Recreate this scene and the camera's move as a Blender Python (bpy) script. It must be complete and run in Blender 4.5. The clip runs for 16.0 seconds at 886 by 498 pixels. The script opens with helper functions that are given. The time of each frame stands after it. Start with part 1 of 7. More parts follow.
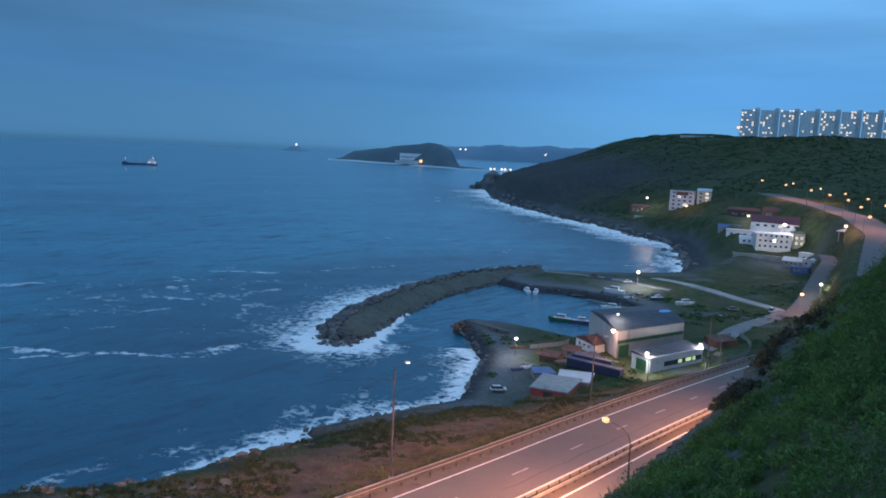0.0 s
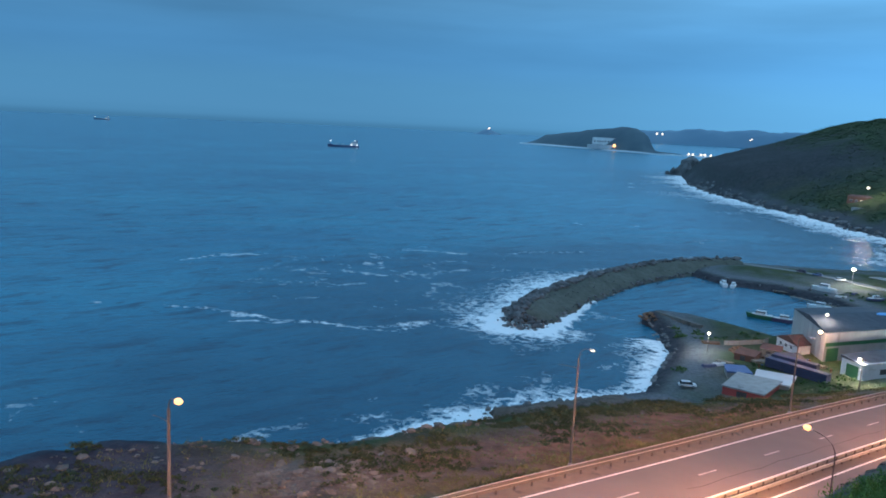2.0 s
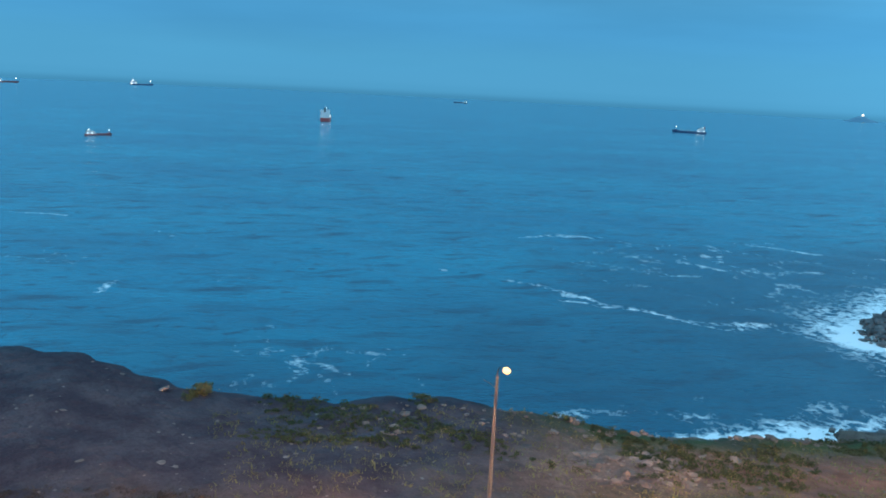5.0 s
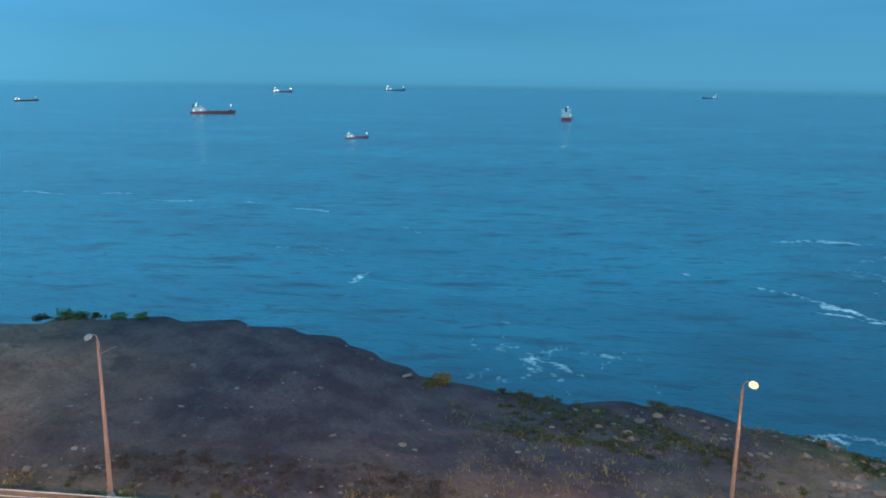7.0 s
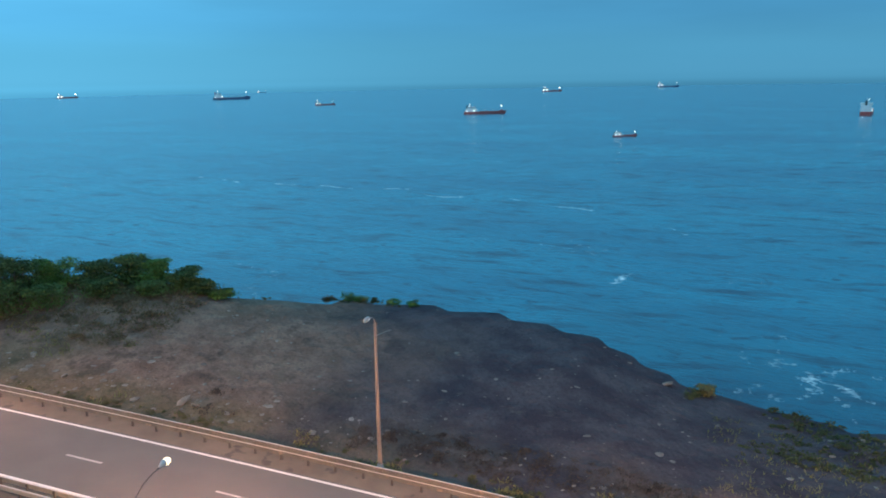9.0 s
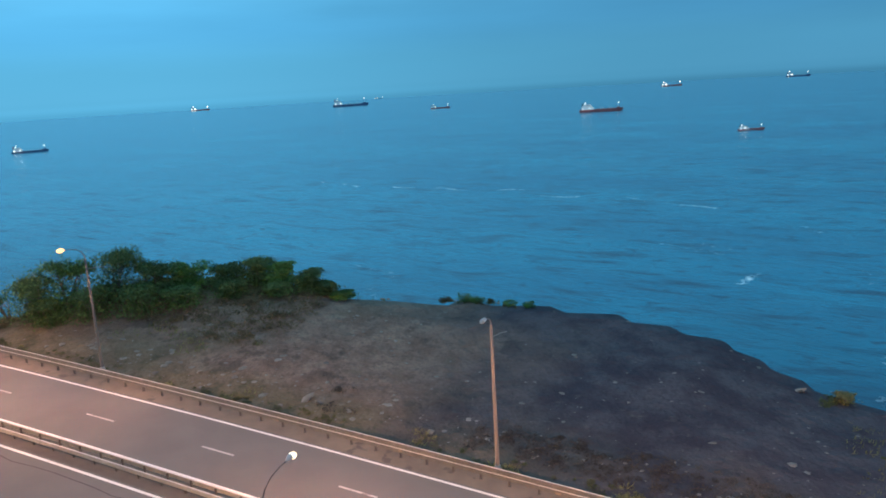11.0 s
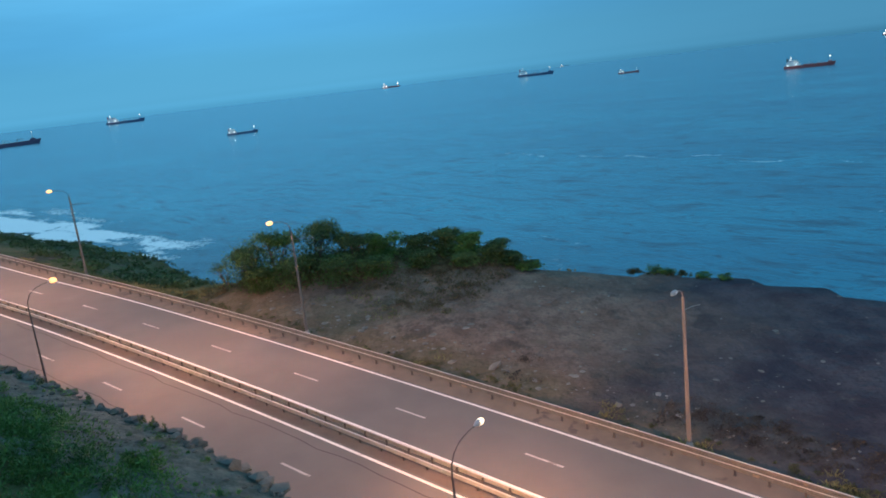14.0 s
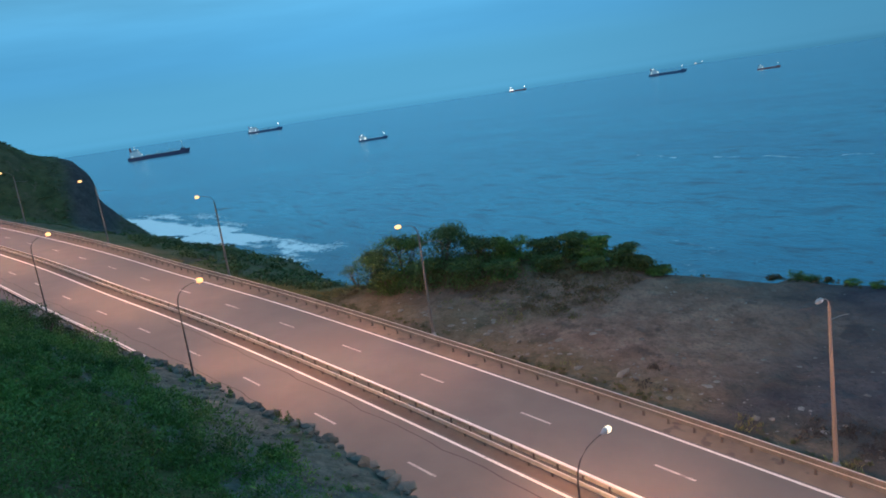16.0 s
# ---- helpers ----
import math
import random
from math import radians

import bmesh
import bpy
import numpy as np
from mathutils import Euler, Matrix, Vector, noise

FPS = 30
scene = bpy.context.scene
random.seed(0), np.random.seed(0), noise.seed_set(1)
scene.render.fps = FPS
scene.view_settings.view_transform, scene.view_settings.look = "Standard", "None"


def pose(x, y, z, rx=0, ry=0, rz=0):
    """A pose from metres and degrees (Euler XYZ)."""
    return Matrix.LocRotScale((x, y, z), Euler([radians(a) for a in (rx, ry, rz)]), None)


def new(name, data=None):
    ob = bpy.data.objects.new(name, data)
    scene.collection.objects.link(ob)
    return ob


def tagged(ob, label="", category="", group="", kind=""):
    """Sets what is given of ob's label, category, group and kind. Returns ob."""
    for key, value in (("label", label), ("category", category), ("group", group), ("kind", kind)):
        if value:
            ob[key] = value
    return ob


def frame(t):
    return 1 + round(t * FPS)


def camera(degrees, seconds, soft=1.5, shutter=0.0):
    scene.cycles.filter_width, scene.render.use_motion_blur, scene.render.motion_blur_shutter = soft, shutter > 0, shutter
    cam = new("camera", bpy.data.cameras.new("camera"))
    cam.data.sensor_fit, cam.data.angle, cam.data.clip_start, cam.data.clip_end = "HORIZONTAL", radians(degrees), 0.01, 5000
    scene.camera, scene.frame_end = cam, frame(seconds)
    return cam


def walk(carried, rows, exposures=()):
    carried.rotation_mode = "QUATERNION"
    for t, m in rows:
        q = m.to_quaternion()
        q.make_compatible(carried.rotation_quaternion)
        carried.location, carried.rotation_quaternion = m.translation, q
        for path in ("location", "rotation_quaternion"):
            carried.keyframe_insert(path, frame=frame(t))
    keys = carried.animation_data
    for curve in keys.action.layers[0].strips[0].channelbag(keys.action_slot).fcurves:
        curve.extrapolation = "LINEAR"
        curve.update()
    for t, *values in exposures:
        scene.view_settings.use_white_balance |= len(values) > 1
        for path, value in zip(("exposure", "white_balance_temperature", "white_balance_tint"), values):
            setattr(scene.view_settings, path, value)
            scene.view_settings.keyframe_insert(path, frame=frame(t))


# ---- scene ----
cam = camera(59.78, 16.0, soft=1.75)
PATH = [
    (0.0, pose(0, 0, 65, 82.403, -2.694, 4.215)),
    (0.5, pose(0, 0, 65, 81.843, -2.682, 7.208)),
    (1.0, pose(0, 0, 65, 81.171, -2.650, 10.739)),
    (1.5, pose(0, 0, 65, 80.750, -2.707, 14.630)),
    (2.0, pose(0, 0, 65, 80.548, -2.786, 18.292)),
    (2.5, pose(0, 0, 65, 80.132, -2.941, 22.076)),
    (3.0, pose(0, 0, 65, 79.320, -3.076, 26.321)),
    (3.5, pose(0, 0, 65, 78.448, -3.057, 30.959)),
    (4.0, pose(0, 0, 65, 78.135, -3.098, 35.378)),
    (4.5, pose(0, 0, 65, 78.214, -3.113, 39.242)),
    (7.0, pose(0, 0, 65, 77.601, -0.796, 60.639)),
    (7.5, pose(0, 0, 65, 77.621, -0.584, 65.353)),
    (8.0, pose(0, 0, 65, 77.671, -0.089, 70.493)),
    (8.5, pose(0, 0, 65, 77.647, 0.427, 75.404)),
    (9.0, pose(0, 0, 65, 77.541, 1.005, 80.012)),
    (11.5, pose(0, 0, 65, 77.811, 4.080, 90.242)),
    (12.0, pose(0, 0, 65, 77.512, 4.925, 92.828)),
    (12.5, pose(0, 0, 65, 77.169, 5.446, 95.040)),
    (13.0, pose(0, 0, 65, 76.699, 5.834, 97.408)),
    (13.5, pose(0, 0, 65, 76.492, 6.289, 99.811)),
    (14.0, pose(0, 0, 65, 76.893, 6.516, 101.700)),
    (14.5, pose(0, 0, 65, 77.396, 6.773, 103.646)),
    (15.0, pose(0, 0, 65, 77.641, 7.266, 105.544)),
    (15.5, pose(0, 0, 65, 77.953, 7.973, 108.112)),
    (16.0, pose(0, 0, 65, 78.360, 8.248, 110.956)),
]
EXPOSURES = [(0.0, -0.34, 6350, 32), (1.5, -0.18, 6450, 27), (3.0, 0.20, 6400, 16), (4.5, 0.31, 6300, 9), (7.0, 0.24, 6500, 6), (9.0, 0.20, 6600, 6), (12.0, 0.06, 6500, 8), (16.0, -0.14, 6450, 11)]
walk(cam, PATH, EXPOSURES)

# ---- dusk sky ----
world = bpy.data.worlds.new("dusk_sky")
scene.world = world
world.use_nodes = True


def link_sky():
    nt = world.node_tree
    nt.nodes.clear()
    n, l = nt.nodes.new, nt.links.new
    tc = n("ShaderNodeTexCoord")
    sep = n("ShaderNodeSeparateXYZ")
    l(tc.outputs["Generated"], sep.inputs[0])
    ramp = n("ShaderNodeValToRGB")
    ramp.color_ramp.interpolation = "EASE"
    up = n("ShaderNodeMapRange")
    up.inputs["From Min"].default_value, up.inputs["From Max"].default_value = -0.02, 0.6
    l(sep.outputs["Z"], up.inputs["Value"])
    l(up.outputs[0], ramp.inputs[0])
    stops = ((0.0, SEA_HAZE), (0.0115, SEA_HAZE), (0.028, (0.100, 0.395, 0.668, 1)), (0.042, (0.106, 0.412, 0.695, 1)), (0.08, (0.104, 0.412, 0.698, 1)),
             (0.16, (0.090, 0.378, 0.69, 1)), (0.34, (0.128, 0.445, 0.745, 1)), (0.62, (0.18, 0.48, 0.74, 1)), (1.0, (0.24, 0.54, 0.80, 1)))
    for k, (at, col) in enumerate(stops):
        e = ramp.color_ramp.elements[k] if k < 2 else ramp.color_ramp.elements.new(at)
        e.position, e.color = at, col
    # long flat cloud banks
    mp = n("ShaderNodeMapping")
    mp.inputs["Scale"].default_value = (1.2, 1.2, 9.0)
    mp.inputs["Rotation"].default_value = (0.12, 0.0, 0.4)
    l(tc.outputs["Generated"], mp.inputs[0])
    ns = n("ShaderNodeTexNoise")
    ns.inputs["Scale"].default_value, ns.inputs["Detail"].default_value, ns.inputs["Roughness"].default_value = 1.6, 5.0, 0.5
    l(mp.outputs[0], ns.inputs["Vector"])
    cl = n("ShaderNodeMapRange")
    cl.inputs["From Min"].default_value, cl.inputs["From Max"].default_value = 0.3, 0.7
    cl.inputs["To Min"].default_value, cl.inputs["To Max"].default_value = 0.80, 1.18
    l(ns.outputs["Fac"], cl.inputs["Value"])
    hi = n("ShaderNodeMapRange")
    hi.inputs["From Min"].default_value, hi.inputs["From Max"].default_value = 0.0, 0.14
    l(sep.outputs["Z"], hi.inputs["Value"])
    cf = n("ShaderNodeMix")
    cf.inputs["A"].default_value = 1.0
    l(hi.outputs[0], cf.inputs["Factor"])
    l(cl.outputs[0], cf.inputs["B"])
    # darkest out over the sea
    dot = n("ShaderNodeVectorMath")
    dot.operation = "DOT_PRODUCT"
    dot.inputs[1].default_value = (-0.719, 0.695, 0.0)
    l(tc.outputs["Generated"], dot.inputs[0])
    az = n("ShaderNodeMapRange")
    az.interpolation_type = "SMOOTHSTEP"
    az.inputs["From Min"].default_value, az.inputs["From Max"].default_value = 0.42, 1.0
    az.inputs["To Min"].default_value, az.inputs["To Max"].default_value = 1.25, 0.70
    l(dot.outputs["Value"], az.inputs["Value"])
    mul = n("ShaderNodeMath")
    mul.operation = "MULTIPLY"
    l(cf.outputs["Result"], mul.inputs[0])
    l(az.outputs[0], mul.inputs[1])
    bg = n("ShaderNodeBackground")
    # greener towards the open south-west
    sw = n("ShaderNodeVectorMath")
    sw.operation = "DOT_PRODUCT"
    sw.inputs[1].default_value = (-0.866, -0.5, 0.0)
    l(tc.outputs["Generated"], sw.inputs[0])
    swf = n("ShaderNodeMapRange")
    swf.inputs["From Min"].default_value, swf.inputs["From Max"].default_value = 0.55, 1.0
    l(sw.outputs["Value"], swf.inputs["Value"])
    hue = n("ShaderNodeMix")
    hue.data_type, hue.blend_type = "RGBA", "MULTIPLY"
    hue.inputs["B"].default_value = (0.98, 1.0, 0.97, 1)
    l(swf.outputs[0], hue.inputs["Factor"])
    l(ramp.outputs[0], hue.inputs["A"])
    l(hue.outputs["Result"], bg.inputs["Color"])
    low = n("ShaderNodeValToRGB")
    l(up.outputs[0], low.inputs[0])
    for k, (at, v) in enumerate(((0.0115, 0.0), (0.034, 0.17), (0.09, 0.17), (0.28, 0.0))):
        e = low.color_ramp.elements[k] if k < 2 else low.color_ramp.elements.new(at)
        e.position, e.color = at, (v, v, v, 1)
    dim = n("ShaderNodeMath")
    dim.operation = "MULTIPLY"
    l(low.outputs[0], dim.inputs[0])
    l(swf.outputs[0], dim.inputs[1])
    keep = n("ShaderNodeMath")
    keep.operation = "SUBTRACT"
    keep.inputs[0].default_value = 1.0
    l(dim.outputs[0], keep.inputs[1])
    power = n("ShaderNodeMath")
    power.operation = "MULTIPLY"
    l(mul.outputs[0], power.inputs[0])
    l(keep.outputs[0], power.inputs[1])
    l(power.outputs[0], bg.inputs["Strength"])
    out = n("ShaderNodeOutputWorld")
    l(bg.outputs[0], out.inputs["Surface"])


SEA_HAZE = (0.070, 0.295, 0.510, 1)
link_sky()

LAMP_WATTS = 10600
SODIUM = (1.0, 0.44, 0.20)
WARM_WHITE = (1.0, 0.56, 0.33)
COOL_WHITE = (0.92, 1.0, 0.85)


def lamp_light(name, at, watts, colour, radius=0.25, spot=None, blend=0.35):
    data = bpy.data.lights.new(name, "SPOT" if spot else "POINT")
    data.energy, data.color, data.shadow_soft_size = watts, colour, radius
    if spot:
        data.spot_size, data.spot_blend = radians(spot), blend
    ob = new(name, data)
    ob.location = at
    return ob

# ---- materials ----
def material(name, a, b, scale=1.0, rough=0.8, metal=0.0, bump=0.3, detail=6.0, big=0.15, spots=None, per_piece=0.0, stretch=(1, 1, 1), bump_scale=None, spec=0.5):
    """Two tones mixed by noise at two scales, with a relief; spots: a third tone in patches (colour, scale, threshold)."""
    m = bpy.data.materials.new(name)
    m.use_nodes = True
    nt = m.node_tree
    n, l = nt.nodes.new, nt.links.new
    bsdf = nt.nodes["Principled BSDF"]
    bsdf.inputs["Roughness"].default_value, bsdf.inputs["Metallic"].default_value = rough, metal
    bsdf.inputs["Specular IOR Level"].default_value = spec
    tc = n("ShaderNodeTexCoord")
    mp = n("ShaderNodeMapping")
    mp.inputs["Scale"].default_value = stretch
    l(tc.outputs["Object"], mp.inputs[0])
    fine, wide = n("ShaderNodeTexNoise"), n("ShaderNodeTexNoise")
    fine.inputs["Scale"].default_value, fine.inputs["Detail"].default_value = scale, detail
    wide.inputs["Scale"].default_value, wide.inputs["Detail"].default_value = scale * big, 3.0
    for t in (fine, wide):
        l(mp.outputs[0], t.inputs["Vector"])
    add = n("ShaderNodeMath")
    add.operation = "ADD"
    l(fine.outputs["Fac"], add.inputs[0])
    l(wide.outputs["Fac"], add.inputs[1])
    rng = n("ShaderNodeMapRange")
    rng.inputs["From Min"].default_value, rng.inputs["From Max"].default_value = 0.72, 1.28
    l(add.outputs[0], rng.inputs["Value"])
    mix = n("ShaderNodeMix")
    mix.data_type = "RGBA"
    mix.inputs["A"].default_value, mix.inputs["B"].default_value = (*a, 1), (*b, 1)
    l(rng.outputs[0], mix.inputs["Factor"])
    col = mix.outputs["Result"]
    if spots:
        tone, sc, at = spots
        sn = n("ShaderNodeTexNoise")
        sn.inputs["Scale"].default_value, sn.inputs["Detail"].default_value = sc, 5.0
        l(mp.outputs[0], sn.inputs["Vector"])
        sr = n("ShaderNodeMapRange")
        sr.inputs["From Min"].default_value, sr.inputs["From Max"].default_value = at, at + 0.08
        l(sn.outputs["Fac"], sr.inputs["Value"])
        sm = n("ShaderNodeMix")
        sm.data_type = "RGBA"
        sm.inputs["B"].default_value = (*tone, 1)
        l(col, sm.inputs["A"])
        l(sr.outputs[0], sm.inputs["Factor"])
        col = sm.outputs["Result"]
    if per_piece:
        oi = n("ShaderNodeObjectInfo")
        gi = n("ShaderNodeNewGeometry")
        ad = n("ShaderNodeMath")
        ad.operation = "ADD"
        l(oi.outputs["Random"], ad.inputs[0])
        l(gi.outputs["Random Per Island"], ad.inputs[1])
        vr = n("ShaderNodeMapRange")
        vr.inputs["From Max"].default_value = 2.0
        vr.inputs["To Min"].default_value, vr.inputs["To Max"].default_value = 1 - per_piece, 1 + per_piece
        l(ad.outputs[0], vr.inputs["Value"])
        hs = n("ShaderNodeHueSaturation")
        l(col, hs.inputs["Color"])
        l(vr.outputs[0], hs.inputs["Value"])
        col = hs.outputs[0]
    l(col, bsdf.inputs["Base Color"])
    if bump:
        bn = n("ShaderNodeTexNoise")
        bn.inputs["Scale"].default_value, bn.inputs["Detail"].default_value = bump_scale or scale * 3, 5.0
        l(mp.outputs[0], bn.inputs["Vector"])
        bp = n("ShaderNodeBump")
        bp.inputs["Strength"].default_value = bump
        bp.inputs["Distance"].default_value = 0.3 / (bump_scale or scale * 3)
        l(bn.outputs["Fac"], bp.inputs["Height"])
        l(bp.outputs[0], bsdf.inputs["Normal"])
    return m


def glow(name, colour, strength):
    m = bpy.data.materials.new(name)
    m.use_nodes = True
    b = m.node_tree.nodes["Principled BSDF"]
    b.inputs["Base Color"].default_value = (*colour, 1)
    b.inputs["Emission Color"].default_value = (*colour, 1)
    b.inputs["Emission Strength"].default_value = strength
    return m


M_ASPHALT = material("asphalt", (0.118, 0.112, 0.110), (0.142, 0.134, 0.130), 0.35, 0.85, bump=0.2, bump_scale=30, spots=((0.128, 0.119, 0.114), 0.05, 0.56))
M_SHOULDER = material("dusty_shoulder", (0.135, 0.110, 0.090), (0.19, 0.155, 0.125), 0.8, 0.95, bump=0.3, spots=((0.10, 0.088, 0.076), 0.7, 0.60))
M_MEDIAN = material("median_dust", (0.095, 0.080, 0.070), (0.13, 0.108, 0.092), 0.8, 0.95, bump=0.3)
M_PAINT = material("road_paint", (0.62, 0.62, 0.60), (0.78, 0.78, 0.76), 3.0, 0.7, bump=0.1, spots=((0.35, 0.34, 0.33), 1.4, 0.66))
M_PAINT_WORN = material("worn_road_paint", (0.30, 0.29, 0.28), (0.46, 0.45, 0.44), 2.0, 0.8, bump=0.1, spots=((0.20, 0.19, 0.185), 1.4, 0.58))
M_TAR = material("tar_seam", (0.035, 0.033, 0.033), (0.06, 0.057, 0.055), 2.0, 0.7, bump=0.1)
# one steel in two tones: pale edges carry lamplight, M_GALV faces are darkened
M_GALV_LIT = material("lit_rail_edge", (0.42, 0.40, 0.37), (0.56, 0.53, 0.49), 2.0, 0.5, 0.2, bump=0.05)
M_GALV = material("galvanised_steel", (0.118, 0.105, 0.093), (0.180, 0.160, 0.140), 2.0, 0.55, 0.3, bump=0.08, spots=((0.30, 0.22, 0.15), 0.9, 0.66))
M_POLE = material("pole_paint", (0.17, 0.155, 0.148), (0.24, 0.215, 0.20), 1.2, 0.6, 0.2, bump=0.1, spots=((0.28, 0.17, 0.10), 1.6, 0.62), stretch=(1, 1, 0.4))
# darker copy of M_POLE: shade put into the paint where lamps overlight poles
M_POLE_GREY = material("darkened_weathered_pole_paint", (0.105, 0.104, 0.104), (0.155, 0.152, 0.150), 1.2, 0.65, 0.2, bump=0.1, spots=((0.15, 0.10, 0.07), 1.6, 0.62), stretch=(1, 1, 0.4))
# paler copy of M_GALV: lamplight on the median beams put into its colour
M_GALV_PALE = material("lit_dusty_galvanised_steel", (0.26, 0.235, 0.20), (0.37, 0.34, 0.29), 2.0, 0.6, 0.15, bump=0.08, spots=((0.20, 0.15, 0.11), 0.9, 0.66))
M_POST = material("dark_brown_post", (0.075, 0.064, 0.056), (0.13, 0.11, 0.095), 2.0, 0.7, 0.1, bump=0.1)
M_GREYMETAL = material("grey_metal", (0.30, 0.31, 0.32), (0.42, 0.43, 0.44), 3.0, 0.5, 0.4, bump=0.05)
M_DARKMETAL = material("dark_metal", (0.05, 0.05, 0.055), (0.10, 0.10, 0.10), 3.0, 0.6, 0.3, bump=0.1)
M_ROCK = material("rock", (0.075, 0.074, 0.078), (0.21, 0.20, 0.195), 0.7, 0.9, bump=0.8, per_piece=0.55)
M_CUTROCK = material("cut_rock", (0.050, 0.064, 0.062), (0.115, 0.132, 0.128), 0.8, 0.95, bump=0.9, spec=0.2, spots=((0.07, 0.10, 0.05), 0.5, 0.58), per_piece=0.2)
M_LEAF = material("leaves", (0.026, 0.080, 0.014), (0.095, 0.195, 0.038), 0.8, 0.6, bump=0.0, per_piece=0.55, spec=0.3)
M_VERGEGRASS = material("verge_grass", (0.040, 0.048, 0.022), (0.105, 0.108, 0.055), 0.6, 0.85, bump=0.0, per_piece=0.3, spec=0.15)
M_RIMBUSH = material("rim_bush_leaves", (0.022, 0.034, 0.026), (0.060, 0.085, 0.060), 0.5, 0.75, bump=0.0, per_piece=0.35, spec=0.15)
M_SHRUB = material("shrub_leaves", (0.016, 0.062, 0.015), (0.082, 0.210, 0.044), 0.55, 0.6, bump=0.0, per_piece=0.28, spec=0.3, spots=((0.125, 0.275, 0.060), 0.8, 0.62))
M_LEAF_DARK = material("dark_leaves", (0.026, 0.060, 0.018), (0.062, 0.115, 0.030), 0.6, 0.65, bump=0.0, per_piece=0.5, spec=0.3)
M_TWIG = material("bark", (0.07, 0.055, 0.045), (0.13, 0.105, 0.085), 2.0, 0.9, bump=0.5)
M_LAMP_ON = glow("lamp_glass_sodium", (1.0, 0.54, 0.20), 2.1)
M_LAMP_WHITE = glow("lamp_glass_white", (1.0, 0.86, 0.62), 1.8)
M_LAMP_OFF = material("lamp_glass_unlit", (0.65, 0.72, 0.78), (0.8, 0.85, 0.9), 3, 0.2, bump=0.0)
M_WHITE = material("white_paint", (0.62, 0.63, 0.63), (0.80, 0.80, 0.79), 0.6, 0.6, bump=0.1, spots=((0.42, 0.40, 0.37), 0.35, 0.64))
M_REDHULL = material("red_hull_paint", (0.34, 0.060, 0.055), (0.46, 0.09, 0.08), 0.15, 0.6, bump=0.05)
# next two hull paints are lightened to carry haze over distant ships
M_DARKHULL = material("hazed_dark_hull_paint", (0.085, 0.052, 0.095), (0.125, 0.08, 0.135), 0.15, 0.6, bump=0.05)
M_BLUEHULL = material("hazed_blue_hull_paint", (0.070, 0.080, 0.15), (0.095, 0.11, 0.20), 0.15, 0.6, bump=0.05)
M_CONCRETE = material("concrete", (0.26, 0.255, 0.245), (0.40, 0.39, 0.37), 0.7, 0.9, bump=0.3, spots=((0.17, 0.165, 0.155), 0.3, 0.62))
M_PANEL = material("panel_concrete", (0.48, 0.49, 0.50), (0.62, 0.62, 0.62), 0.2, 0.85, bump=0.2)
M_ROOF_DARK = material("dark_roof_felt", (0.055, 0.06, 0.075), (0.10, 0.105, 0.12), 0.5, 0.85, bump=0.3)
M_ROOF_RED = material("rust_roof", (0.095, 0.042, 0.032), (0.17, 0.075, 0.055), 0.6, 0.8, bump=0.3)
M_BRICK = material("brick_wall", (0.13, 0.062, 0.045), (0.20, 0.098, 0.07), 1.5, 0.9, bump=0.4)
M_GREEN = material("green_paint", (0.018, 0.10, 0.042), (0.032, 0.15, 0.065), 0.7, 0.6, bump=0.1)
M_BLUE = material("blue_paint", (0.05, 0.10, 0.24), (0.08, 0.15, 0.32), 0.7, 0.6, bump=0.1)
M_WOOD = material("weathered_wood", (0.16, 0.13, 0.10), (0.28, 0.23, 0.18), 1.2, 0.9, bump=0.4)
M_CREAM = material("cream_render", (0.50, 0.47, 0.38), (0.62, 0.58, 0.48), 0.4, 0.85, bump=0.2)
M_GREYWALL = material("grey_sheet_wall", (0.24, 0.235, 0.22), (0.33, 0.32, 0.30), 0.35, 0.75, bump=0.15, spots=((0.30, 0.28, 0.25), 0.2, 0.62))
M_CREAM_GREY = material("pale_sheet_cladding", (0.37, 0.37, 0.36), (0.50, 0.495, 0.475), 0.3, 0.75, bump=0.15, spots=((0.24, 0.225, 0.20), 0.25, 0.6), stretch=(1, 1, 0.3))
M_NAVY = material("navy_container_paint", (0.022, 0.032, 0.075), (0.04, 0.052, 0.11), 0.7, 0.6, bump=0.15, spots=((0.07, 0.045, 0.035), 0.8, 0.64))
M_GLASS = material("window_glass", (0.03, 0.04, 0.05), (0.06, 0.07, 0.09), 1.0, 0.1, bump=0.0)
M_WINDOW_LIT = glow("lit_window", (1.0, 0.80, 0.48), 1.6)
M_WINDOW_LIT_GREEN = glow("lit_window_greenish", (0.70, 1.0, 0.35), 0.9)

# ---- helpers for building ----
def part(name, bm, mat, parent=None, label=""):
    me = bpy.data.meshes.new(name)
    bm.to_mesh(me)
    bm.free()
    for mm in (mat if isinstance(mat, (list, tuple)) else [mat]):
        me.materials.append(mm)
    ob = new(name, me)
    if parent:
        ob.parent = parent
    if label:
        tagged(ob, label)
    return ob


def mesh_np(name, co, faces, mat, parent=None, smooth=True):
    me = bpy.data.meshes.new(name)
    me.from_pydata(np.asarray(co).tolist(), [], np.asarray(faces).tolist() if not isinstance(faces, list) else faces)
    me.materials.append(mat)
    if smooth:
        me.polygons.foreach_set("use_smooth", [True] * len(me.polygons))
    me.update()
    ob = new(name, me)
    if parent:
        ob.parent = parent
    return ob


def thing(name, label, category, m=None, group="", kind=""):
    ob = new(name)
    if m is not None:
        ob.matrix_basis = m
    return tagged(ob, label, category, group, kind)


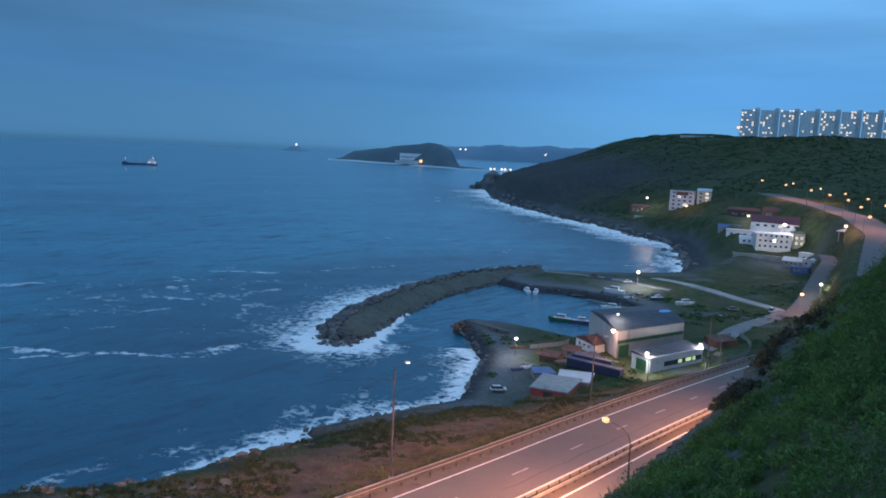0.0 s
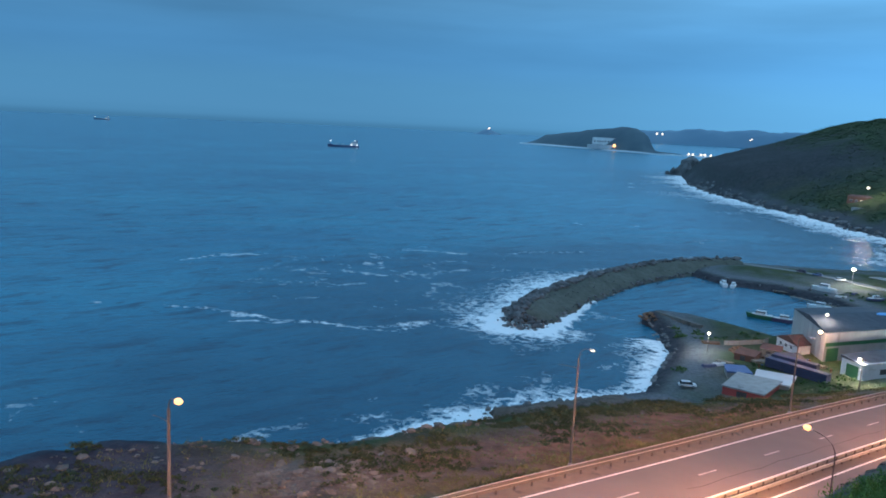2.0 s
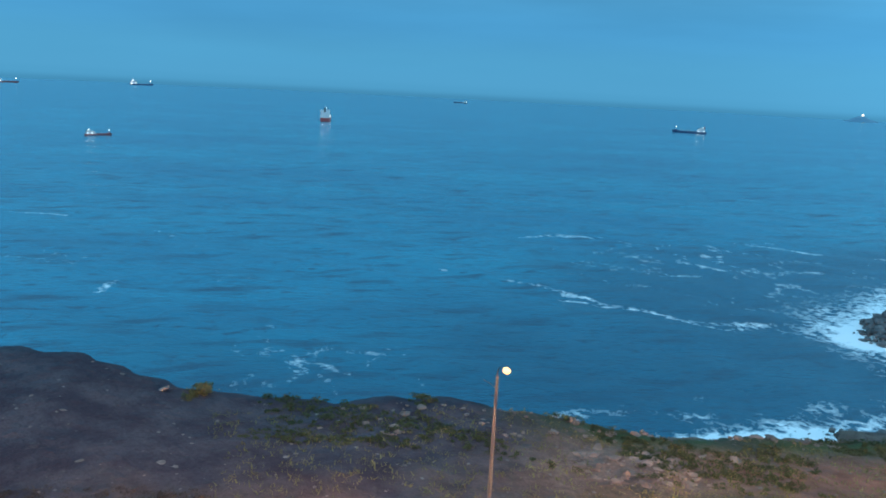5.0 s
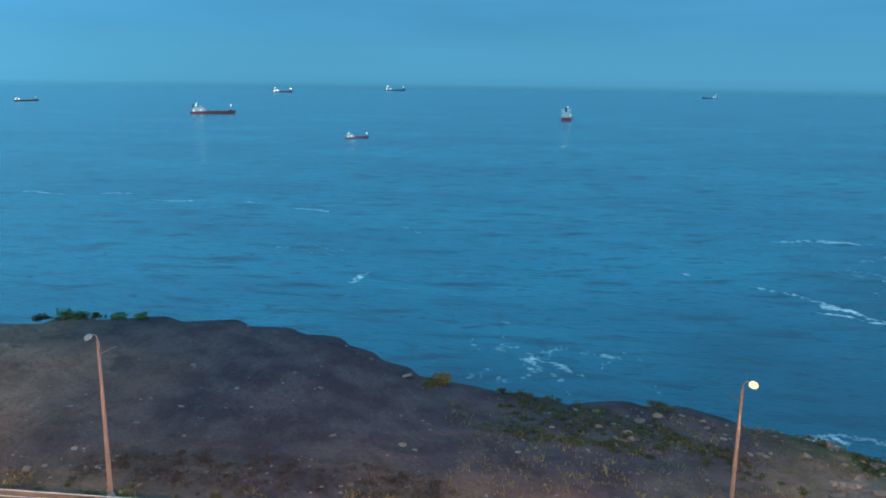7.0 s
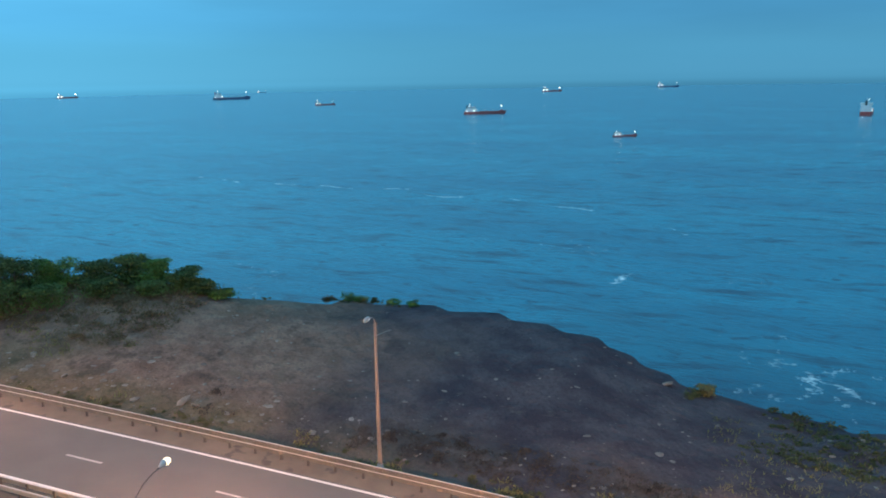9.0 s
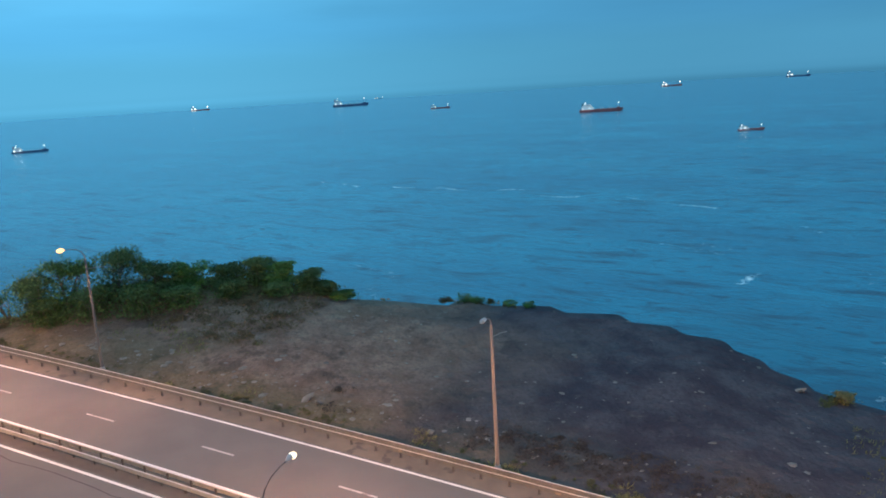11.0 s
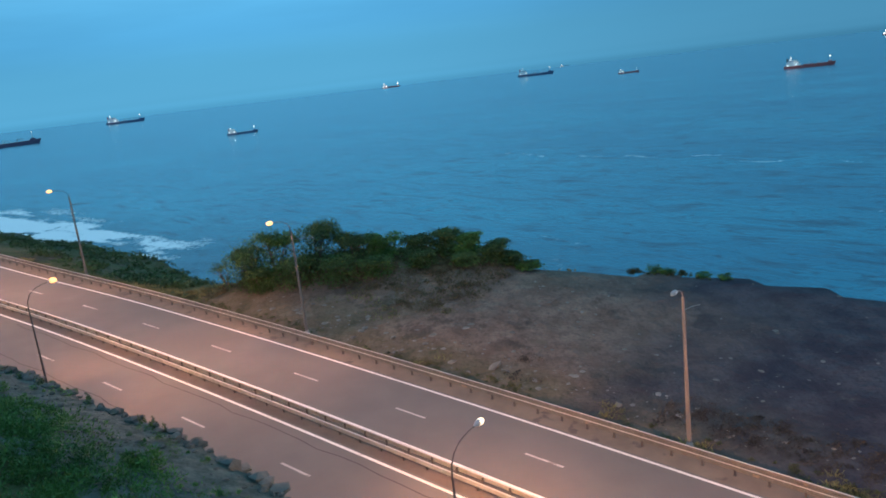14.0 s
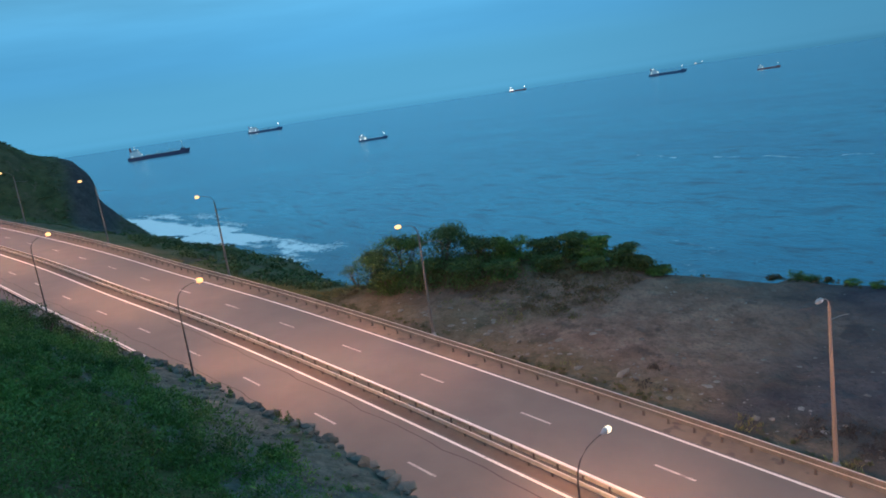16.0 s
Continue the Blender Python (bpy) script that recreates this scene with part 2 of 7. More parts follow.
def box(bm, x0, y0, z0, x1, y1, z1, bevel=0.0):
    vs = [bm.verts.new(c) for c in ((x0, y0, z0), (x1, y0, z0), (x1, y1, z0), (x0, y1, z0), (x0, y0, z1), (x1, y0, z1), (x1, y1, z1), (x0, y1, z1))]
    fs = [bm.faces.new([vs[i] for i in f]) for f in ((3, 2, 1, 0), (4, 5, 6, 7), (0, 1, 5, 4), (1, 2, 6, 5), (2, 3, 7, 6), (3, 0, 4, 7))]
    if bevel:
        bmesh.ops.bevel(bm, geom=list({e for f in fs for e in f.edges}), offset=bevel, segments=1, affect="EDGES")
    return fs


def boxes(*bs, bevel=0.0):
    bm = bmesh.new()
    for b in bs:
        box(bm, *b, bevel=bevel)
    return bm


def tube(bm, pts, radii, sides=8, caps=True):
    """A round tapered tube along points."""
    rings, pts = [], [Vector(p) for p in pts]
    for k, p in enumerate(pts):
        d = (pts[min(k + 1, len(pts) - 1)] - pts[max(k - 1, 0)]).normalized()
        a = d.orthogonal().normalized() if abs(d.z) < 0.95 else Vector((1, 0, 0))
        a = (a - d * a.dot(d)).normalized()
        b = d.cross(a)
        r = radii[k] if isinstance(radii, (list, tuple)) else radii
        rings.append([bm.verts.new(p + r * (math.cos(2 * math.pi * i / sides) * a + math.sin(2 * math.pi * i / sides) * b)) for i in range(sides)])
    for q, w in zip(rings, rings[1:]):
        for i in range(sides):
            bm.faces.new((q[i], q[(i + 1) % sides], w[(i + 1) % sides], w[i]))
    if caps:
        bm.faces.new(rings[0][::-1])
        bm.faces.new(rings[-1])


def value_noise(x, y, seed=0):
    xi, yi = np.floor(x).astype(np.int64), np.floor(y).astype(np.int64)
    fx, fy = x - xi, y - yi
    fx, fy = fx * fx * (3 - 2 * fx), fy * fy * (3 - 2 * fy)

    def h(a, b):
        v = (a * 374761393 + b * 668265263 + seed * 1442695041) & 0xFFFFFFFF
        v = ((v ^ (v >> 13)) * 1274126177) & 0xFFFFFFFF
        return ((v ^ (v >> 16)) & 0xFFFF) / 65535.0

    return (h(xi, yi) * (1 - fx) + h(xi + 1, yi) * fx) * (1 - fy) + (h(xi, yi + 1) * (1 - fx) + h(xi + 1, yi + 1) * fx) * fy


def fbm(x, y, octaves=4, seed=0):
    total, amp, norm = 0.0, 1.0, 0.0
    for k in range(octaves):
        total = total + amp * value_noise(x * 2**k + 17.3 * k, y * 2**k - 9.1 * k, seed + k)
        norm += amp
        amp *= 0.5
    return total / norm * 2 - 1


def smooth(a, b, x):
    t = np.clip((np.asarray(x, float) - a) / (b - a), 0, 1)
    return t * t * (3 - 2 * t)


# ---- the road's line: s runs along it, p to the sea; z rises 7 in 100 ----
VX, VY, NX, NY = -0.5, -0.866025, -0.866025, 0.5


def to_sp(x, y):
    return x * VX + y * VY, x * NX + y * NY


def outer(s):
    """The seaward edge line of the road."""
    return 41.6 - 0.00044 * s**2 - 1.35 * smooth(-25, -75, s) - 0.5 * np.exp(-(((s - 110) / 18) ** 2))


def road_z(s):
    return 37 + 0.07 * np.maximum(s, -170)


def on_road(s, off, up=0.0):
    """A place at s along the road, off metres seaward of its outer line and up metres above the asphalt."""
    p = float(outer(s)) + off
    return Vector((s * VX + p * NX, s * VY + p * NY, float(road_z(s)) + up))


def road_turn(s):
    """The heading of the road at s: local x runs along it, local y to the sea."""
    a, b = on_road(s - 0.5, 0), on_road(s + 0.5, 0)
    return math.atan2(b.y - a.y, b.x - a.x)


def crest(s):
    """The edge of the bluff over the sea: how far from the road's foot line, and how high."""
    cs = [-260, -200, -150, -123, -84, -64, -47, -37, -23, -12, -4, 3, 12, 22, 30, 39, 48, 62, 74, 80, 95, 108, 125, 140, 160, 200, 260]
    cp = [14, 28, 37, 47, 59, 60, 60, 64, 70.5, 71, 73, 73.5, 77, 78, 77.5, 75.7, 68, 66, 60, 49, 49, 61, 62, 62, 66, 66, 90]
    cz = [20, 21, 24, 24.8, 28.2, 30.6, 32.5, 33, 34, 34.5, 35, 36, 38.5, 39.5, 40, 41, 42, 44.5, 45, 43, 41, 36, 38.5, 38.6, 38, 35.5, 30]
    return np.interp(s, cs, cp), np.interp(s, cs, cz)


def shoreline(s):
    """The water's edge below the bluff."""
    pc, zc = crest(s)
    return np.where(s < -20, np.interp(s, [-200, -161, -113, -76, -40, -20], [90, 101, 114, 122, 112, 100]), pc + zc / 1.32)


def hill_edge(s):
    """The top of the rock cut above the road, on the landward side."""
    return outer(s) - 20.6, np.interp(s, [-300, -220, -150, -104, -90, -82, -76, -71, -51, 0, 32, 43, 65, 83, 118, 200], [30, 32, 40.0, 45.2, 44.8, 44.0, 42.2, 41.5, 40.5, 43, 44, 45, 45.2, 44.6, 45.6, 51])


COAST = np.array([(-45, 157), (-7, 190), (-2, 231), (-7, 256), (-13, 266), (-8, 277), (6, 279), (25, 260), (36, 270), (40, 290), (56, 310), (61, 322), (50, 340), (35, 350), (15, 354), (2, 368),
                  (5, 398), (25, 410), (60, 414), (90, 424), (104, 434), (117, 475), (131, 578), (115, 626), (93, 706), (67, 759), (48, 814), (14, 922), (-8, 1034),
                  (-21, 1241), (60, 1400), (600, 1700), (1500, 400), (300, -100), (40, 100)], float)
BREAKWATER = np.array([(-50, 244), (-47, 274), (-39, 305), (-27, 338), (-11, 368), (8, 390), (28, 402)], float)


def inside_coast(x, y):
    """Metres inland of the harbour coast (negative at sea)."""
    best, wind = np.full(x.shape, 1e9), np.zeros(x.shape, bool)
    for (ax, ay), (bx, by) in zip(COAST, np.roll(COAST, -1, 0)):
        dx, dy = bx - ax, by - ay
        t = np.clip(((x - ax) * dx + (y - ay) * dy) / (dx * dx + dy * dy), 0, 1)
        best = np.minimum(best, np.hypot(x - ax - t * dx, y - ay - t * dy))
        if ay != by:
            wind ^= ((ay > y) != (by > y)) & (x < (y - ay) / (by - ay) * dx + ax)
    return np.where(wind, best, -best)


def from_line(x, y, line):
    best, along = np.full(x.shape, 1e9), np.zeros(x.shape)
    for k in range(len(line) - 1):
        (ax, ay), (bx, by) = line[k], line[k + 1]
        dx, dy = bx - ax, by - ay
        t = np.clip(((x - ax) * dx + (y - ay) * dy) / (dx * dx + dy * dy), 0, 1)
        d = np.hypot(x - ax - t * dx, y - ay - t * dy)
        along = np.where(d < best, k + t, along)
        best = np.minimum(best, d)
    return best, along


FAR_ROAD = np.array([on_road(-230, -9), on_road(-255, -9) + Vector((0, 0, 0.5)), (140, 285, 25), (182, 372, 33.5), (205, 453, 36), (216, 535, 37.5), (211, 622, 40.5)])


def near_land(x, y):
    s, p = to_sp(x, y)
    sc = np.clip(s, -300, 230)
    po, zr = outer(sc), road_z(sc)
    pe, ze = hill_edge(sc)
    pc, zc = crest(sc)
    # landward hill
    f = (pe - p) / np.maximum(pe, 8.0)
    top = np.maximum(ze + 3, np.interp(sc, [-300, -220, -150, -100, -60, -30, 30, 60, 100, 150, 230], [36, 46, 56, 62.5, 57.5, 53.5, 53.5, 54.5, 56, 59, 62]))
    top = top + (63.3 - top) * np.exp(-((x**2 + y**2) / 46))
    hill = ze + (top - ze) * np.clip(f, 0, 1) ** 1.2 + np.maximum(0, f - 1) * 0.9
    cut_t = np.clip((p - pe) / np.maximum(po - 19.6 - pe, 0.5), 0, 1)
    cut = ze + (zr - 0.25 - ze) * smooth(0, 1, cut_t)
    # seaward bluff
    qr = po + 3.0
    t = np.clip((p - qr) / np.maximum(pc - qr, 0.5), 0, 1)
    bluff = zr - 0.1 + (zc - zr) * smooth(0, 1, t) * 0.5 + (zc - zr) * t * 0.5
    over = np.maximum(0, p - pc)
    bluff = bluff - 1.25 * over - 0.25 * np.minimum(over, 6)
    apron = np.where(s < -40, np.minimum(2.6, (shoreline(sc) - p) * 0.22), -9.0)
    bluff = np.where(p > pc, np.maximum(bluff, apron), bluff)
    z = np.where(p < pe, hill, np.where(p < po - 19.6, cut, np.where(p < qr, zr - 0.25, bluff)))
    # headland up the coast, its profile fanned from the camera to fit its view
    pf = p * 305 / np.clip(s, 150, 305)
    prof = np.interp(pf, [-200, -60, 20, 40, 49.4, 56.9, 65.7, 71, 74, 76, 76.3, 78.2, 84, 91, 98.3, 114, 140], [95, 85, 81, 75, 69.9, 63.6, 61.3, 59, 55.6, 52.4, 45.6, 42.2, 35.5, 28.4, 20.5, 0, -15])
    ridge = np.where(s < 305, np.exp(-(((305 - s) / 42) ** 2)), 1.0)
    head = prof * ridge - 12 * (1 - ridge)
    return np.where(s > 205, np.maximum(z, head), z) if np.ndim(z) else z


def far_land(x, y):
    d = inside_coast(x, y)
    by_houses = smooth(425, 455, y) * (1 - smooth(585, 640, y))
    d = d * (1 - by_houses) + by_houses * np.where((d > 0) & (d < 52), 3.0 * smooth(0, 8, d) + 49 * smooth(11, 34, d), d)
    steep = smooth(430, 560, y)
    flat = np.where(d < 65, 2.4 * smooth(-3, 4, d) + 0.06 * np.maximum(d, 0), 6.3 + 0.20 * (d - 65))
    high = 0.44 * np.minimum(d, 80) + (0.22 + 0.15 * smooth(700, 1050, y)) * np.maximum(d - 80, 0)
    cliff = 1.0 * np.minimum(d, 27) + 0.30 * np.clip(d - 27, 0, 72) + 0.36 * np.maximum(d - 99, 0)
    near_tip = smooth(780, 920, y)
    high = high * (1 - near_tip) + cliff * near_tip
    z = flat * (1 - steep) + np.where(d > 0, 1.0 + high, 0) * steep
    z = np.where(d < 0, np.maximum(-6, d * 0.6), z)
    ml, _ = from_line(x, y, np.array([(-8, 268), (4, 264), (16, 258), (26, 251)], float))
    z = z + 2.0 * np.exp(-((ml / 5.0) ** 2)) * (d > 0)
    cap = 96.0 + 6 * fbm(x / 160, y / 160, 3, 5)
    return np.where(z > cap - 20, cap - 20 + 20 * np.tanh((z - cap + 20) / 20), z), d


def land_height(x, y, rough=True):
    x, y = np.asarray(x, float), np.asarray(y, float)
    s, p = to_sp(x, y)
    near = near_land(x, y)
    far, d = far_land(x, y)
    fade = smooth(-330, -215, s)
    inland = np.maximum(far, near * fade + far * (1 - fade))
    z = np.where(s < -120, inland, near)
    if rough:
        off_road = np.where((p > outer(np.clip(s, -300, 230)) + 2.9) | (p < outer(np.clip(s, -300, 230)) - 19.8) | (s < -260), 1.0, 0.0)
        amp = 0.25 + 0.9 * smooth(60, 400, np.hypot(x, y)) * smooth(3, 30, z) + 0.5 * smooth(450, 800, y) * smooth(6, 60, d)
        n = fbm(x / 9, y / 9, 4, 1)
        z = z + 3.2 * smooth(450, 800, y) * smooth(6, 60, d) * fbm(x / 55, y / 55, 3, 2)
        ridge = np.abs(fbm(x / 22, y / 22, 3, 8))
        grow = np.minimum(1, np.maximum(0, p - outer(np.clip(s, -300, 230)) - 3) / 6) * np.where(s > -150, 1, 0)
        z = z + off_road * (amp * n + grow * 0.9 * (0.35 - ridge)) * np.where(np.hypot(x, y) < 6, 0.1, 1.0)
        z = z + 0.55 * grow * fbm(x / 3.4, y / 3.4, 3, 14) * smooth(-130, -100, s) * (1 - smooth(-12, 2, s))
    # the far stretch of the road lies in a bed of its own
    line = FAR_ROAD[:, :2]
    dist, along = from_line(x, y, line)
    bed = np.interp(along, range(len(line)), FAR_ROAD[:, 2])
    w = 1 - smooth(10, 25, dist)
    w = np.where(s < -215, w, 0)
    return z * (1 - w) + (bed - 0.3) * w


def polar_grid(rings, angles):
    r, a = np.meshgrid(rings, np.radians(angles), indexing="ij")
    return -r * np.sin(a), r * np.cos(a)


def grid_faces(nr, na, closed=False):
    i, j = np.meshgrid(np.arange(nr - 1), np.arange(na if closed else na - 1), indexing="ij")
    k = (j + 1) % na
    return np.stack([i * na + j, i * na + k, (i + 1) * na + k, (i + 1) * na + j], -1).reshape(-1, 4)


def ground_material():
    """Dry earth and grass mixed by noise, bare dark soil and ash on the burnt bluff, rock where it is steep."""
    m = bpy.data.materials.new("ground_cover")
    m.use_nodes = True
    nt = m.node_tree
    n, l = nt.nodes.new, nt.links.new
    bsdf = nt.nodes["Principled BSDF"]
    bsdf.inputs["Roughness"].default_value = 0.95
    bsdf.inputs["Specular IOR Level"].default_value = 0.2
    tc = n("ShaderNodeTexCoord")

    def noise_fac(scale, lo, hi, detail=6.0, rough=0.55, most=1.0):
        t = n("ShaderNodeTexNoise")
        t.inputs["Scale"].default_value, t.inputs["Detail"].default_value, t.inputs["Roughness"].default_value = scale, detail, rough
        l(tc.outputs["Object"], t.inputs["Vector"])
        g = n("ShaderNodeMapRange")
        g.inputs["From Min"].default_value, g.inputs["From Max"].default_value = lo, hi
        g.inputs["To Max"].default_value = most
        l(t.outputs["Fac"], g.inputs["Value"])
        return g.outputs[0]

    def mix(fac, a, b):
        x = n("ShaderNodeMix")
        x.data_type = "RGBA"
        for key, v in (("A", a), ("B", b)):
            if isinstance(v, tuple):
                x.inputs[key].default_value = (*v, 1)
            else:
                l(v, x.inputs[key])
        l(fac, x.inputs["Factor"])
        return x.outputs["Result"]

    def attr(name):
        a = n("ShaderNodeAttribute")
        a.attribute_name = name
        return a.outputs["Fac"]

    earth = mix(noise_fac(0.35, 0.35, 0.65), (0.125, 0.086, 0.070), (0.20, 0.145, 0.118))
    burnt = mix(noise_fac(0.30, 0.38, 0.62), (0.034, 0.031, 0.044), (0.070, 0.063, 0.076))
    burnt = mix(noise_fac(0.9, 0.58, 0.80, 8.0, 0.65), burnt, (0.10, 0.09, 0.088))
    earth = mix(noise_fac(1.0, 0.50, 0.74, 8.0, 0.65), earth, (0.075, 0.058, 0.050))
    earth = mix(noise_fac(0.7, 0.58, 0.76, 8.0, 0.65), earth, (0.20, 0.165, 0.14))
    earth = mix(noise_fac(3.2, 0.50, 0.66, 10.0, 0.7, 0.45), earth, (0.052, 0.040, 0.036))
    earth = mix(noise_fac(0.24, 0.56, 0.63, 8.0, 0.62, 0.75), earth, (0.058, 0.046, 0.042))
    earth = mix(noise_fac(0.5, 0.60, 0.70, 9.0, 0.7, 0.5), earth, (0.21, 0.18, 0.155))
    burnt = mix(noise_fac(2.8, 0.50, 0.66, 10.0, 0.7, 0.6), burnt, (0.022, 0.020, 0.026))
    grass = mix(noise_fac(0.22, 0.35, 0.65), (0.026, 0.048, 0.016), (0.060, 0.086, 0.030))
    rock = mix(noise_fac(0.9, 0.35, 0.65, 9.0, 0.7), (0.032, 0.052, 0.046), (0.098, 0.128, 0.116))
    gravel = mix(noise_fac(1.2, 0.35, 0.65), (0.105, 0.112, 0.124), (0.175, 0.183, 0.195))
    # redder earth, part soil and part the lamps' warm light put into colour
    earth = mix(attr("ruddy_lit"), earth, mix(noise_fac(0.6, 0.35, 0.65), (0.15, 0.072, 0.050), (0.27, 0.135, 0.095)))
    col = mix(attr("grassy"), earth, grass)
    col = mix(noise_fac(0.45, 0.60, 0.72), col, (0.13, 0.102, 0.08))
    col = mix(attr("burnt"), col, burnt)
    col = mix(attr("gravel"), col, gravel)
    col = mix(attr("rocky"), col, rock)
    l(col, bsdf.inputs["Base Color"])
    bt = n("ShaderNodeTexNoise")
    bt.inputs["Scale"].default_value, bt.inputs["Detail"].default_value = 0.8, 10.0
    l(tc.outputs["Object"], bt.inputs["Vector"])
    bp = n("ShaderNodeBump")
    bp.inputs["Strength"].default_value, bp.inputs["Distance"].default_value = 1.0, 0.8
    l(bt.outputs["Fac"], bp.inputs["Height"])
    l(bp.outputs[0], bsdf.inputs["Normal"])
    return m


def add_attr(me, name, values):
    a = me.attributes.new(name, "FLOAT", "POINT")
    a.data.foreach_set("value", np.asarray(values, np.float32).ravel())


def build_ground():
    rings = list(np.r_[0.0, np.geomspace(1.0, 115, 205)])
    while rings[-1] < 470:
        rings.append(rings[-1] + 2.6)
    rings += list(np.geomspace(rings[-1] * 1.012, 1700, 90))
    angles = np.r_[np.arange(-36, 130, 0.36), np.arange(130, 141, 0.12), np.arange(141, 150.1, 0.36), np.arange(154, 322, 4.0)]
    x, y = polar_grid(np.array(rings), angles)
    z = land_height(x, y)
    s, p = to_sp(x, y)
    nr, na = x.shape
    f = grid_faces(nr, na, closed=True)
    keep = z.ravel()[f].max(1) > -2.5
    ob = mesh_np("ground", np.stack([x, y, z], -1).reshape(-1, 3), f[keep], ground_material())
    me = ob.data
    sc = np.clip(s, -300, 230)
    po = outer(sc)
    pc, zc = crest(sc)
    dune = fbm(x / 14, y / 14, 4, 21)
    sea_side = p > po + 2
    burnt = smooth(-0.6, 0.6, 1.4 * dune + 1.9 * smooth(-44, -14, s) * (1 - smooth(-6, 66, s + 14 * dune)) * (0.50 + 0.62 * smooth(7, 20, p - po)) - 0.75) * sea_side * (s > -60)
    verge = 1 - smooth(1.0, 5.0, np.abs(p - po - 4.5))
    rim = 1 - smooth(0, np.where(s < -30, 5.5, 9.0), np.abs(p - pc + 2))
    grassy = np.where(sea_side & (s > -160), np.maximum(np.where(s < -30, -0.22, 0.12) + 0.9 * dune, np.maximum(0.35 * verge, rim * (1 - smooth(4, 18, s) * (1 - smooth(52, 60, s))))), 0.9 + 0.4 * dune)
    grassy = np.where(sea_side & (s > 80), 0.85 + 0.5 * dune, grassy)
    grassy = np.where(s > 205, 0.8 + 0.5 * dune, grassy)
    pf = p * 305 / np.clip(s, 150, 305)
    cliff = smooth(64, 70, pf + 5 * dune) * (1 - smooth(79, 84, pf + 4 * dune))
    burnt = np.where(s > 230, np.maximum(0.35 * smooth(55, 76, p + 9 * dune), 0.85 * cliff), burnt)
    far, d = far_land(x, y)
    low = (s < -150) & (z < 9)
    gravel = np.where(low, (1 - smooth(5, 24, d + 8 * dune)) * np.where(y > 410, 0.35, 1.0) * smooth(-8, 0, d + 4), 0)
    gravel = np.maximum(gravel, np.where(low, smooth(0.15, 0.45, fbm(x / 17, y / 17, 3, 31)) * 0.55, 0))
    gravel = gravel * smooth(2.5, 7.0, d) * (1 - 0.85 * smooth(2, 9, x - np.interp(y, [225, 240, 262], [16, 6, 4])) * smooth(228, 238, y) * (1 - smooth(272, 280, y)))
    burnt = np.maximum(burnt, np.where(low, 0.9 * (1 - smooth(3, 7, d)), 0))
    gravel = np.maximum(gravel, 0.85 * np.exp(-(((x - 163) / 20) ** 2 + ((y - 446) / 18) ** 2)) * smooth(-0.3, 0.2, dune))
    burnt = np.maximum(burnt, np.where(s < -150, 0.8 * smooth(700, 860, y + 60 * dune) * (1 - smooth(90, 190, d + 30 * dune)), 0))
    pe, ze = hill_edge(sc)
    rocky = np.where((p > pe - np.where(s > 0, 9.5, 9.0) + np.where(s > 0, 2.5, 7.0) * dune) & (p < po - 19) & (s > -260), 1.0, 0)
    rocky = np.maximum(rocky, np.where((y > 420) & (d < 24 + 18 * dune) & (d > -5), 0.12, 0))
    rocky = np.maximum(rocky, np.where((s > 230) & (p > 60), 0.25 * smooth(-0.2, 0.3, dune), 0))
    burnt = np.maximum(burnt, np.where((y > 520) & (s < -150), 0.9 * (1 - smooth(5, 22, d + 10 * dune)), 0))
    # earth reddened in colour where the street lamps warm the slope
    ruddy_lit = np.where(sea_side & (s > -150), smooth(-38, -62, s) * smooth(2, 5, p - po) * smooth(4, 10, pc - p), 0) * smooth(-0.35, 0.25, dune + 0.15)
    for name, v in (("ruddy_lit", ruddy_lit), ("burnt", burnt), ("grassy", np.clip(grassy, 0, 1)), ("gravel", gravel), ("rocky", rocky)):
        add_attr(me, name, np.clip(v, 0, 1))
    return tagged(ob, "steep coastal ground of dry earth, grass and burnt soil", "ground", kind="structure")


ground = build_ground()


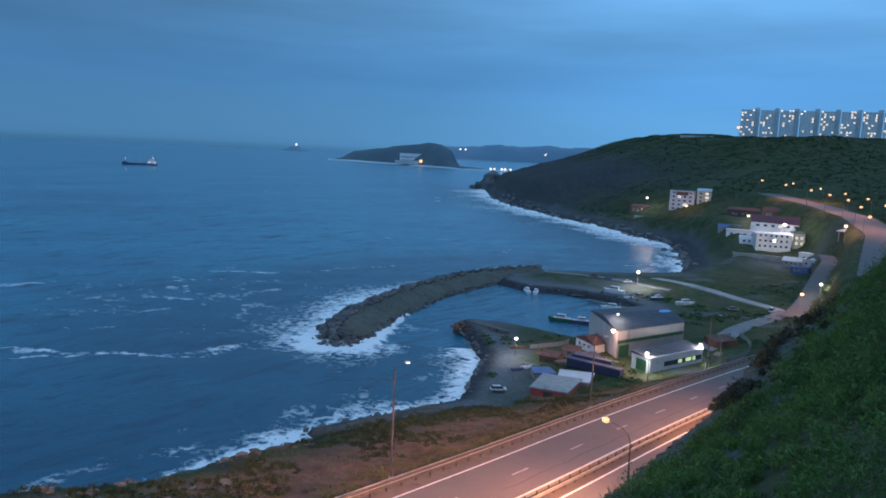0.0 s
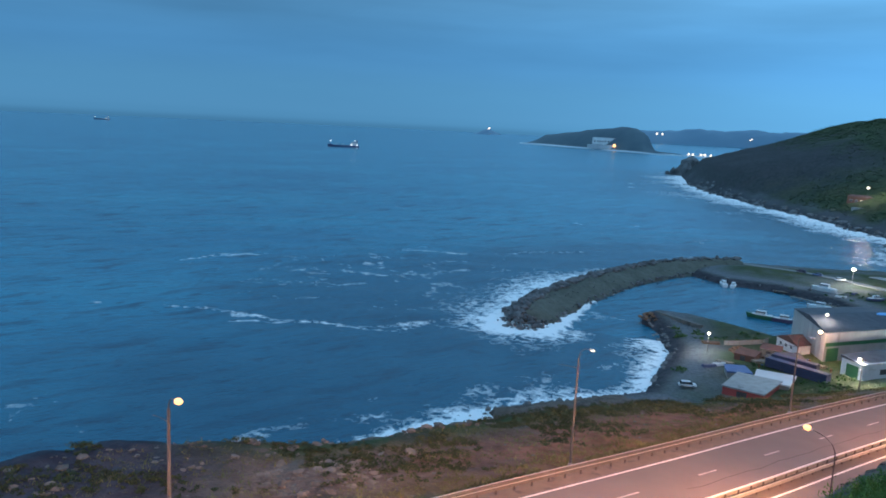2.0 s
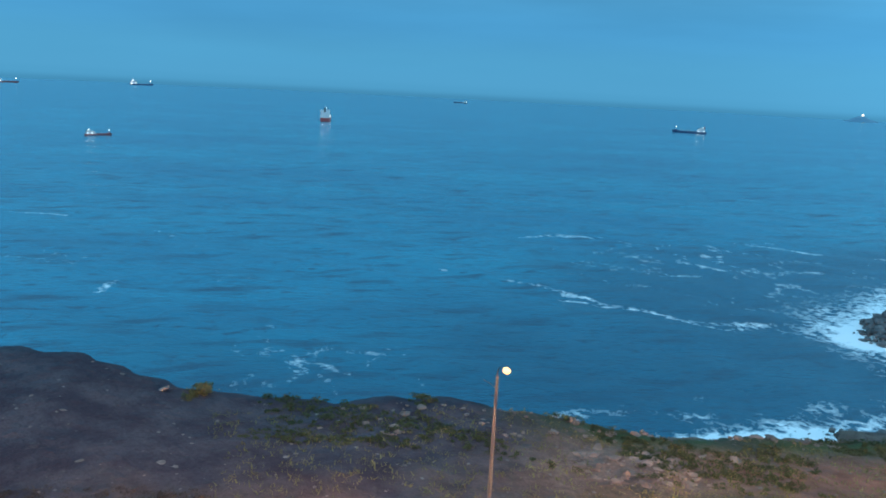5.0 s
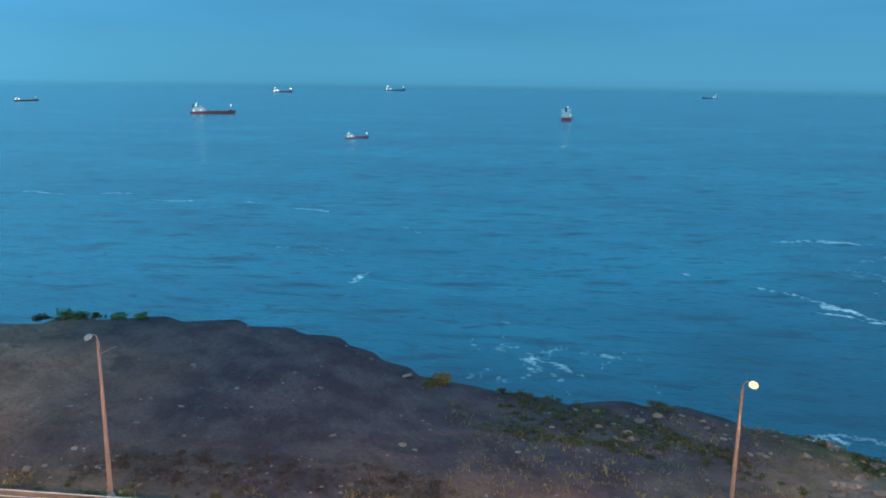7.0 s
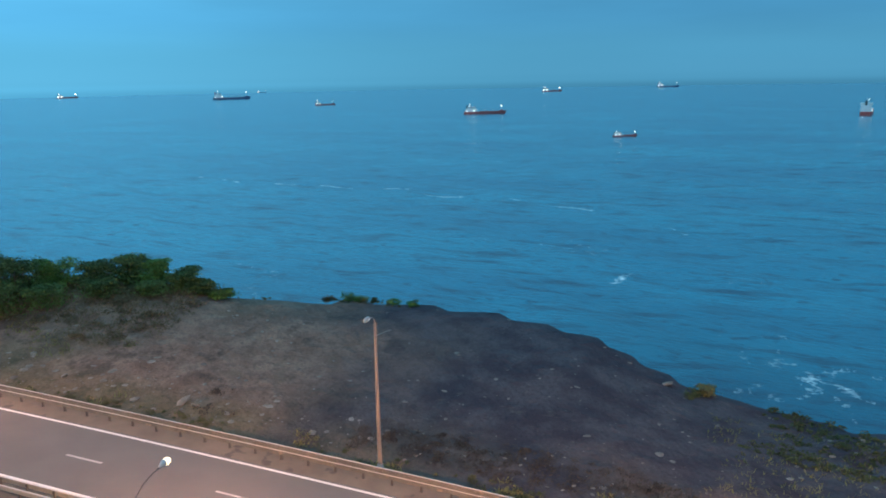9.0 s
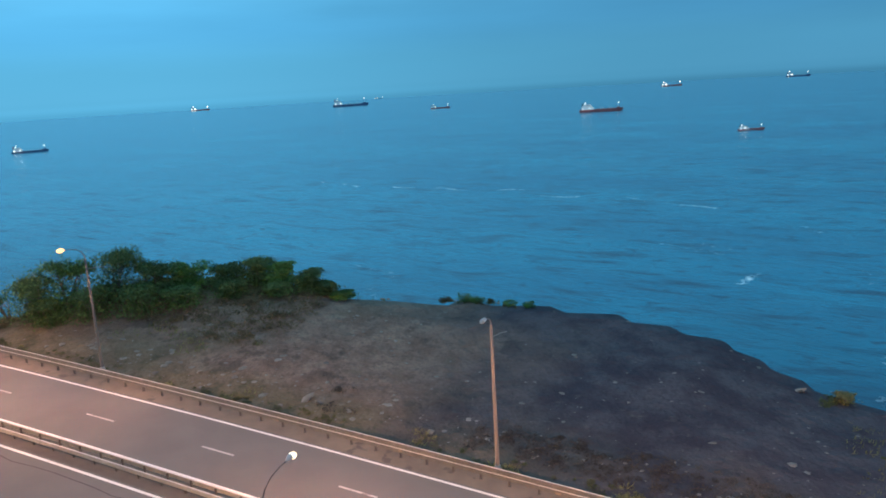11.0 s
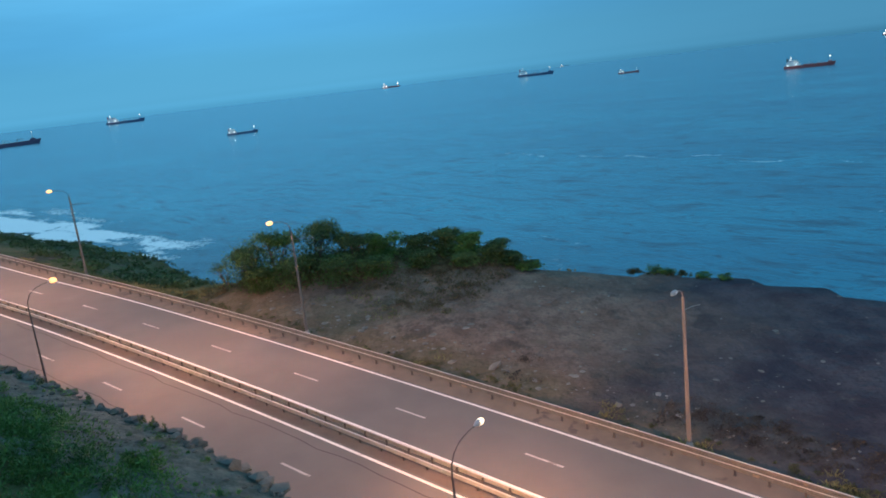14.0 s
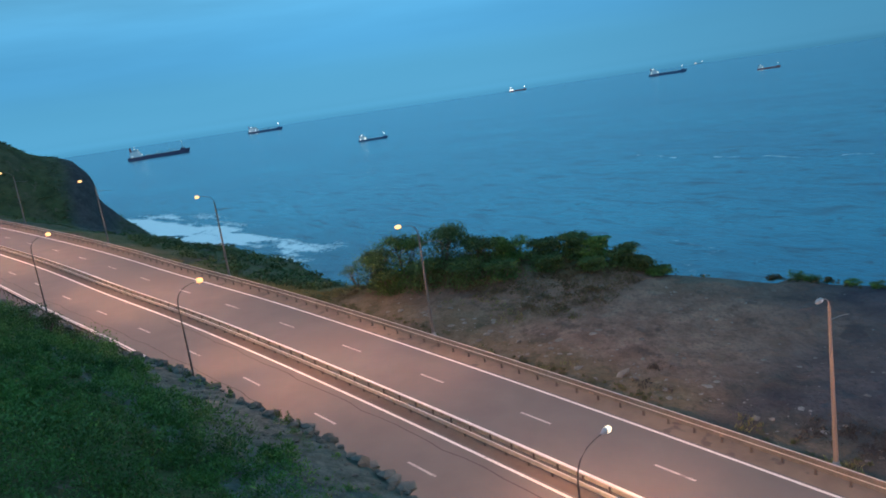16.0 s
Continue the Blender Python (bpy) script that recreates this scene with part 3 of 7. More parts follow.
# ---- sea ----
def sea_material():
    m = bpy.data.materials.new("sea_water")
    m.use_nodes = True
    nt = m.node_tree
    n, l = nt.nodes.new, nt.links.new
    bsdf = nt.nodes["Principled BSDF"]
    tc = n("ShaderNodeTexCoord")

    def tex(scale, stretch, rot, detail, rough=0.55):
        mp = n("ShaderNodeMapping")
        mp.vector_type = "TEXTURE"
        mp.inputs["Scale"].default_value, mp.inputs["Rotation"].default_value = stretch, (0, 0, rot)
        l(tc.outputs["Object"], mp.inputs[0])
        t = n("ShaderNodeTexNoise")
        t.inputs["Scale"].default_value, t.inputs["Detail"].default_value, t.inputs["Roughness"].default_value = scale, detail, rough
        l(mp.outputs[0], t.inputs["Vector"])
        return t.outputs["Fac"]

    def rng(v, lo, hi, a=0.0, b=1.0):
        g = n("ShaderNodeMapRange")
        for key, val in (("From Min", lo), ("From Max", hi), ("To Min", a), ("To Max", b)):
            g.inputs[key].default_value = val
        l(v, g.inputs["Value"])
        return g.outputs[0]

    def math_node(op, a, b):
        x = n("ShaderNodeMath")
        x.operation = op
        for k, v in enumerate((a, b)):
            if isinstance(v, float):
                x.inputs[k].default_value = v
            else:
                l(v, x.inputs[k])
        return x.outputs[0]

    foam_a = n("ShaderNodeAttribute")
    foam_a.attribute_name = "foam"
    lace = tex(0.20, (1, 1, 1), 0.3, 10.0, 0.7)
    vein = math_node("ABSOLUTE", math_node("SUBTRACT", tex(0.24, (1, 1, 1), 0.7, 5.0, 0.6), 0.5), 0.0)
    torn = math_node("ADD", rng(lace, 0.3, 0.7, -0.45, 0.45), rng(vein, 0.0, 0.11, 0.32, -0.32))
    torn = math_node("MULTIPLY", torn, rng(foam_a.outputs["Fac"], 0.04, 0.5))
    fac = math_node("ADD", foam_a.outputs["Fac"], torn)
    foam = rng(fac, 0.38, 1.05)
    deep = n("ShaderNodeMix")
    deep.data_type = "RGBA"
    deep.inputs["A"].default_value, deep.inputs["B"].default_value = (0.007, 0.174, 0.278, 1), (0.014, 0.260, 0.365, 1)
    l(rng(tex(0.010, (2.2, 1, 1), 0.95, 5.0), 0.35, 0.65), deep.inputs["Factor"])
    trough_shade = n("ShaderNodeMix")
    trough_shade.data_type = "RGBA"
    trough_shade.inputs["B"].default_value = (0.008, 0.065, 0.115, 1)
    # darker water near shore: weaker reflection at steep view put into the colour
    near_dark_a = n("ShaderNodeAttribute")
    near_dark_a.attribute_name = "near_dark"
    near_dark = n("ShaderNodeMix")
    near_dark.data_type = "RGBA"
    near_dark.inputs["B"].default_value = (0.005, 0.085, 0.145, 1)
    l(deep.outputs["Result"], near_dark.inputs["A"])
    l(near_dark_a.outputs["Fac"], near_dark.inputs["Factor"])
    l(near_dark.outputs["Result"], trough_shade.inputs["A"])
    # wave shading put into the base colour: dark bands and dashes by noise
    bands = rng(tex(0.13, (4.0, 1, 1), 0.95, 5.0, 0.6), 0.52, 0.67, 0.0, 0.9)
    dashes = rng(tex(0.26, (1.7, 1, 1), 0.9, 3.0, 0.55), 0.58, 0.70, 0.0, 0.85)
    l(math_node("MAXIMUM", bands, dashes), trough_shade.inputs["Factor"])
    col = n("ShaderNodeMix")
    col.data_type = "RGBA"
    col.inputs["B"].default_value = (0.93, 0.94, 0.94, 1)
    l(trough_shade.outputs["Result"], col.inputs["A"])
    l(foam, col.inputs["Factor"])
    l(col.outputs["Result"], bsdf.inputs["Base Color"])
    l(rng(foam, 0, 1, 0.22, 0.9), bsdf.inputs["Roughness"])
    bsdf.inputs["IOR"].default_value = 1.45
    swell = tex(0.10, (2.8, 1.0, 1), 0.95, 4.0)
    chop = tex(0.45, (2.0, 1.0, 1), 0.80, 6.0, 0.6)
    b1, b2 = n("ShaderNodeBump"), n("ShaderNodeBump")
    b1.inputs["Strength"].default_value, b1.inputs["Distance"].default_value = 0.7, 1.7
    b2.inputs["Strength"].default_value, b2.inputs["Distance"].default_value = 0.75, 1.0
    l(swell, b1.inputs["Height"])
    l(chop, b2.inputs["Height"])
    l(b1.outputs[0], b2.inputs["Normal"])
    l(b2.outputs[0], bsdf.inputs["Normal"])
    return m


FOAM_LINES = (([(-434, 66), (-405, 107), (-365, 133), (-332, 143), (-291, 152)], 2.4), ([(-188, 200), (-154, 209), (-122, 208), (-95, 215), (-72, 240), (-59, 261)], 2.2),
              ([(-214, 276), (-183, 320), (-157, 349), (-108, 359), (-56, 403)], 2.4), ([(-223, 92), (-238, 104)], 2.8), ([(-199, 294), (-167, 334), (-120, 380)], 2.0),
              ([(-136, 203), (-112, 210), (-86, 215), (-80, 232)], 1.6), ([(-560, -80), (-480, 20), (-455, 60)], 2.0),
              ([(-84, 948), (-58, 992), (-27, 1054)], 7.0), ([(-67, 919), (-30, 905), (-6, 885)], 6.0))


def build_sea():
    rings = list(np.geomspace(60, 160, 40))
    while rings[-1] < 520:
        rings.append(rings[-1] + 2.0)
    rings += list(np.geomspace(rings[-1] * 1.008, 4985, 150))
    angles = np.r_[np.arange(-36, 150.1, 0.4), np.arange(156, 322, 6.0)]
    x, y = polar_grid(np.array(rings), angles)
    r = np.hypot(x, y)
    s, p = to_sp(x, y)
    d = -inside_coast(x, y)
    pc, zc = crest(np.clip(s, -260, 230))
    shore = np.where((s > -165) & (s < 230), p - shoreline(np.clip(s, -200, 230)), 1e3)
    shore = np.where(s >= 200, np.minimum(shore, np.maximum(p - 112, 320 - s) * 1.0), shore)
    bw, al = from_line(x, y, BREAKWATER)
    quiet = smooth(-20, 6, x - np.interp(y, [240, 300, 340, 400], [-28, -24, -10, 20])) * (y > 245) * (y < 420) * (x < 64)
    edge = np.minimum(np.minimum(d, shore), bw - 10)
    w = fbm(x / 30, y / 30, 3, 41)
    surf = 1.5 * np.exp(-np.maximum(edge, 0) / (4.5 + 9 * smooth(-0.5, 0.6, w)) / np.where(y > 560, 3.2, np.where((s > -150) & (s < 180), 1.0 - 0.8 * smooth(-110, -84, s), 1.0)) / np.where(bw < 40, 1.15, 1.0) / np.where((x > -30) & (x < 5) & (y > 170) & (y < 255), 0.72, 1.0))
    surf = np.maximum(surf, np.where(bw < 45, 0.0, 0.85) * np.exp(-(((edge - 15 - 9 * w) / 4.0) ** 2)) * smooth(-0.2, 0.3, fbm(x / 22, y / 22, 2, 47)))
    surf = np.maximum(surf, 4.2 * smooth(290, 330, s) * (1 - smooth(560, 680, s)) * np.exp(-(((p - 128 - 0.12 * (s - 300)) / 36) ** 2)) * smooth(-0.25, 0.3, fbm(s / 46, p / 11, 4, 43)))
    surf = np.where(quiet > 0.5, 0.25 * np.exp(-np.maximum(edge, 0) / 2.0), surf)
    # long thin streaks torn off by the wind
    u, v = x * 0.8 + y * 0.6, -x * 0.6 + y * 0.8
    wx, wy = x + 7 * fbm(x / 24, y / 24, 3, 15), y + 7 * fbm(x / 24, y / 24, 3, 16)
    lines = 0.0
    for line, wide in (FOAM_LINES):
        dl, al2 = from_line(wx, wy, np.array(line, float))
        gap = smooth(-0.45, 0.25, fbm(x / 16, y / 16, 3, 19))
        lines = np.maximum(lines, 0.74 * np.exp(-((dl / (0.62 * wide)) ** 2)) * gap)
    web = (1 - np.abs(fbm(x / 15, y / 15, 3, 25)) * 6.5).clip(0, 1) * np.maximum(0.62 * np.exp(-(((x + 140) / 48) ** 2 + ((y - 108) / 36) ** 2)), 0.85 * np.exp(-(((x + 120) / 75) ** 2 + ((y - 300) / 75) ** 2)))
    web = np.maximum(web, (1 - np.abs(fbm(x / 12, y / 12, 3, 27)) * 6).clip(0, 1) * 0.8 * np.exp(-(((x + 25) / 14) ** 2 + ((y - 262) / 24) ** 2)))
    streak = 1 - np.abs(fbm(u / 110 + 0.5 * fbm(x / 60, y / 60, 2, 3), v / 70, 3, 51)) * 11
    patch = smooth(-0.05, 0.35, fbm(x / 130, y / 130, 2, 61)) * (1 - smooth(260, 520, edge)) * (r > 80)
    tail = np.clip(streak, 0, 1) * patch * 0.30
    foam = np.clip(np.maximum(np.maximum(surf, tail), np.maximum(lines, 0.8 * web)), 0, 1.55)
    swell = np.sin((u * 0.35 + v) / 5.2 + 2.2 * fbm(x / 45, y / 45, 2, 71)) * 0.35
    z = (fbm(x / 10, y / 16, 3, 81) * 0.5 + swell) * (1 - smooth(500, 1500, r)) * np.where(quiet > 0.5, 0.1, 1) + 0.45 * np.clip(surf, 0, 1) * (0.5 + w)
    nr, na = x.shape
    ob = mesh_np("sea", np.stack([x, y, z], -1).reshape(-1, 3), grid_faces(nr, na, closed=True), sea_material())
    add_attr(ob.data, "foam", foam)
    # water below the bluff darkened here, for its weak reflection seen steeply
    add_attr(ob.data, "near_dark", np.where(quiet > 0.5, 0.3, 0.85 * (1 - smooth(25, 150, np.minimum(edge, np.where(s < 215, np.maximum(0, p - 100), 1e3)) + 30 * w)))) 
    return tagged(ob, "choppy blue-grey sea with white surf along the shore", "sea", kind="structure")


sea = build_sea()

# ---- road ----
def sweep(name, profile, s0, s1, step, mat, parent=None, closed=False, off=0.0):
    """Draws a cross-section (metres seaward of the outer line, metres up) along the road."""
    ss = np.arange(s0, s1 + 0.01, step)
    co = [on_road(s, off + q, h) for s in ss for q, h in profile]
    na = len(profile)
    f = grid_faces(len(ss), na, closed=closed)
    return mesh_np(name, [tuple(c) for c in co], f, mat, parent, smooth=False)


road = tagged(sweep("road", [(-20.2, -0.5), (-19.9, 0.0), (-18.3, 0.02), (-8.9, 0.10), (0.6, 0.02), (2.9, -0.02), (3.3, -0.5)], -262, 228, 4.0, M_ASPHALT),
              "two-way asphalt coastal highway with worn lane markings", "road", kind="structure")


def surface(off):
    return float(np.interp(off, [-20, -18.3, -8.9, 0.6, 2.9], [0.0, 0.02, 0.10, 0.02, -0.02])) + 0.012


def marking(name, off, s0, s1, width):
    return sweep(name, [(off - width / 2, surface(off - width / 2)), (off + width / 2, surface(off + width / 2))], s0, s1, 4.0, M_PAINT, road)


marking("edge_line", 0.0, -250, 224, 0.24)
marking("edge_line", -7.45, -250, 224, 0.22)
marking("edge_line", -10.25, -250, 224, 0.24)
marking("edge_line", -17.55, -250, 224, 0.22)
for off, first in ((-14.05, 42.7), (-3.75, 29.8)):
    for k in range(-14, 15):
        s = first + 12.0 * k
        if -150 < s < 215:
            sweep("lane_dash", [(off - 0.1, surface(off - 0.1)), (off + 0.1, surface(off + 0.1))], s - 3.0, s, 1.5, M_PAINT_WORN, road)


for off, s0, s1, drift in ((-11.4, 18, 92, 0.006), (-15.9, 60, 140, -0.004), (-5.6, -120, -60, 0.003)):
    ss = np.arange(s0, s1, 2.0)
    co = []
    for k, s in enumerate(ss):
        q = off + drift * (s - s0) + 0.12 * math.sin(s * 0.7) + 0.08 * math.sin(s * 1.9)
        co += [tuple(on_road(s, q - 0.05, surface(q) - 0.006)), tuple(on_road(s, q + 0.05, surface(q) - 0.006))]
    mesh_np("tar_seam", co, grid_faces(len(ss), 2), M_TAR, road, smooth=False)


sweep("shoulder", [(0.32, surface(0.32) - 0.004), (1.6, surface(1.6) - 0.004), (2.88, surface(2.88) - 0.004)], -250, 224, 4.0, M_SHOULDER, road)
sweep("median_strip", [(-9.95, surface(-9.95) - 0.004), (-8.9, surface(-8.9) - 0.004), (-7.75, surface(-7.75) - 0.004)], -250, 224, 4.0, M_MEDIAN, road)


def guard_rail(label, off, s0, s1, face, tiers, steel=M_GALV):
    """Corrugated beams on posts; face: -1 if they face landward, +1 seaward; tiers: heights of the beams' lower edges."""
    rail = thing("guard_rail", label, "guard rail", group="guard rails along the road")
    w = [(0.0, 0.0), (0.08, 0.05), (0.08, 0.11), (0.015, 0.155), (0.08, 0.20), (0.08, 0.26), (0.02, 0.31), (-0.05, 0.31), (-0.05, 0.0)]
    for tier in tiers:
        prof = [(off + face * q, tier + h) for q, h in w]
        sweep("beam", prof if face > 0 else prof[::-1], s0, s1, 4.0, steel, rail, closed=True)
        # pale strip painted as the highlight along the beam's top
        rim = [(off + face * q, tier + h) for q, h in ((0.035, 0.285), (0.035, 0.335), (-0.055, 0.335), (-0.055, 0.285))]
        sweep("beam_highlight", rim if face > 0 else rim[::-1], s0, s1, 4.0, M_GALV_LIT, rail, closed=True)
    top = max(tiers) + 0.30
    # dark foot plate stands in for the contact shadow under each post
    bm = boxes((-0.06, -0.05, -0.5, 0.06, 0.05, top), (-0.10, -0.09, 0.0, 0.10, 0.09, 0.05))
    me = bpy.data.meshes.new("post")
    bm.to_mesh(me)
    bm.free()
    me.materials.append(M_POST)
    s = s0
    while s < s1:
        ob = new("post", me)
        ob.parent = rail
        ob.matrix_basis = Matrix.Translation(on_road(s, off - face * 0.12)) @ Matrix.Rotation(road_turn(s), 4, "Z")
        s += 2.1
    return rail


guard_rail("two-tier galvanised steel guard rail on the seaward road edge", 1.45, -165, 222, -1, (0.42, 0.84))
guard_rail("galvanised steel guard rail on the median's seaward side", -8.42, -130, 222, 1, (0.44,), M_GALV_PALE)
guard_rail("galvanised steel guard rail on the median's landward side", -9.22, -130, 222, -1, (0.44,), M_GALV_PALE)
guard_rail("steel guard rail on the landward road edge", -18.55, -100, 160, 1, (0.40,))


# ---- street lamps ----
def street_lamp(s, off, side, lit, height, label, arm=2.2, rise=1.2, watts=0.0, tint=SODIUM):
    """side: +1 if the arm reaches seaward, -1 landward; local y points landward."""
    base = on_road(s, off, 0.0)
    base.z = float(land_height(np.array([base.x]), np.array([base.y]), False)[0]) if off > 3 else base.z - 0.05
    height += float(road_z(s)) - base.z
    root = thing("street_lamp", label, "street lamp", Matrix.Translation(base) @ Matrix.Rotation(road_turn(s), 4, "Z"), "street lamps along the highway")
    # landward poles take dark metal in place of their back-lit shade
    paint = M_POLE if 0 < s < 25 and off > 3 else M_POLE_GREY if off > 3 else M_DARKMETAL
    bm = bmesh.new()
    tube(bm, [(0, 0, -0.6), (0, 0, height * 0.4), (0, 0, height)], [0.17, 0.135, 0.095] if off > 3 and s > -30 else [0.13, 0.11, 0.08] if off > 3 else [0.11, 0.085, 0.05], 10)
    part("pole", bm, paint, root)
    bm = bmesh.new()
    tube(bm, [(0, 0, -0.3), (0, 0, 0.12), (0, 0, 0.5)], [0.30, 0.30, 0.18], 10)
    part("base_collar", bm, M_CONCRETE, root)
    sy = -side
    pts = [(0, sy * arm * a, height + rise * b) for a, b in ((0, -0.1), (0.03, 0.30), (0.16, 0.62), (0.42, 0.86), (0.75, 0.98), (1, 1.0))]
    bm = bmesh.new()
    tube(bm, pts, [0.06, 0.05, 0.04, 0.032, 0.03, 0.028] if off > 3 else [0.048, 0.042, 0.034, 0.028, 0.026, 0.024], 8)
    part("arm", bm, paint, root)
    if off > 3:
        bm = bmesh.new()
        tube(bm, [(0, 0, height - 0.9), (0, -sy * 1.4, height - 1.05), (0, -sy * 2.6, height - 1.3)], 0.03, 5)
        part("bracket", bm, paint, root)
    bm = bmesh.new()
    hy, hz = sy * (arm + 0.3), height + rise
    tube(bm, [(0, sy * (arm - 0.08), hz), (0, hy - sy * 0.1, hz + 0.06), (0, hy + sy * (0.15 if lit else 0.3), hz + 0.05), (0, hy + sy * (0.25 if lit else 0.5), hz)], [0.05, 0.15, 0.16, 0.06], 10)
    head = part("lamp_head", bm, M_GREYMETAL, root)
    bm = bmesh.new()
    bmesh.ops.create_uvsphere(bm, u_segments=12, v_segments=8, radius=0.5)
    bmesh.ops.scale(bm, vec=(0.34, 0.62, 0.26) if not lit else (0.36, 0.50, 0.24) if s < -30 and off > 3 else (0.50, 0.70, 0.40) if off > 3 else (0.50, 0.66, 0.44) if tint is SODIUM else (0.34, 0.50, 0.34), verts=bm.verts)
    bmesh.ops.translate(bm, vec=(0, hy + sy * 0.08, hz + 0.05), verts=bm.verts)
    part("lamp_glass", bm, (M_LAMP_ON if tint is SODIUM else M_LAMP_WHITE) if lit else M_LAMP_OFF, head, "glowing lamp glass" if lit else "unlit lamp glass")
    if lit and watts:
        # a road lantern throws two lobes, up and down the road
        wide, across = (146, 42) if off > 3 else (130, 55)
        for lean, share, cone in ((-53, 0.95, wide), (53, 0.95, wide), (0, 0.50 if s < 25 else 0.25, 124))[: 2 if off > 3 else 3]:
            ob = lamp_light("street_light", root.matrix_basis @ Vector((0, hy + sy * 1.0, hz - 0.6)), watts * share, SODIUM, 0.25, cone, 1.0 if lean else 0.35)
            ob.rotation_euler = (Matrix.Rotation(road_turn(s), 4, "Z") @ Matrix.Rotation(radians(-(across if lean else 42) * side), 4, "X") @ Matrix.Rotation(radians(lean), 4, "Y")).to_euler()
    return root


LIT_SEA = "lit tapered steel street lamp beside the seaward guard rail"
street_lamp(-56.2, 3.2, -1, True, 10.7, "weakly lit steel street lamp beside the seaward guard rail", 1.2, 1.2, 2500, WARM_WHITE)
street_lamp(-18.2, 3.2, -1, True, 10.9, LIT_SEA, 1.2, 0.9, 5000)
street_lamp(21.4, 3.2, -1, False, 10.6, "unlit steel street lamp with rusty pole beside the seaward guard rail", 0.8, 0.6)
for s in (-96.7, -139.0):
    street_lamp(s, 3.2, -1, False, 9.8, "unlit steel street lamp beside the seaward guard rail", 1.2, 0.6)
for s in (60.2, 101.4, 143.0, 182.0):
    street_lamp(s, 3.2, -1, True, 10.5, LIT_SEA, 1.95, 1.2, LAMP_WATTS * 1.1)
for s, tint in ((-101.0, SODIUM), (-58.7, SODIUM), (-18.2, SODIUM), (22.2, WARM_WHITE), (65.7, SODIUM), (105.3, SODIUM), (146.0, SODIUM), (186.0, SODIUM)):
    street_lamp(s, -18.9, 1, True, 8.7, "lit street lamp with a curved arm over the landward lanes", 1.95, 1.55, LAMP_WATTS * (2.2 if s < -90 else 3.2 if s < 0 else 1.9 if s < 25 else 1.15), tint)

# ---- rocks and plants ----
def fast_quads(name, quads, mat, parent=None):
    """A mesh of loose quads from an array (n, 4, 3)."""
    n = len(quads)
    me = bpy.data.meshes.new(name)
    me.vertices.add(4 * n)
    me.vertices.foreach_set("co", quads.astype(np.float32).ravel())
    me.loops.add(4 * n)
    me.loops.foreach_set("vertex_index", np.arange(4 * n, dtype=np.int32))
    me.polygons.add(n)
    me.polygons.foreach_set("loop_start", np.arange(0, 4 * n, 4, dtype=np.int32))
    me.polygons.foreach_set("loop_total", np.full(n, 4, dtype=np.int32))
    me.materials.append(mat)
    me.update(calc_edges=True)
    me.validate()
    ob = new(name, me)
    if parent:
        ob.parent = parent
    return ob


def leaf_quads(rng, centres, sizes, up=0.5, narrow=0.6):
    n = len(centres)
    nrm = rng.normal(size=(n, 3))
    nrm[:, 2] = np.abs(nrm[:, 2]) + up
    nrm /= np.linalg.norm(nrm, axis=1, keepdims=True)
    a = np.cross(nrm, rng.normal(size=(n, 3)))
    a /= np.linalg.norm(a, axis=1, keepdims=True)
    b = np.cross(nrm, a)
    sz = np.asarray(sizes)[:, None]
    droop = nrm * sz * 0.18
    return np.stack([centres - a * sz, centres + b * sz * narrow - droop * 0.2, centres + a * sz, centres - b * sz * narrow - droop * 0.2], 1)


def clumps(rng, base, radius, leaves, size, flat=0.8):
    """Leaf places in uneven mounds on the given ground places."""
    n = len(base)
    idx = np.repeat(np.arange(n), leaves)
    d = rng.normal(size=(len(idx), 3))
    d /= np.linalg.norm(d, axis=1, keepdims=True)
    d[:, 2] = np.abs(d[:, 2])
    reach = (0.45 + 0.6 * rng.random(len(idx)) ** 0.5) * (1 + 0.28 * np.sin(3 * np.arctan2(d[:, 1], d[:, 0]) + 7.0 * (idx % 9)))
    c = base[idx] + d * reach[:, None] * np.asarray(radius)[idx][:, None] * np.array([1, 1, flat])
    return c, size * (0.7 + 0.6 * rng.random(len(idx)))


def ground_points(rng, n, s_range, p_lo, p_hi):
    """Random places on the land, by the road's s and p (p_lo and p_hi are functions of s)."""
    s = rng.uniform(*s_range, n)
    lo, hi = p_lo(s), p_hi(s)
    p = lo + (hi - lo) * rng.random(n)
    x, y = s * VX + p * NX, s * VY + p * NY
    return np.stack([x, y, land_height(x, y)], -1), s, p


def stone_mesh(bm, rng, at, size, flat=0.7):
    start = len(bm.verts)
    made = bmesh.ops.create_icosphere(bm, subdivisions=1, radius=1.0)["verts"]
    k = rng.uniform(0.7, 1.35, 3) * size
    k[2] *= flat
    turn = Euler(rng.uniform(-0.6, 0.6, 3) + np.array([0, 0, rng.uniform(0, 6)])).to_matrix()
    for v in made:
        c = v.co * (0.72 + 0.5 * rng.random())
        v.co = turn @ Vector((c.x * k[0], c.y * k[1], c.z * k[2])) + Vector(at)


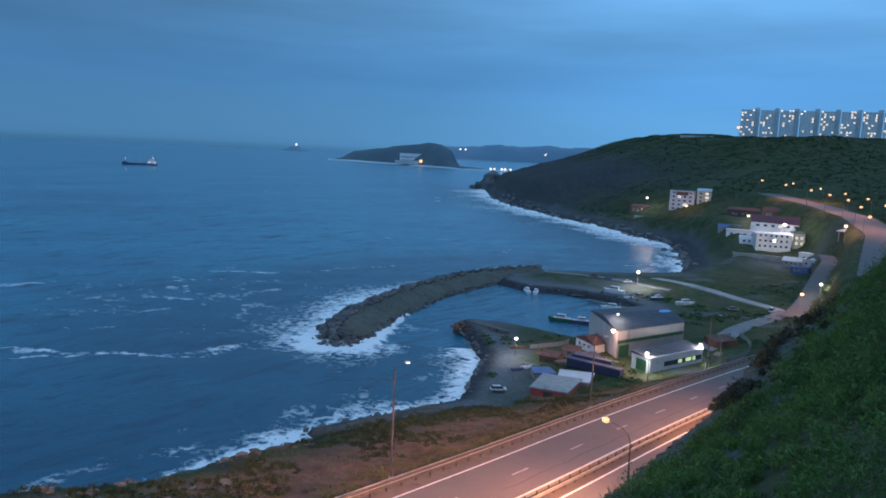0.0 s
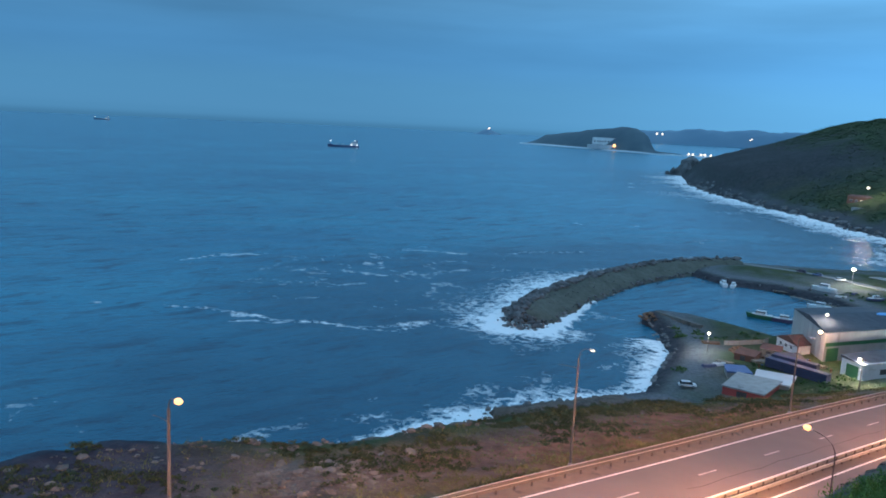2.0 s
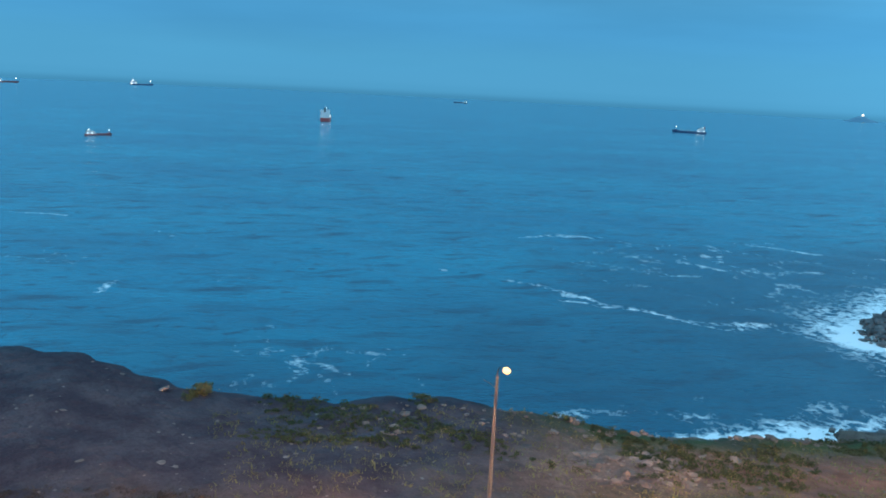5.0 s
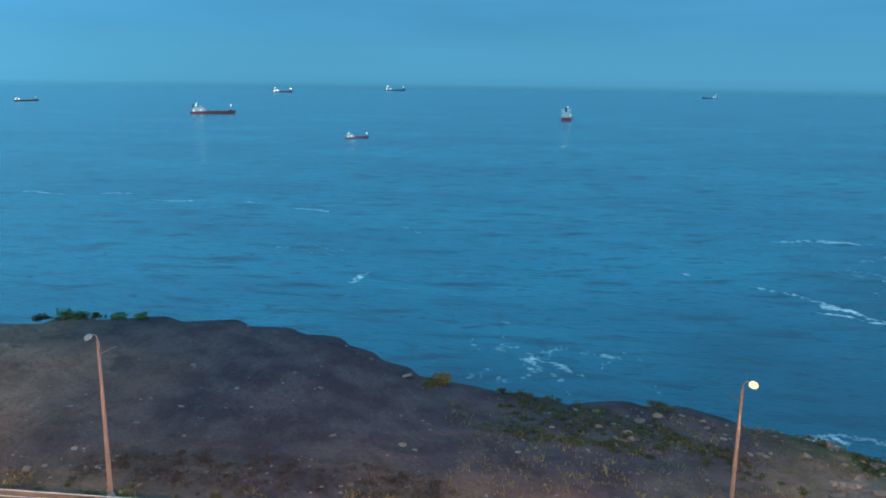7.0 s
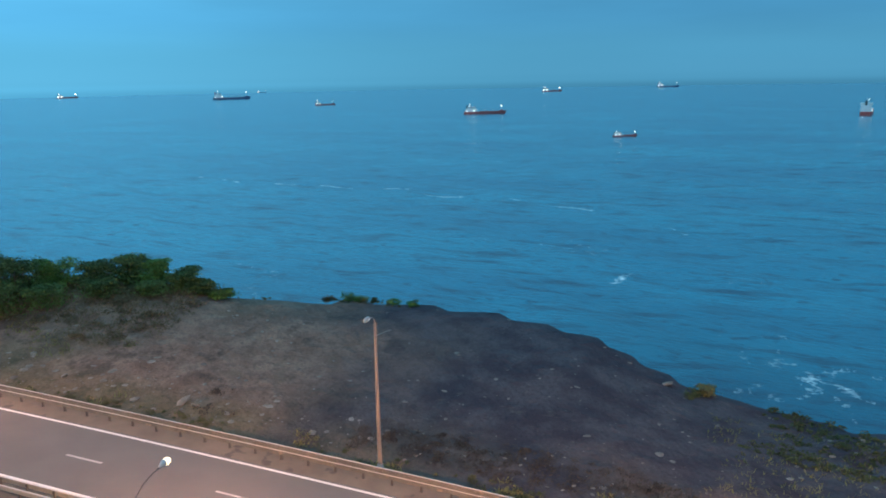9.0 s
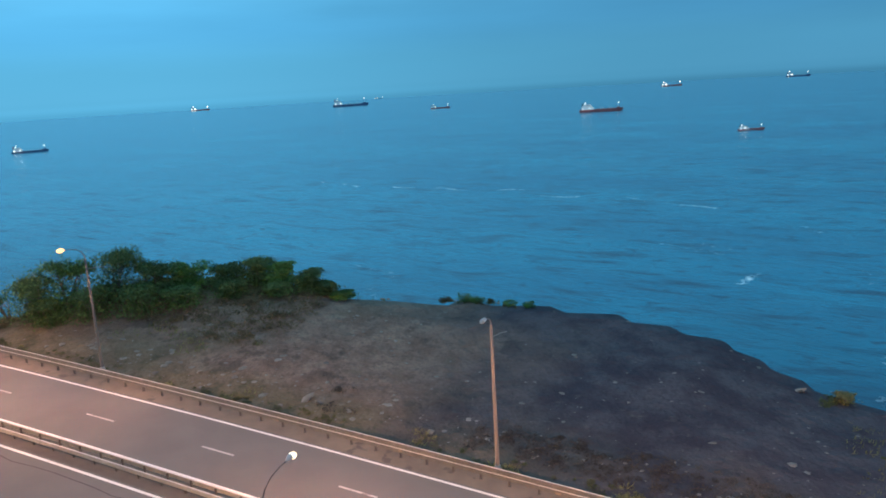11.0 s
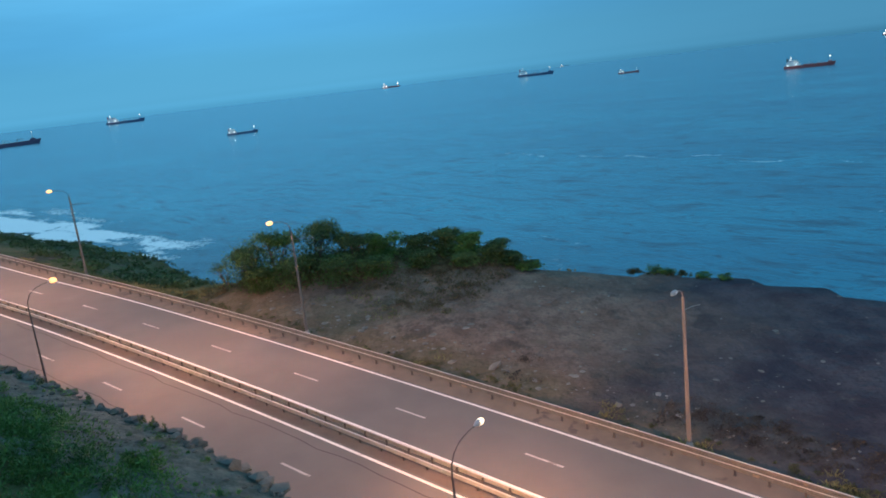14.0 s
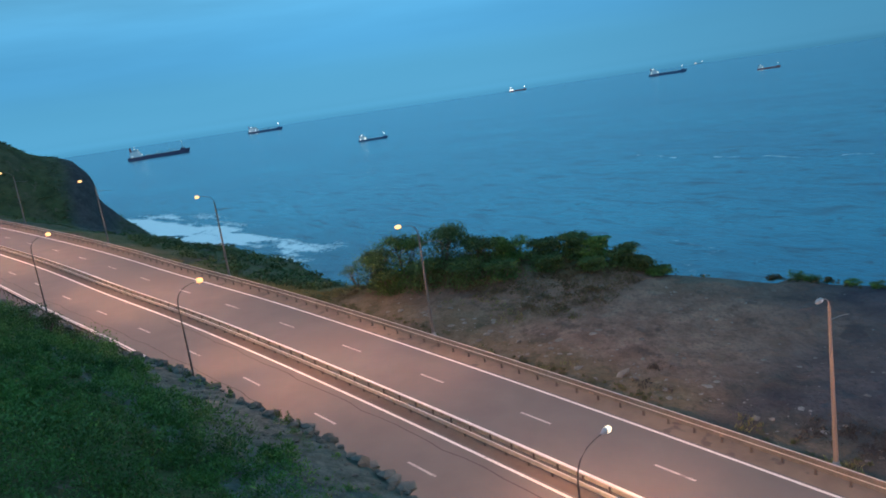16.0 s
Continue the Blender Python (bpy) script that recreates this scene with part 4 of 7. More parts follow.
def stones(name, places, sizes, mat, seed, parent=None, flat=0.7):
    """Many loose stones joined in one mesh, from one rough template."""
    rng = np.random.default_rng(seed)
    bm = bmesh.new()
    bmesh.ops.create_icosphere(bm, subdivisions=1, radius=1.0)
    bm.verts.index_update()
    tv = np.array([v.co[:] for v in bm.verts])
    tf = np.array([[v.index for v in f.verts] for f in bm.faces])
    bm.free()
    n = len(places)
    d = tv[None] * (0.68 + 0.55 * rng.random((n, len(tv), 1)))
    d = d * (rng.uniform(0.65, 1.4, (n, 1, 3)) * np.asarray(sizes)[:, None, None]) * np.array([1, 1, flat])
    ang = rng.uniform(0, 6.28, n)
    c, s_ = np.cos(ang)[:, None], np.sin(ang)[:, None]
    x, y = d[..., 0] * c - d[..., 1] * s_, d[..., 0] * s_ + d[..., 1] * c
    co = np.stack([x, y, d[..., 2]], -1) + np.asarray(places)[:, None]
    f = (tf[None] + (np.arange(n) * len(tv))[:, None, None]).reshape(-1, 3)
    return mesh_np(name, co.reshape(-1, 3), f, mat, parent, smooth=False)


RNG = np.random.default_rng(7)

# rock rim of the cut above the road
pts = []
for rng_s, n, back, front in (((-84, -34), 330, 29.0, 20.6), ((12, 130), 900, 26.5, 21.0), ((12, 130), 330, 21.3, 20.2)):
    g, s, p = ground_points(RNG, n, rng_s, lambda s: outer(s) - back, lambda s: outer(s) - front)
    pts.append(g)
sizes = [0.06 + 0.30 * RNG.random(330) ** 3.0, 0.03 + 0.26 * RNG.random(900) ** 3.5, 0.15 + 0.55 * RNG.random(330) ** 1.6]
tagged(stones("rim_rocks", np.concatenate(pts) + np.array([0, 0, 0.05]), np.concatenate(sizes), M_CUTROCK, 11), "grey broken rocks along the rim of the road cut", "rocks", kind="stuff")

# broken rock showing through the slope and along the crest
pts = []
for s0, s1, lo, hi, n in ((-40, -30, 8, 16, 170), (-64, -8, 19, 28, 150)):
    g, s, p = ground_points(RNG, n, (s0, s1), lambda s: outer(s) + lo, lambda s: np.minimum(outer(s) + hi, crest(s)[0] - 0.3))
    pts.append(g)
pts = np.concatenate(pts)
M_OUTCROP = material("outcrop_rock", (0.10, 0.078, 0.068), (0.20, 0.165, 0.145), 0.9, 0.95, bump=0.8, per_piece=0.3, spec=0.2)
tagged(stones("outcrop_rocks", pts, 0.1 + 0.5 * RNG.random(len(pts)) ** 2.5, M_OUTCROP, 19, flat=0.5), "broken pale brown rocks showing through the bare slope", "rocks", kind="stuff")

# brown brush and clods along the foot of the bare slope
M_BRUSH = material("brown_brush", (0.030, 0.023, 0.019), (0.060, 0.046, 0.036), 0.8, 0.95, bump=0.0, per_piece=0.45)
g, s, p = ground_points(RNG, 620, (-8, 46), lambda s: outer(s) + 5.0, lambda s: outer(s) + 10.0)
# denser at s 2 to 25, standing in for the gully's shade
ok = fbm(g[:, 0] / 4, g[:, 1] / 4, 2, 63) > np.where((s > 2) & (s < 25), -0.15, 0.3)
c, sz = clumps(RNG, g[ok], RNG.uniform(0.25, 0.7, int(ok.sum())), 34, 0.085, 0.6)
tagged(fast_quads("dry_brush", leaf_quads(RNG, c, sz, 0.2, 0.4), M_BRUSH), "dead brown brush along the foot of the bare slope", "brush", kind="stuff")

g, s, p = ground_points(RNG, 420, (50, 79), lambda s: np.minimum(outer(s) + 12, crest(s)[0] - 8), lambda s: crest(s)[0] - 2)
c, sz = clumps(RNG, g, RNG.uniform(0.4, 1.1, len(g)), 46, 0.11, 0.8)
M_UNDERGROWTH = material("undergrowth", (0.045, 0.042, 0.026), (0.095, 0.082, 0.050), 0.4, 0.9, bump=0.0, per_piece=0.4, spec=0.2)
tagged(fast_quads("undergrowth", leaf_quads(RNG, c, sz, 0.2, 0.5), M_UNDERGROWTH), "brown twiggy undergrowth below the trees on the mound", "undergrowth", kind="stuff")

M_HEADSCRUB = material("headland_scrub", (0.040, 0.062, 0.022), (0.078, 0.112, 0.040), 0.05, 0.85, bump=0.0, per_piece=0.2, spec=0.2)
# scrub on the headland up the coast
n = 9000
hs, hp = RNG.uniform(212, 420, n), RNG.uniform(-20, 112, n)
hx, hy_ = hs * VX + hp * NX, hs * VY + hp * NY
g = np.stack([hx, hy_, land_height(hx, hy_)], -1)
g = g[(fbm(hx / 18, hy_ / 18, 3, 65) > -0.15) & (g[:, 2] > 5) & ((hp * 305 / np.clip(hs, 150, 305) < 66) | (hp * 305 / np.clip(hs, 150, 305) > 82))]
c, sz = clumps(RNG, g, RNG.uniform(0.4, 1.0, len(g)), 12, 0.24, 0.4)
tagged(fast_quads("headland_scrub", leaf_quads(RNG, c, sz, 1.6, 0.7), M_HEADSCRUB), "dark green scrub over the rocky headland", "scrub", kind="stuff")

# green shrubs over the hillside: plumes of narrow leaves fanning up and out
def plume_quads(rng, base, radius, height, leaves, length, narrow=0.26):
    n = len(base)
    d = rng.normal(size=(n, leaves, 3))
    d[..., 2] = np.abs(d[..., 2]) * 1.1 + 0.15
    d /= np.linalg.norm(d, axis=2, keepdims=True)
    r = rng.random((n, leaves, 1)) ** 0.42
    lump = 0.72 + 0.5 * value_noise(d[..., :1] * 2.2 + base[:, None, :1], d[..., 1:2] * 2.2 + base[:, None, 1:2], 5)
    c = base[:, None] + d * r * lump * np.stack([radius, radius, height], -1)[:, None]
    axis = d + rng.normal(size=d.shape) * 0.45
    axis /= np.linalg.norm(axis, axis=2, keepdims=True)
    side = np.cross(axis, rng.normal(size=d.shape))
    side /= np.linalg.norm(side, axis=2, keepdims=True)
    size = (length[:, None, None] * rng.uniform(0.6, 1.3, (n, leaves, 1)))
    a, b = axis * size, side * size * narrow
    return np.stack([c - a, c + b - a * 0.1, c + a, c - b - a * 0.1], 2).reshape(-1, 4, 3)


quads = []
for rng_s, n in (((-112, -6), 3000), ((4, 135), 3300)):
    g, s, p = ground_points(RNG, n, rng_s, lambda s: 0 * s - 9, lambda s: outer(s) - 22.4)
    thin = fbm(g[:, 0] / 5, g[:, 1] / 5, 3, 77)
    far = np.hypot(g[:, 0], g[:, 1])
    rim = outer(s) - 20.6 - p
    bare = np.where(s < 0, np.interp(s, [-110, -80, -62, -45], [9, 7, 3.6, 2.0]) + 3 * thin, np.interp(s, [20, 32, 58, 70, 82, 92, 115], [3.6, 4.4, 4.0, 2.0, 1.5, 3.2, 3.6]) + 2.6 * thin)
    ok = (far > 7) & ((thin > -0.5) | (rim > 9)) & (rim > bare)
    g, far, thin = g[ok], far[ok], thin[ok]
    size = (0.85 + 1.3 * smooth(-0.1, 0.5, thin)) * np.clip(far / 26, 0.55, 1.25) * RNG.uniform(0.6, 1.25, len(g))
    quads.append(plume_quads(RNG, g, 0.72 * size, 0.95 * size, 165, np.clip(far / 24, 0.4, 1.7) * 0.066, 0.34))
tagged(fast_quads("hillside_shrubs", np.concatenate(quads), M_SHRUB), "dense low green shrubs over the steep hillside", "shrubs", kind="stuff")

# tall weeds at the rim
g, s, p = ground_points(RNG, 90, (44, 100), lambda s: outer(s) - 21.6, lambda s: outer(s) - 20.5)
g = g[fbm(g[:, 0] / 4, g[:, 1] / 4, 2, 55) > -0.05]
tall = RNG.uniform(0.35, 1.0, len(g))
tagged(fast_quads("rim_weeds", plume_quads(RNG, g, 0.25 * tall, tall, 60, 0.09 + 0 * tall), M_LEAF_DARK), "dark tall weeds on the rim of the road cut", "weeds", kind="stuff")

# pale stones strewn over the bare slope and slabs along its foot
RNG_SLOPE = np.random.default_rng(31)
M_PALESTONE = material("pale_stone", (0.085, 0.082, 0.078), (0.175, 0.168, 0.160), 1.2, 0.95, bump=0.6, per_piece=0.35, spec=0.2)
pts, sizes = [], []
for n, rng_s, lo, hi, size, power in ((170, (-18, 74), 6, 27, 0.26, 3.5), (150, (22, 70), 4.2, 9.0, 0.36, 3.5), (40, (4, 26), 4.5, 9, 0.22, 3.0)):
    g, s, p = ground_points(RNG_SLOPE, n, rng_s, lambda s: outer(s) + lo, lambda s: np.minimum(outer(s) + hi, crest(s)[0] - 1))
    pts.append(g)
    sizes.append(0.06 + size * RNG_SLOPE.random(n) ** power)
tagged(stones("slope_stones", np.concatenate(pts), np.concatenate(sizes), M_PALESTONE, 37, flat=0.35), "pale stones strewn over the bare slope", "stones", kind="stuff")

# ragged grass behind the seaward rail and along the crest
quads_grass = []
for n, rng_s, lo, hi, tall_lo, tall_hi in ((420, (-6, 84), lambda s: outer(s) + 2.2, lambda s: outer(s) + 4.6, 0.12, 0.42), (80, (33, 60), lambda s: crest(s)[0] - 1.6, lambda s: crest(s)[0] - 0.1, 0.08, 0.26)):
    g, s, p = ground_points(RNG_SLOPE, n, rng_s, lo, hi)
    g = g[fbm(g[:, 0] / 3, g[:, 1] / 3, 2, 59) > -0.12]
    tall = RNG_SLOPE.uniform(tall_lo, tall_hi, len(g))
    quads_grass.append(plume_quads(RNG_SLOPE, g, 1.1 * tall, tall, 60, 0.10 + 0 * tall, 0.2))
tagged(fast_quads("verge_grass", np.concatenate(quads_grass), M_VERGEGRASS), "ragged olive grass behind the guard rail and on the crest", "grass", kind="stuff")

# weeds rooted among the rocks above the cut
g, s, p = ground_points(RNG_SLOPE, 260, (18, 80), lambda s: outer(s) - 27, lambda s: outer(s) - 20.9)
g = g[fbm(g[:, 0] / 3, g[:, 1] / 3, 2, 61) > -0.02]
tall = RNG_SLOPE.uniform(0.15, 0.6, len(g))
tagged(fast_quads("cut_weeds", plume_quads(RNG_SLOPE, g, 0.8 * tall, tall, 80, 0.06 + 0 * tall, 0.3), M_SHRUB), "green weeds rooted among the rocks above the road cut", "weeds", kind="stuff")

# ragged dark bushes hanging over the far end of the rim
RNG_RIM = np.random.default_rng(29)
quads_rim = []
for n, lo, hi, tall_lo, tall_hi in ((110, 23.4, 20.7, 0.6, 1.9), (150, 28.5, 23.0, 0.4, 1.2)):
    g, s, p = ground_points(RNG_RIM, n, (-150, -70), lambda s: outer(s) - lo, lambda s: outer(s) - hi)
    g = g[fbm(g[:, 0] / 5, g[:, 1] / 5, 2, 57) > -0.22]
    tall = RNG_RIM.uniform(tall_lo, tall_hi, len(g))
    quads_rim.append(plume_quads(RNG_RIM, g, 0.75 * tall, tall, 150, 0.20 + 0 * tall, 0.34))
tagged(fast_quads("rim_bushes", np.concatenate(quads_rim), M_RIMBUSH), "ragged dark grey-green bushes over the rim of the road cut", "bushes", kind="stuff")

# shrubs along the edge of the bluff
quads = []
for rng_s, n, lo, hi, big in (((-150, 2), 2600, 12.0, -0.3, 0.6), ((84, 200), 900, 22.0, -1.0, 1.4), ((-150, -20), 900, 15.0, 3.0, 0.5)):
    g, s, p = ground_points(RNG, n, rng_s, lambda s: np.maximum(crest(s)[0] - lo, outer(s) + 6), lambda s: np.maximum(crest(s)[0] - hi, outer(s) + 7))
    ok = fbm(g[:, 0] / 7, g[:, 1] / 7, 2, 91) > np.where(s > 0, -0.2, -0.05)
    g = g[ok]
    c, sz = clumps(RNG, g, RNG.uniform(0.3, 1.0, len(g)) * big, 44, 0.10 if big < 1 else 0.20, 0.6)
    quads.append(leaf_quads(RNG, c, sz, 0.5))
M_OLIVE = material("olive_scrub", (0.030, 0.042, 0.017), (0.078, 0.086, 0.036), 0.25, 0.8, bump=0.0, per_piece=0.5, spec=0.2)
tagged(fast_quads("bluff_scrub", np.concatenate(quads[::2]), M_OLIVE), "low olive-brown scrub along the edge of the bluff", "scrub", kind="stuff")
tagged(fast_quads("bluff_shrubs", quads[1], M_LEAF_DARK), "low dark green shrubs along the edge of the bluff", "shrubs", kind="stuff")

# grass on the verge and dry tufts on the bluff
M_DRYGRASS = material("dry_grass", (0.070, 0.076, 0.030), (0.155, 0.145, 0.060), 0.5, 0.9, bump=0.0, per_piece=0.5)
quads = []
for rng_s, n, lo, hi in (((-150, 120), 9000, 2.9, 4.0), ((-150, 120), 4000, 3.6, 6.0), ((-150, 0), 6000, 5, 26), ((50, 84), 1500, 5, 14)):
    g, s, p = ground_points(RNG, n, rng_s, lambda s: outer(s) + lo, lambda s: np.minimum(outer(s) + hi, np.maximum(crest(s)[0] - 1, outer(s) + lo + 1)))
    ok = fbm(g[:, 0] / 4, g[:, 1] / 4, 3, 95) > np.where((s > 0) & (s < 80), 0.2, -0.15)
    g = np.repeat(g[ok], 4, 0) + RNG.normal(size=(int(ok.sum()) * 4, 3)) * np.array([0.14, 0.14, 0])
    lean = RNG.normal(size=(len(g), 3)) * 0.16
    h = RNG.uniform(0.10, 0.36, len(g))
    tip = g + np.stack([lean[:, 0], lean[:, 1], h], -1)
    side = RNG.normal(size=(len(g), 3)) * np.array([0.028, 0.028, 0.0])
    quads.append(np.stack([g - side, g + side, tip + side * 0.3, tip - side * 0.3], 1))
tagged(fast_quads("verge_grass", np.concatenate(quads), M_DRYGRASS), "dry yellowish grass along the road verge and bluff", "grass", kind="stuff")

M_SLOPESTONE = material("slope_stone", (0.095, 0.088, 0.082), (0.19, 0.175, 0.16), 0.8, 0.95, bump=0.6, per_piece=0.3)
# pale stones strewn over the bare slope
g, s, p = ground_points(RNG, 800, (-150, 75), lambda s: outer(s) + 4, lambda s: crest(s)[0] - 1)
tagged(stones("strewn_stones", g, 0.05 + 0.24 * RNG.random(len(g)) ** 4, M_SLOPESTONE, 13, flat=0.4), "pale stones strewn over the bare slope", "stones", kind="stuff")
for s, p, size in ((40.0, 47.2, 0.6), (38.6, 47.0, 0.4), (52.0, 47.0, 0.45), (56.0, 46.5, 0.35), (-24.0, 66.0, 0.5), (-31.0, 61.0, 0.5), (-34.0, 58.0, 0.45), (-46.0, 54.0, 0.6), (-43.0, 55.0, 0.5), (4.0, 71.0, 0.5)):
    x, y = s * VX + p * NX, s * VY + p * NY
    bm = bmesh.new()
    stone_mesh(bm, RNG, (0, 0, 0), size, 0.35)
    ob = tagged(part("boulder", bm, M_SLOPESTONE), "pale grey boulder lying on the bare slope", "boulder", group="boulders on the slope")
    ob.location = (x, y, float(land_height(np.array([x]), np.array([y]))[0]) + size * 0.12)


def shrub_tree(s, p, height, spread, leaves, mat, label, seed, bare=False):
    rng = np.random.default_rng(seed)
    x, y = s * VX + p * NX, s * VY + p * NY
    z = float(land_height(np.array([x]), np.array([y]))[0])
    root = thing("shrub_tree", label, "tree", Matrix.Translation((x, y, z - 0.1)), "trees on the bluff")
    bm = bmesh.new()
    ends = []
    for k in range(5):
        a, lean = rng.uniform(0, 6.28), rng.uniform(0.25, 0.75)
        tip = Vector((math.cos(a) * spread * lean, math.sin(a) * spread * lean, height * rng.uniform(0.55, 0.85)))
        mid = tip * 0.5 + Vector((rng.normal() * 0.2, rng.normal() * 0.2, 0.2))
        tube(bm, [(0, 0, -0.3), mid, tip], [0.10, 0.06, 0.025], 6)
        ends.append(tip)
        for j in range(3):
            d = Vector((rng.normal(), rng.normal(), rng.uniform(0.2, 1.0))).normalized() * spread * 0.45
            tube(bm, [mid + (tip - mid) * rng.random(), tip * 0.8 + d * 0.6, tip * 0.85 + d], [0.03, 0.02, 0.01], 5)
            ends.append(tip * 0.85 + d)
    part("trunk", bm, M_TWIG, root)
    base = np.array([e[:] for e in ends])
    c, sz = clumps(rng, base, rng.uniform(0.32, 0.62, len(base)) * spread, int(1.4 * leaves) // len(base), 0.115 if not bare else 0.08, 0.75)
    low = rng.normal(size=(leaves, 3)) * np.array([spread * 0.52, spread * 0.52, height * 0.24]) + np.array([0, 0, height * 0.32])
    c = np.concatenate([c, low])
    c[:, 2] = np.where(c[:, 2] < 0.1, rng.uniform(0.02, 0.05 + 0.35 * height, len(c)), np.minimum(c[:, 2], height * 1.05))
    sz = np.r_[sz, np.full(len(low), 0.13 if not bare else 0.07)]
    fast_quads("crown", leaf_quads(rng, c, sz, 0.4), mat, root)
    return root


GREEN_TREE, LOW_BUSH = "bushy green tree on the grassy mound above the sea", "low dark green bush on the mound above the sea"
for k, (s, p, h, w) in enumerate(((76, 48, 5.6, 2.2), (74, 50.5, 6.0, 2.6), (71, 54, 5.8, 2.8), (67.5, 56.5, 4.3, 2.3), (66, 60, 2.7, 2.0), (62, 62, 2.3, 1.9), (60, 64.6, 2.9, 1.6), (57.6, 65.4, 2.4, 1.5), (54.3, 66.0, 2.3, 1.4), (52.4, 66.6, 1.2, 1.3), (50.3, 67.0, 0.5, 1.2))):
    shrub_tree(s, p, h, w, 2600, M_LEAF if k % 3 == 1 else M_LEAF_DARK, GREEN_TREE, 100 + k)
for k, (s, p, h, w) in enumerate(((70, 50, 3.2, 2.2), (66, 53, 3.0, 2.3), (63, 56, 2.0, 1.9), (60, 60, 1.5, 1.6), (56, 63, 1.2, 1.4), (73, 47.5, 2.6, 1.6))):
    shrub_tree(s, p, h, w, 1300, M_LEAF_DARK, LOW_BUSH, 130 + k)
shrub_tree(80.5, 47.6, 3.0, 1.5, 500, M_LEAF_DARK, "half-bare twiggy shrub at the edge of the bluff", 150, True)
def crest_bush(s, p, h, w, mat, label, seed):
    """A low bush: short bent stems under a fan of leaves."""
    rng = np.random.default_rng(seed)
    x, y = s * VX + p * NX, s * VY + p * NY
    root = thing("bush", label, "bush", Matrix.Translation((x, y, float(land_height(np.array([x]), np.array([y]))[0]) - 0.05)), "bushes on the crest")
    at = np.c_[rng.normal(size=(6, 2)) * w * 0.45, np.zeros(6)]
    bm = bmesh.new()
    for q in at:
        tube(bm, [(q[0] * 0.3, q[1] * 0.3, -0.2), (q[0], q[1], h * 0.5)], [0.025, 0.01], 5)
    part("stems", bm, M_TWIG, root)
    fast_quads("foliage", plume_quads(rng, at, np.full(6, w * 0.5), h * rng.uniform(0.6, 1.0, 6), 130, np.full(6, 0.085), 0.4), mat, root)


for k, (s, p, h, w) in enumerate(((36.4, 75.8, 0.45, 0.9), (39.3, 75.0, 1.1, 0.9), (37.9, 75.4, 0.7, 0.9), (41.1, 73.3, 0.8, 0.7), (31.9, 76.8, 0.45, 0.8), (34.2, 76.3, 0.35, 0.9))):
    crest_bush(s, p, h, w, M_OLIVE if k % 3 == 0 else M_SHRUB, "small green bush on the crest of the bare bluff", 160 + k)
for k, (s, p, h, w) in enumerate(((84, 13.5, 2.4, 1.5), (92, 13.0, 2.6, 1.6), (78, 14.5, 1.6, 1.2))):
    shrub_tree(s, p, h, w, 900, M_LEAF_DARK, "feathery dark bush on the rim of the road cut", 180 + k, True)
shrub_tree(0.5, 71.5, 1.0, 0.8, 300, M_DRYGRASS, "dry brown bush on the crest of the bluff", 171)

# ---- breakwater and mole ----
def along_line(line, step):
    """Places and left-hand normals at even steps along a plan line, smoothed."""
    d = np.r_[0, np.cumsum(np.hypot(*np.diff(line, axis=0).T))]
    t = np.arange(0, d[-1], step)
    k = np.stack([np.interp(t, d, line[:, i]) for i in (0, 1)], -1)
    pad = np.concatenate([np.repeat(k[:1], 4, 0), k, np.repeat(k[-1:], 4, 0)])
    k = np.stack([np.convolve(pad[:, i], np.ones(9) / 9, "valid") for i in (0, 1)], -1)
    g = np.gradient(k, axis=0)
    g /= np.linalg.norm(g, axis=1, keepdims=True)
    return k, np.stack([-g[:, 1], g[:, 0]], -1)


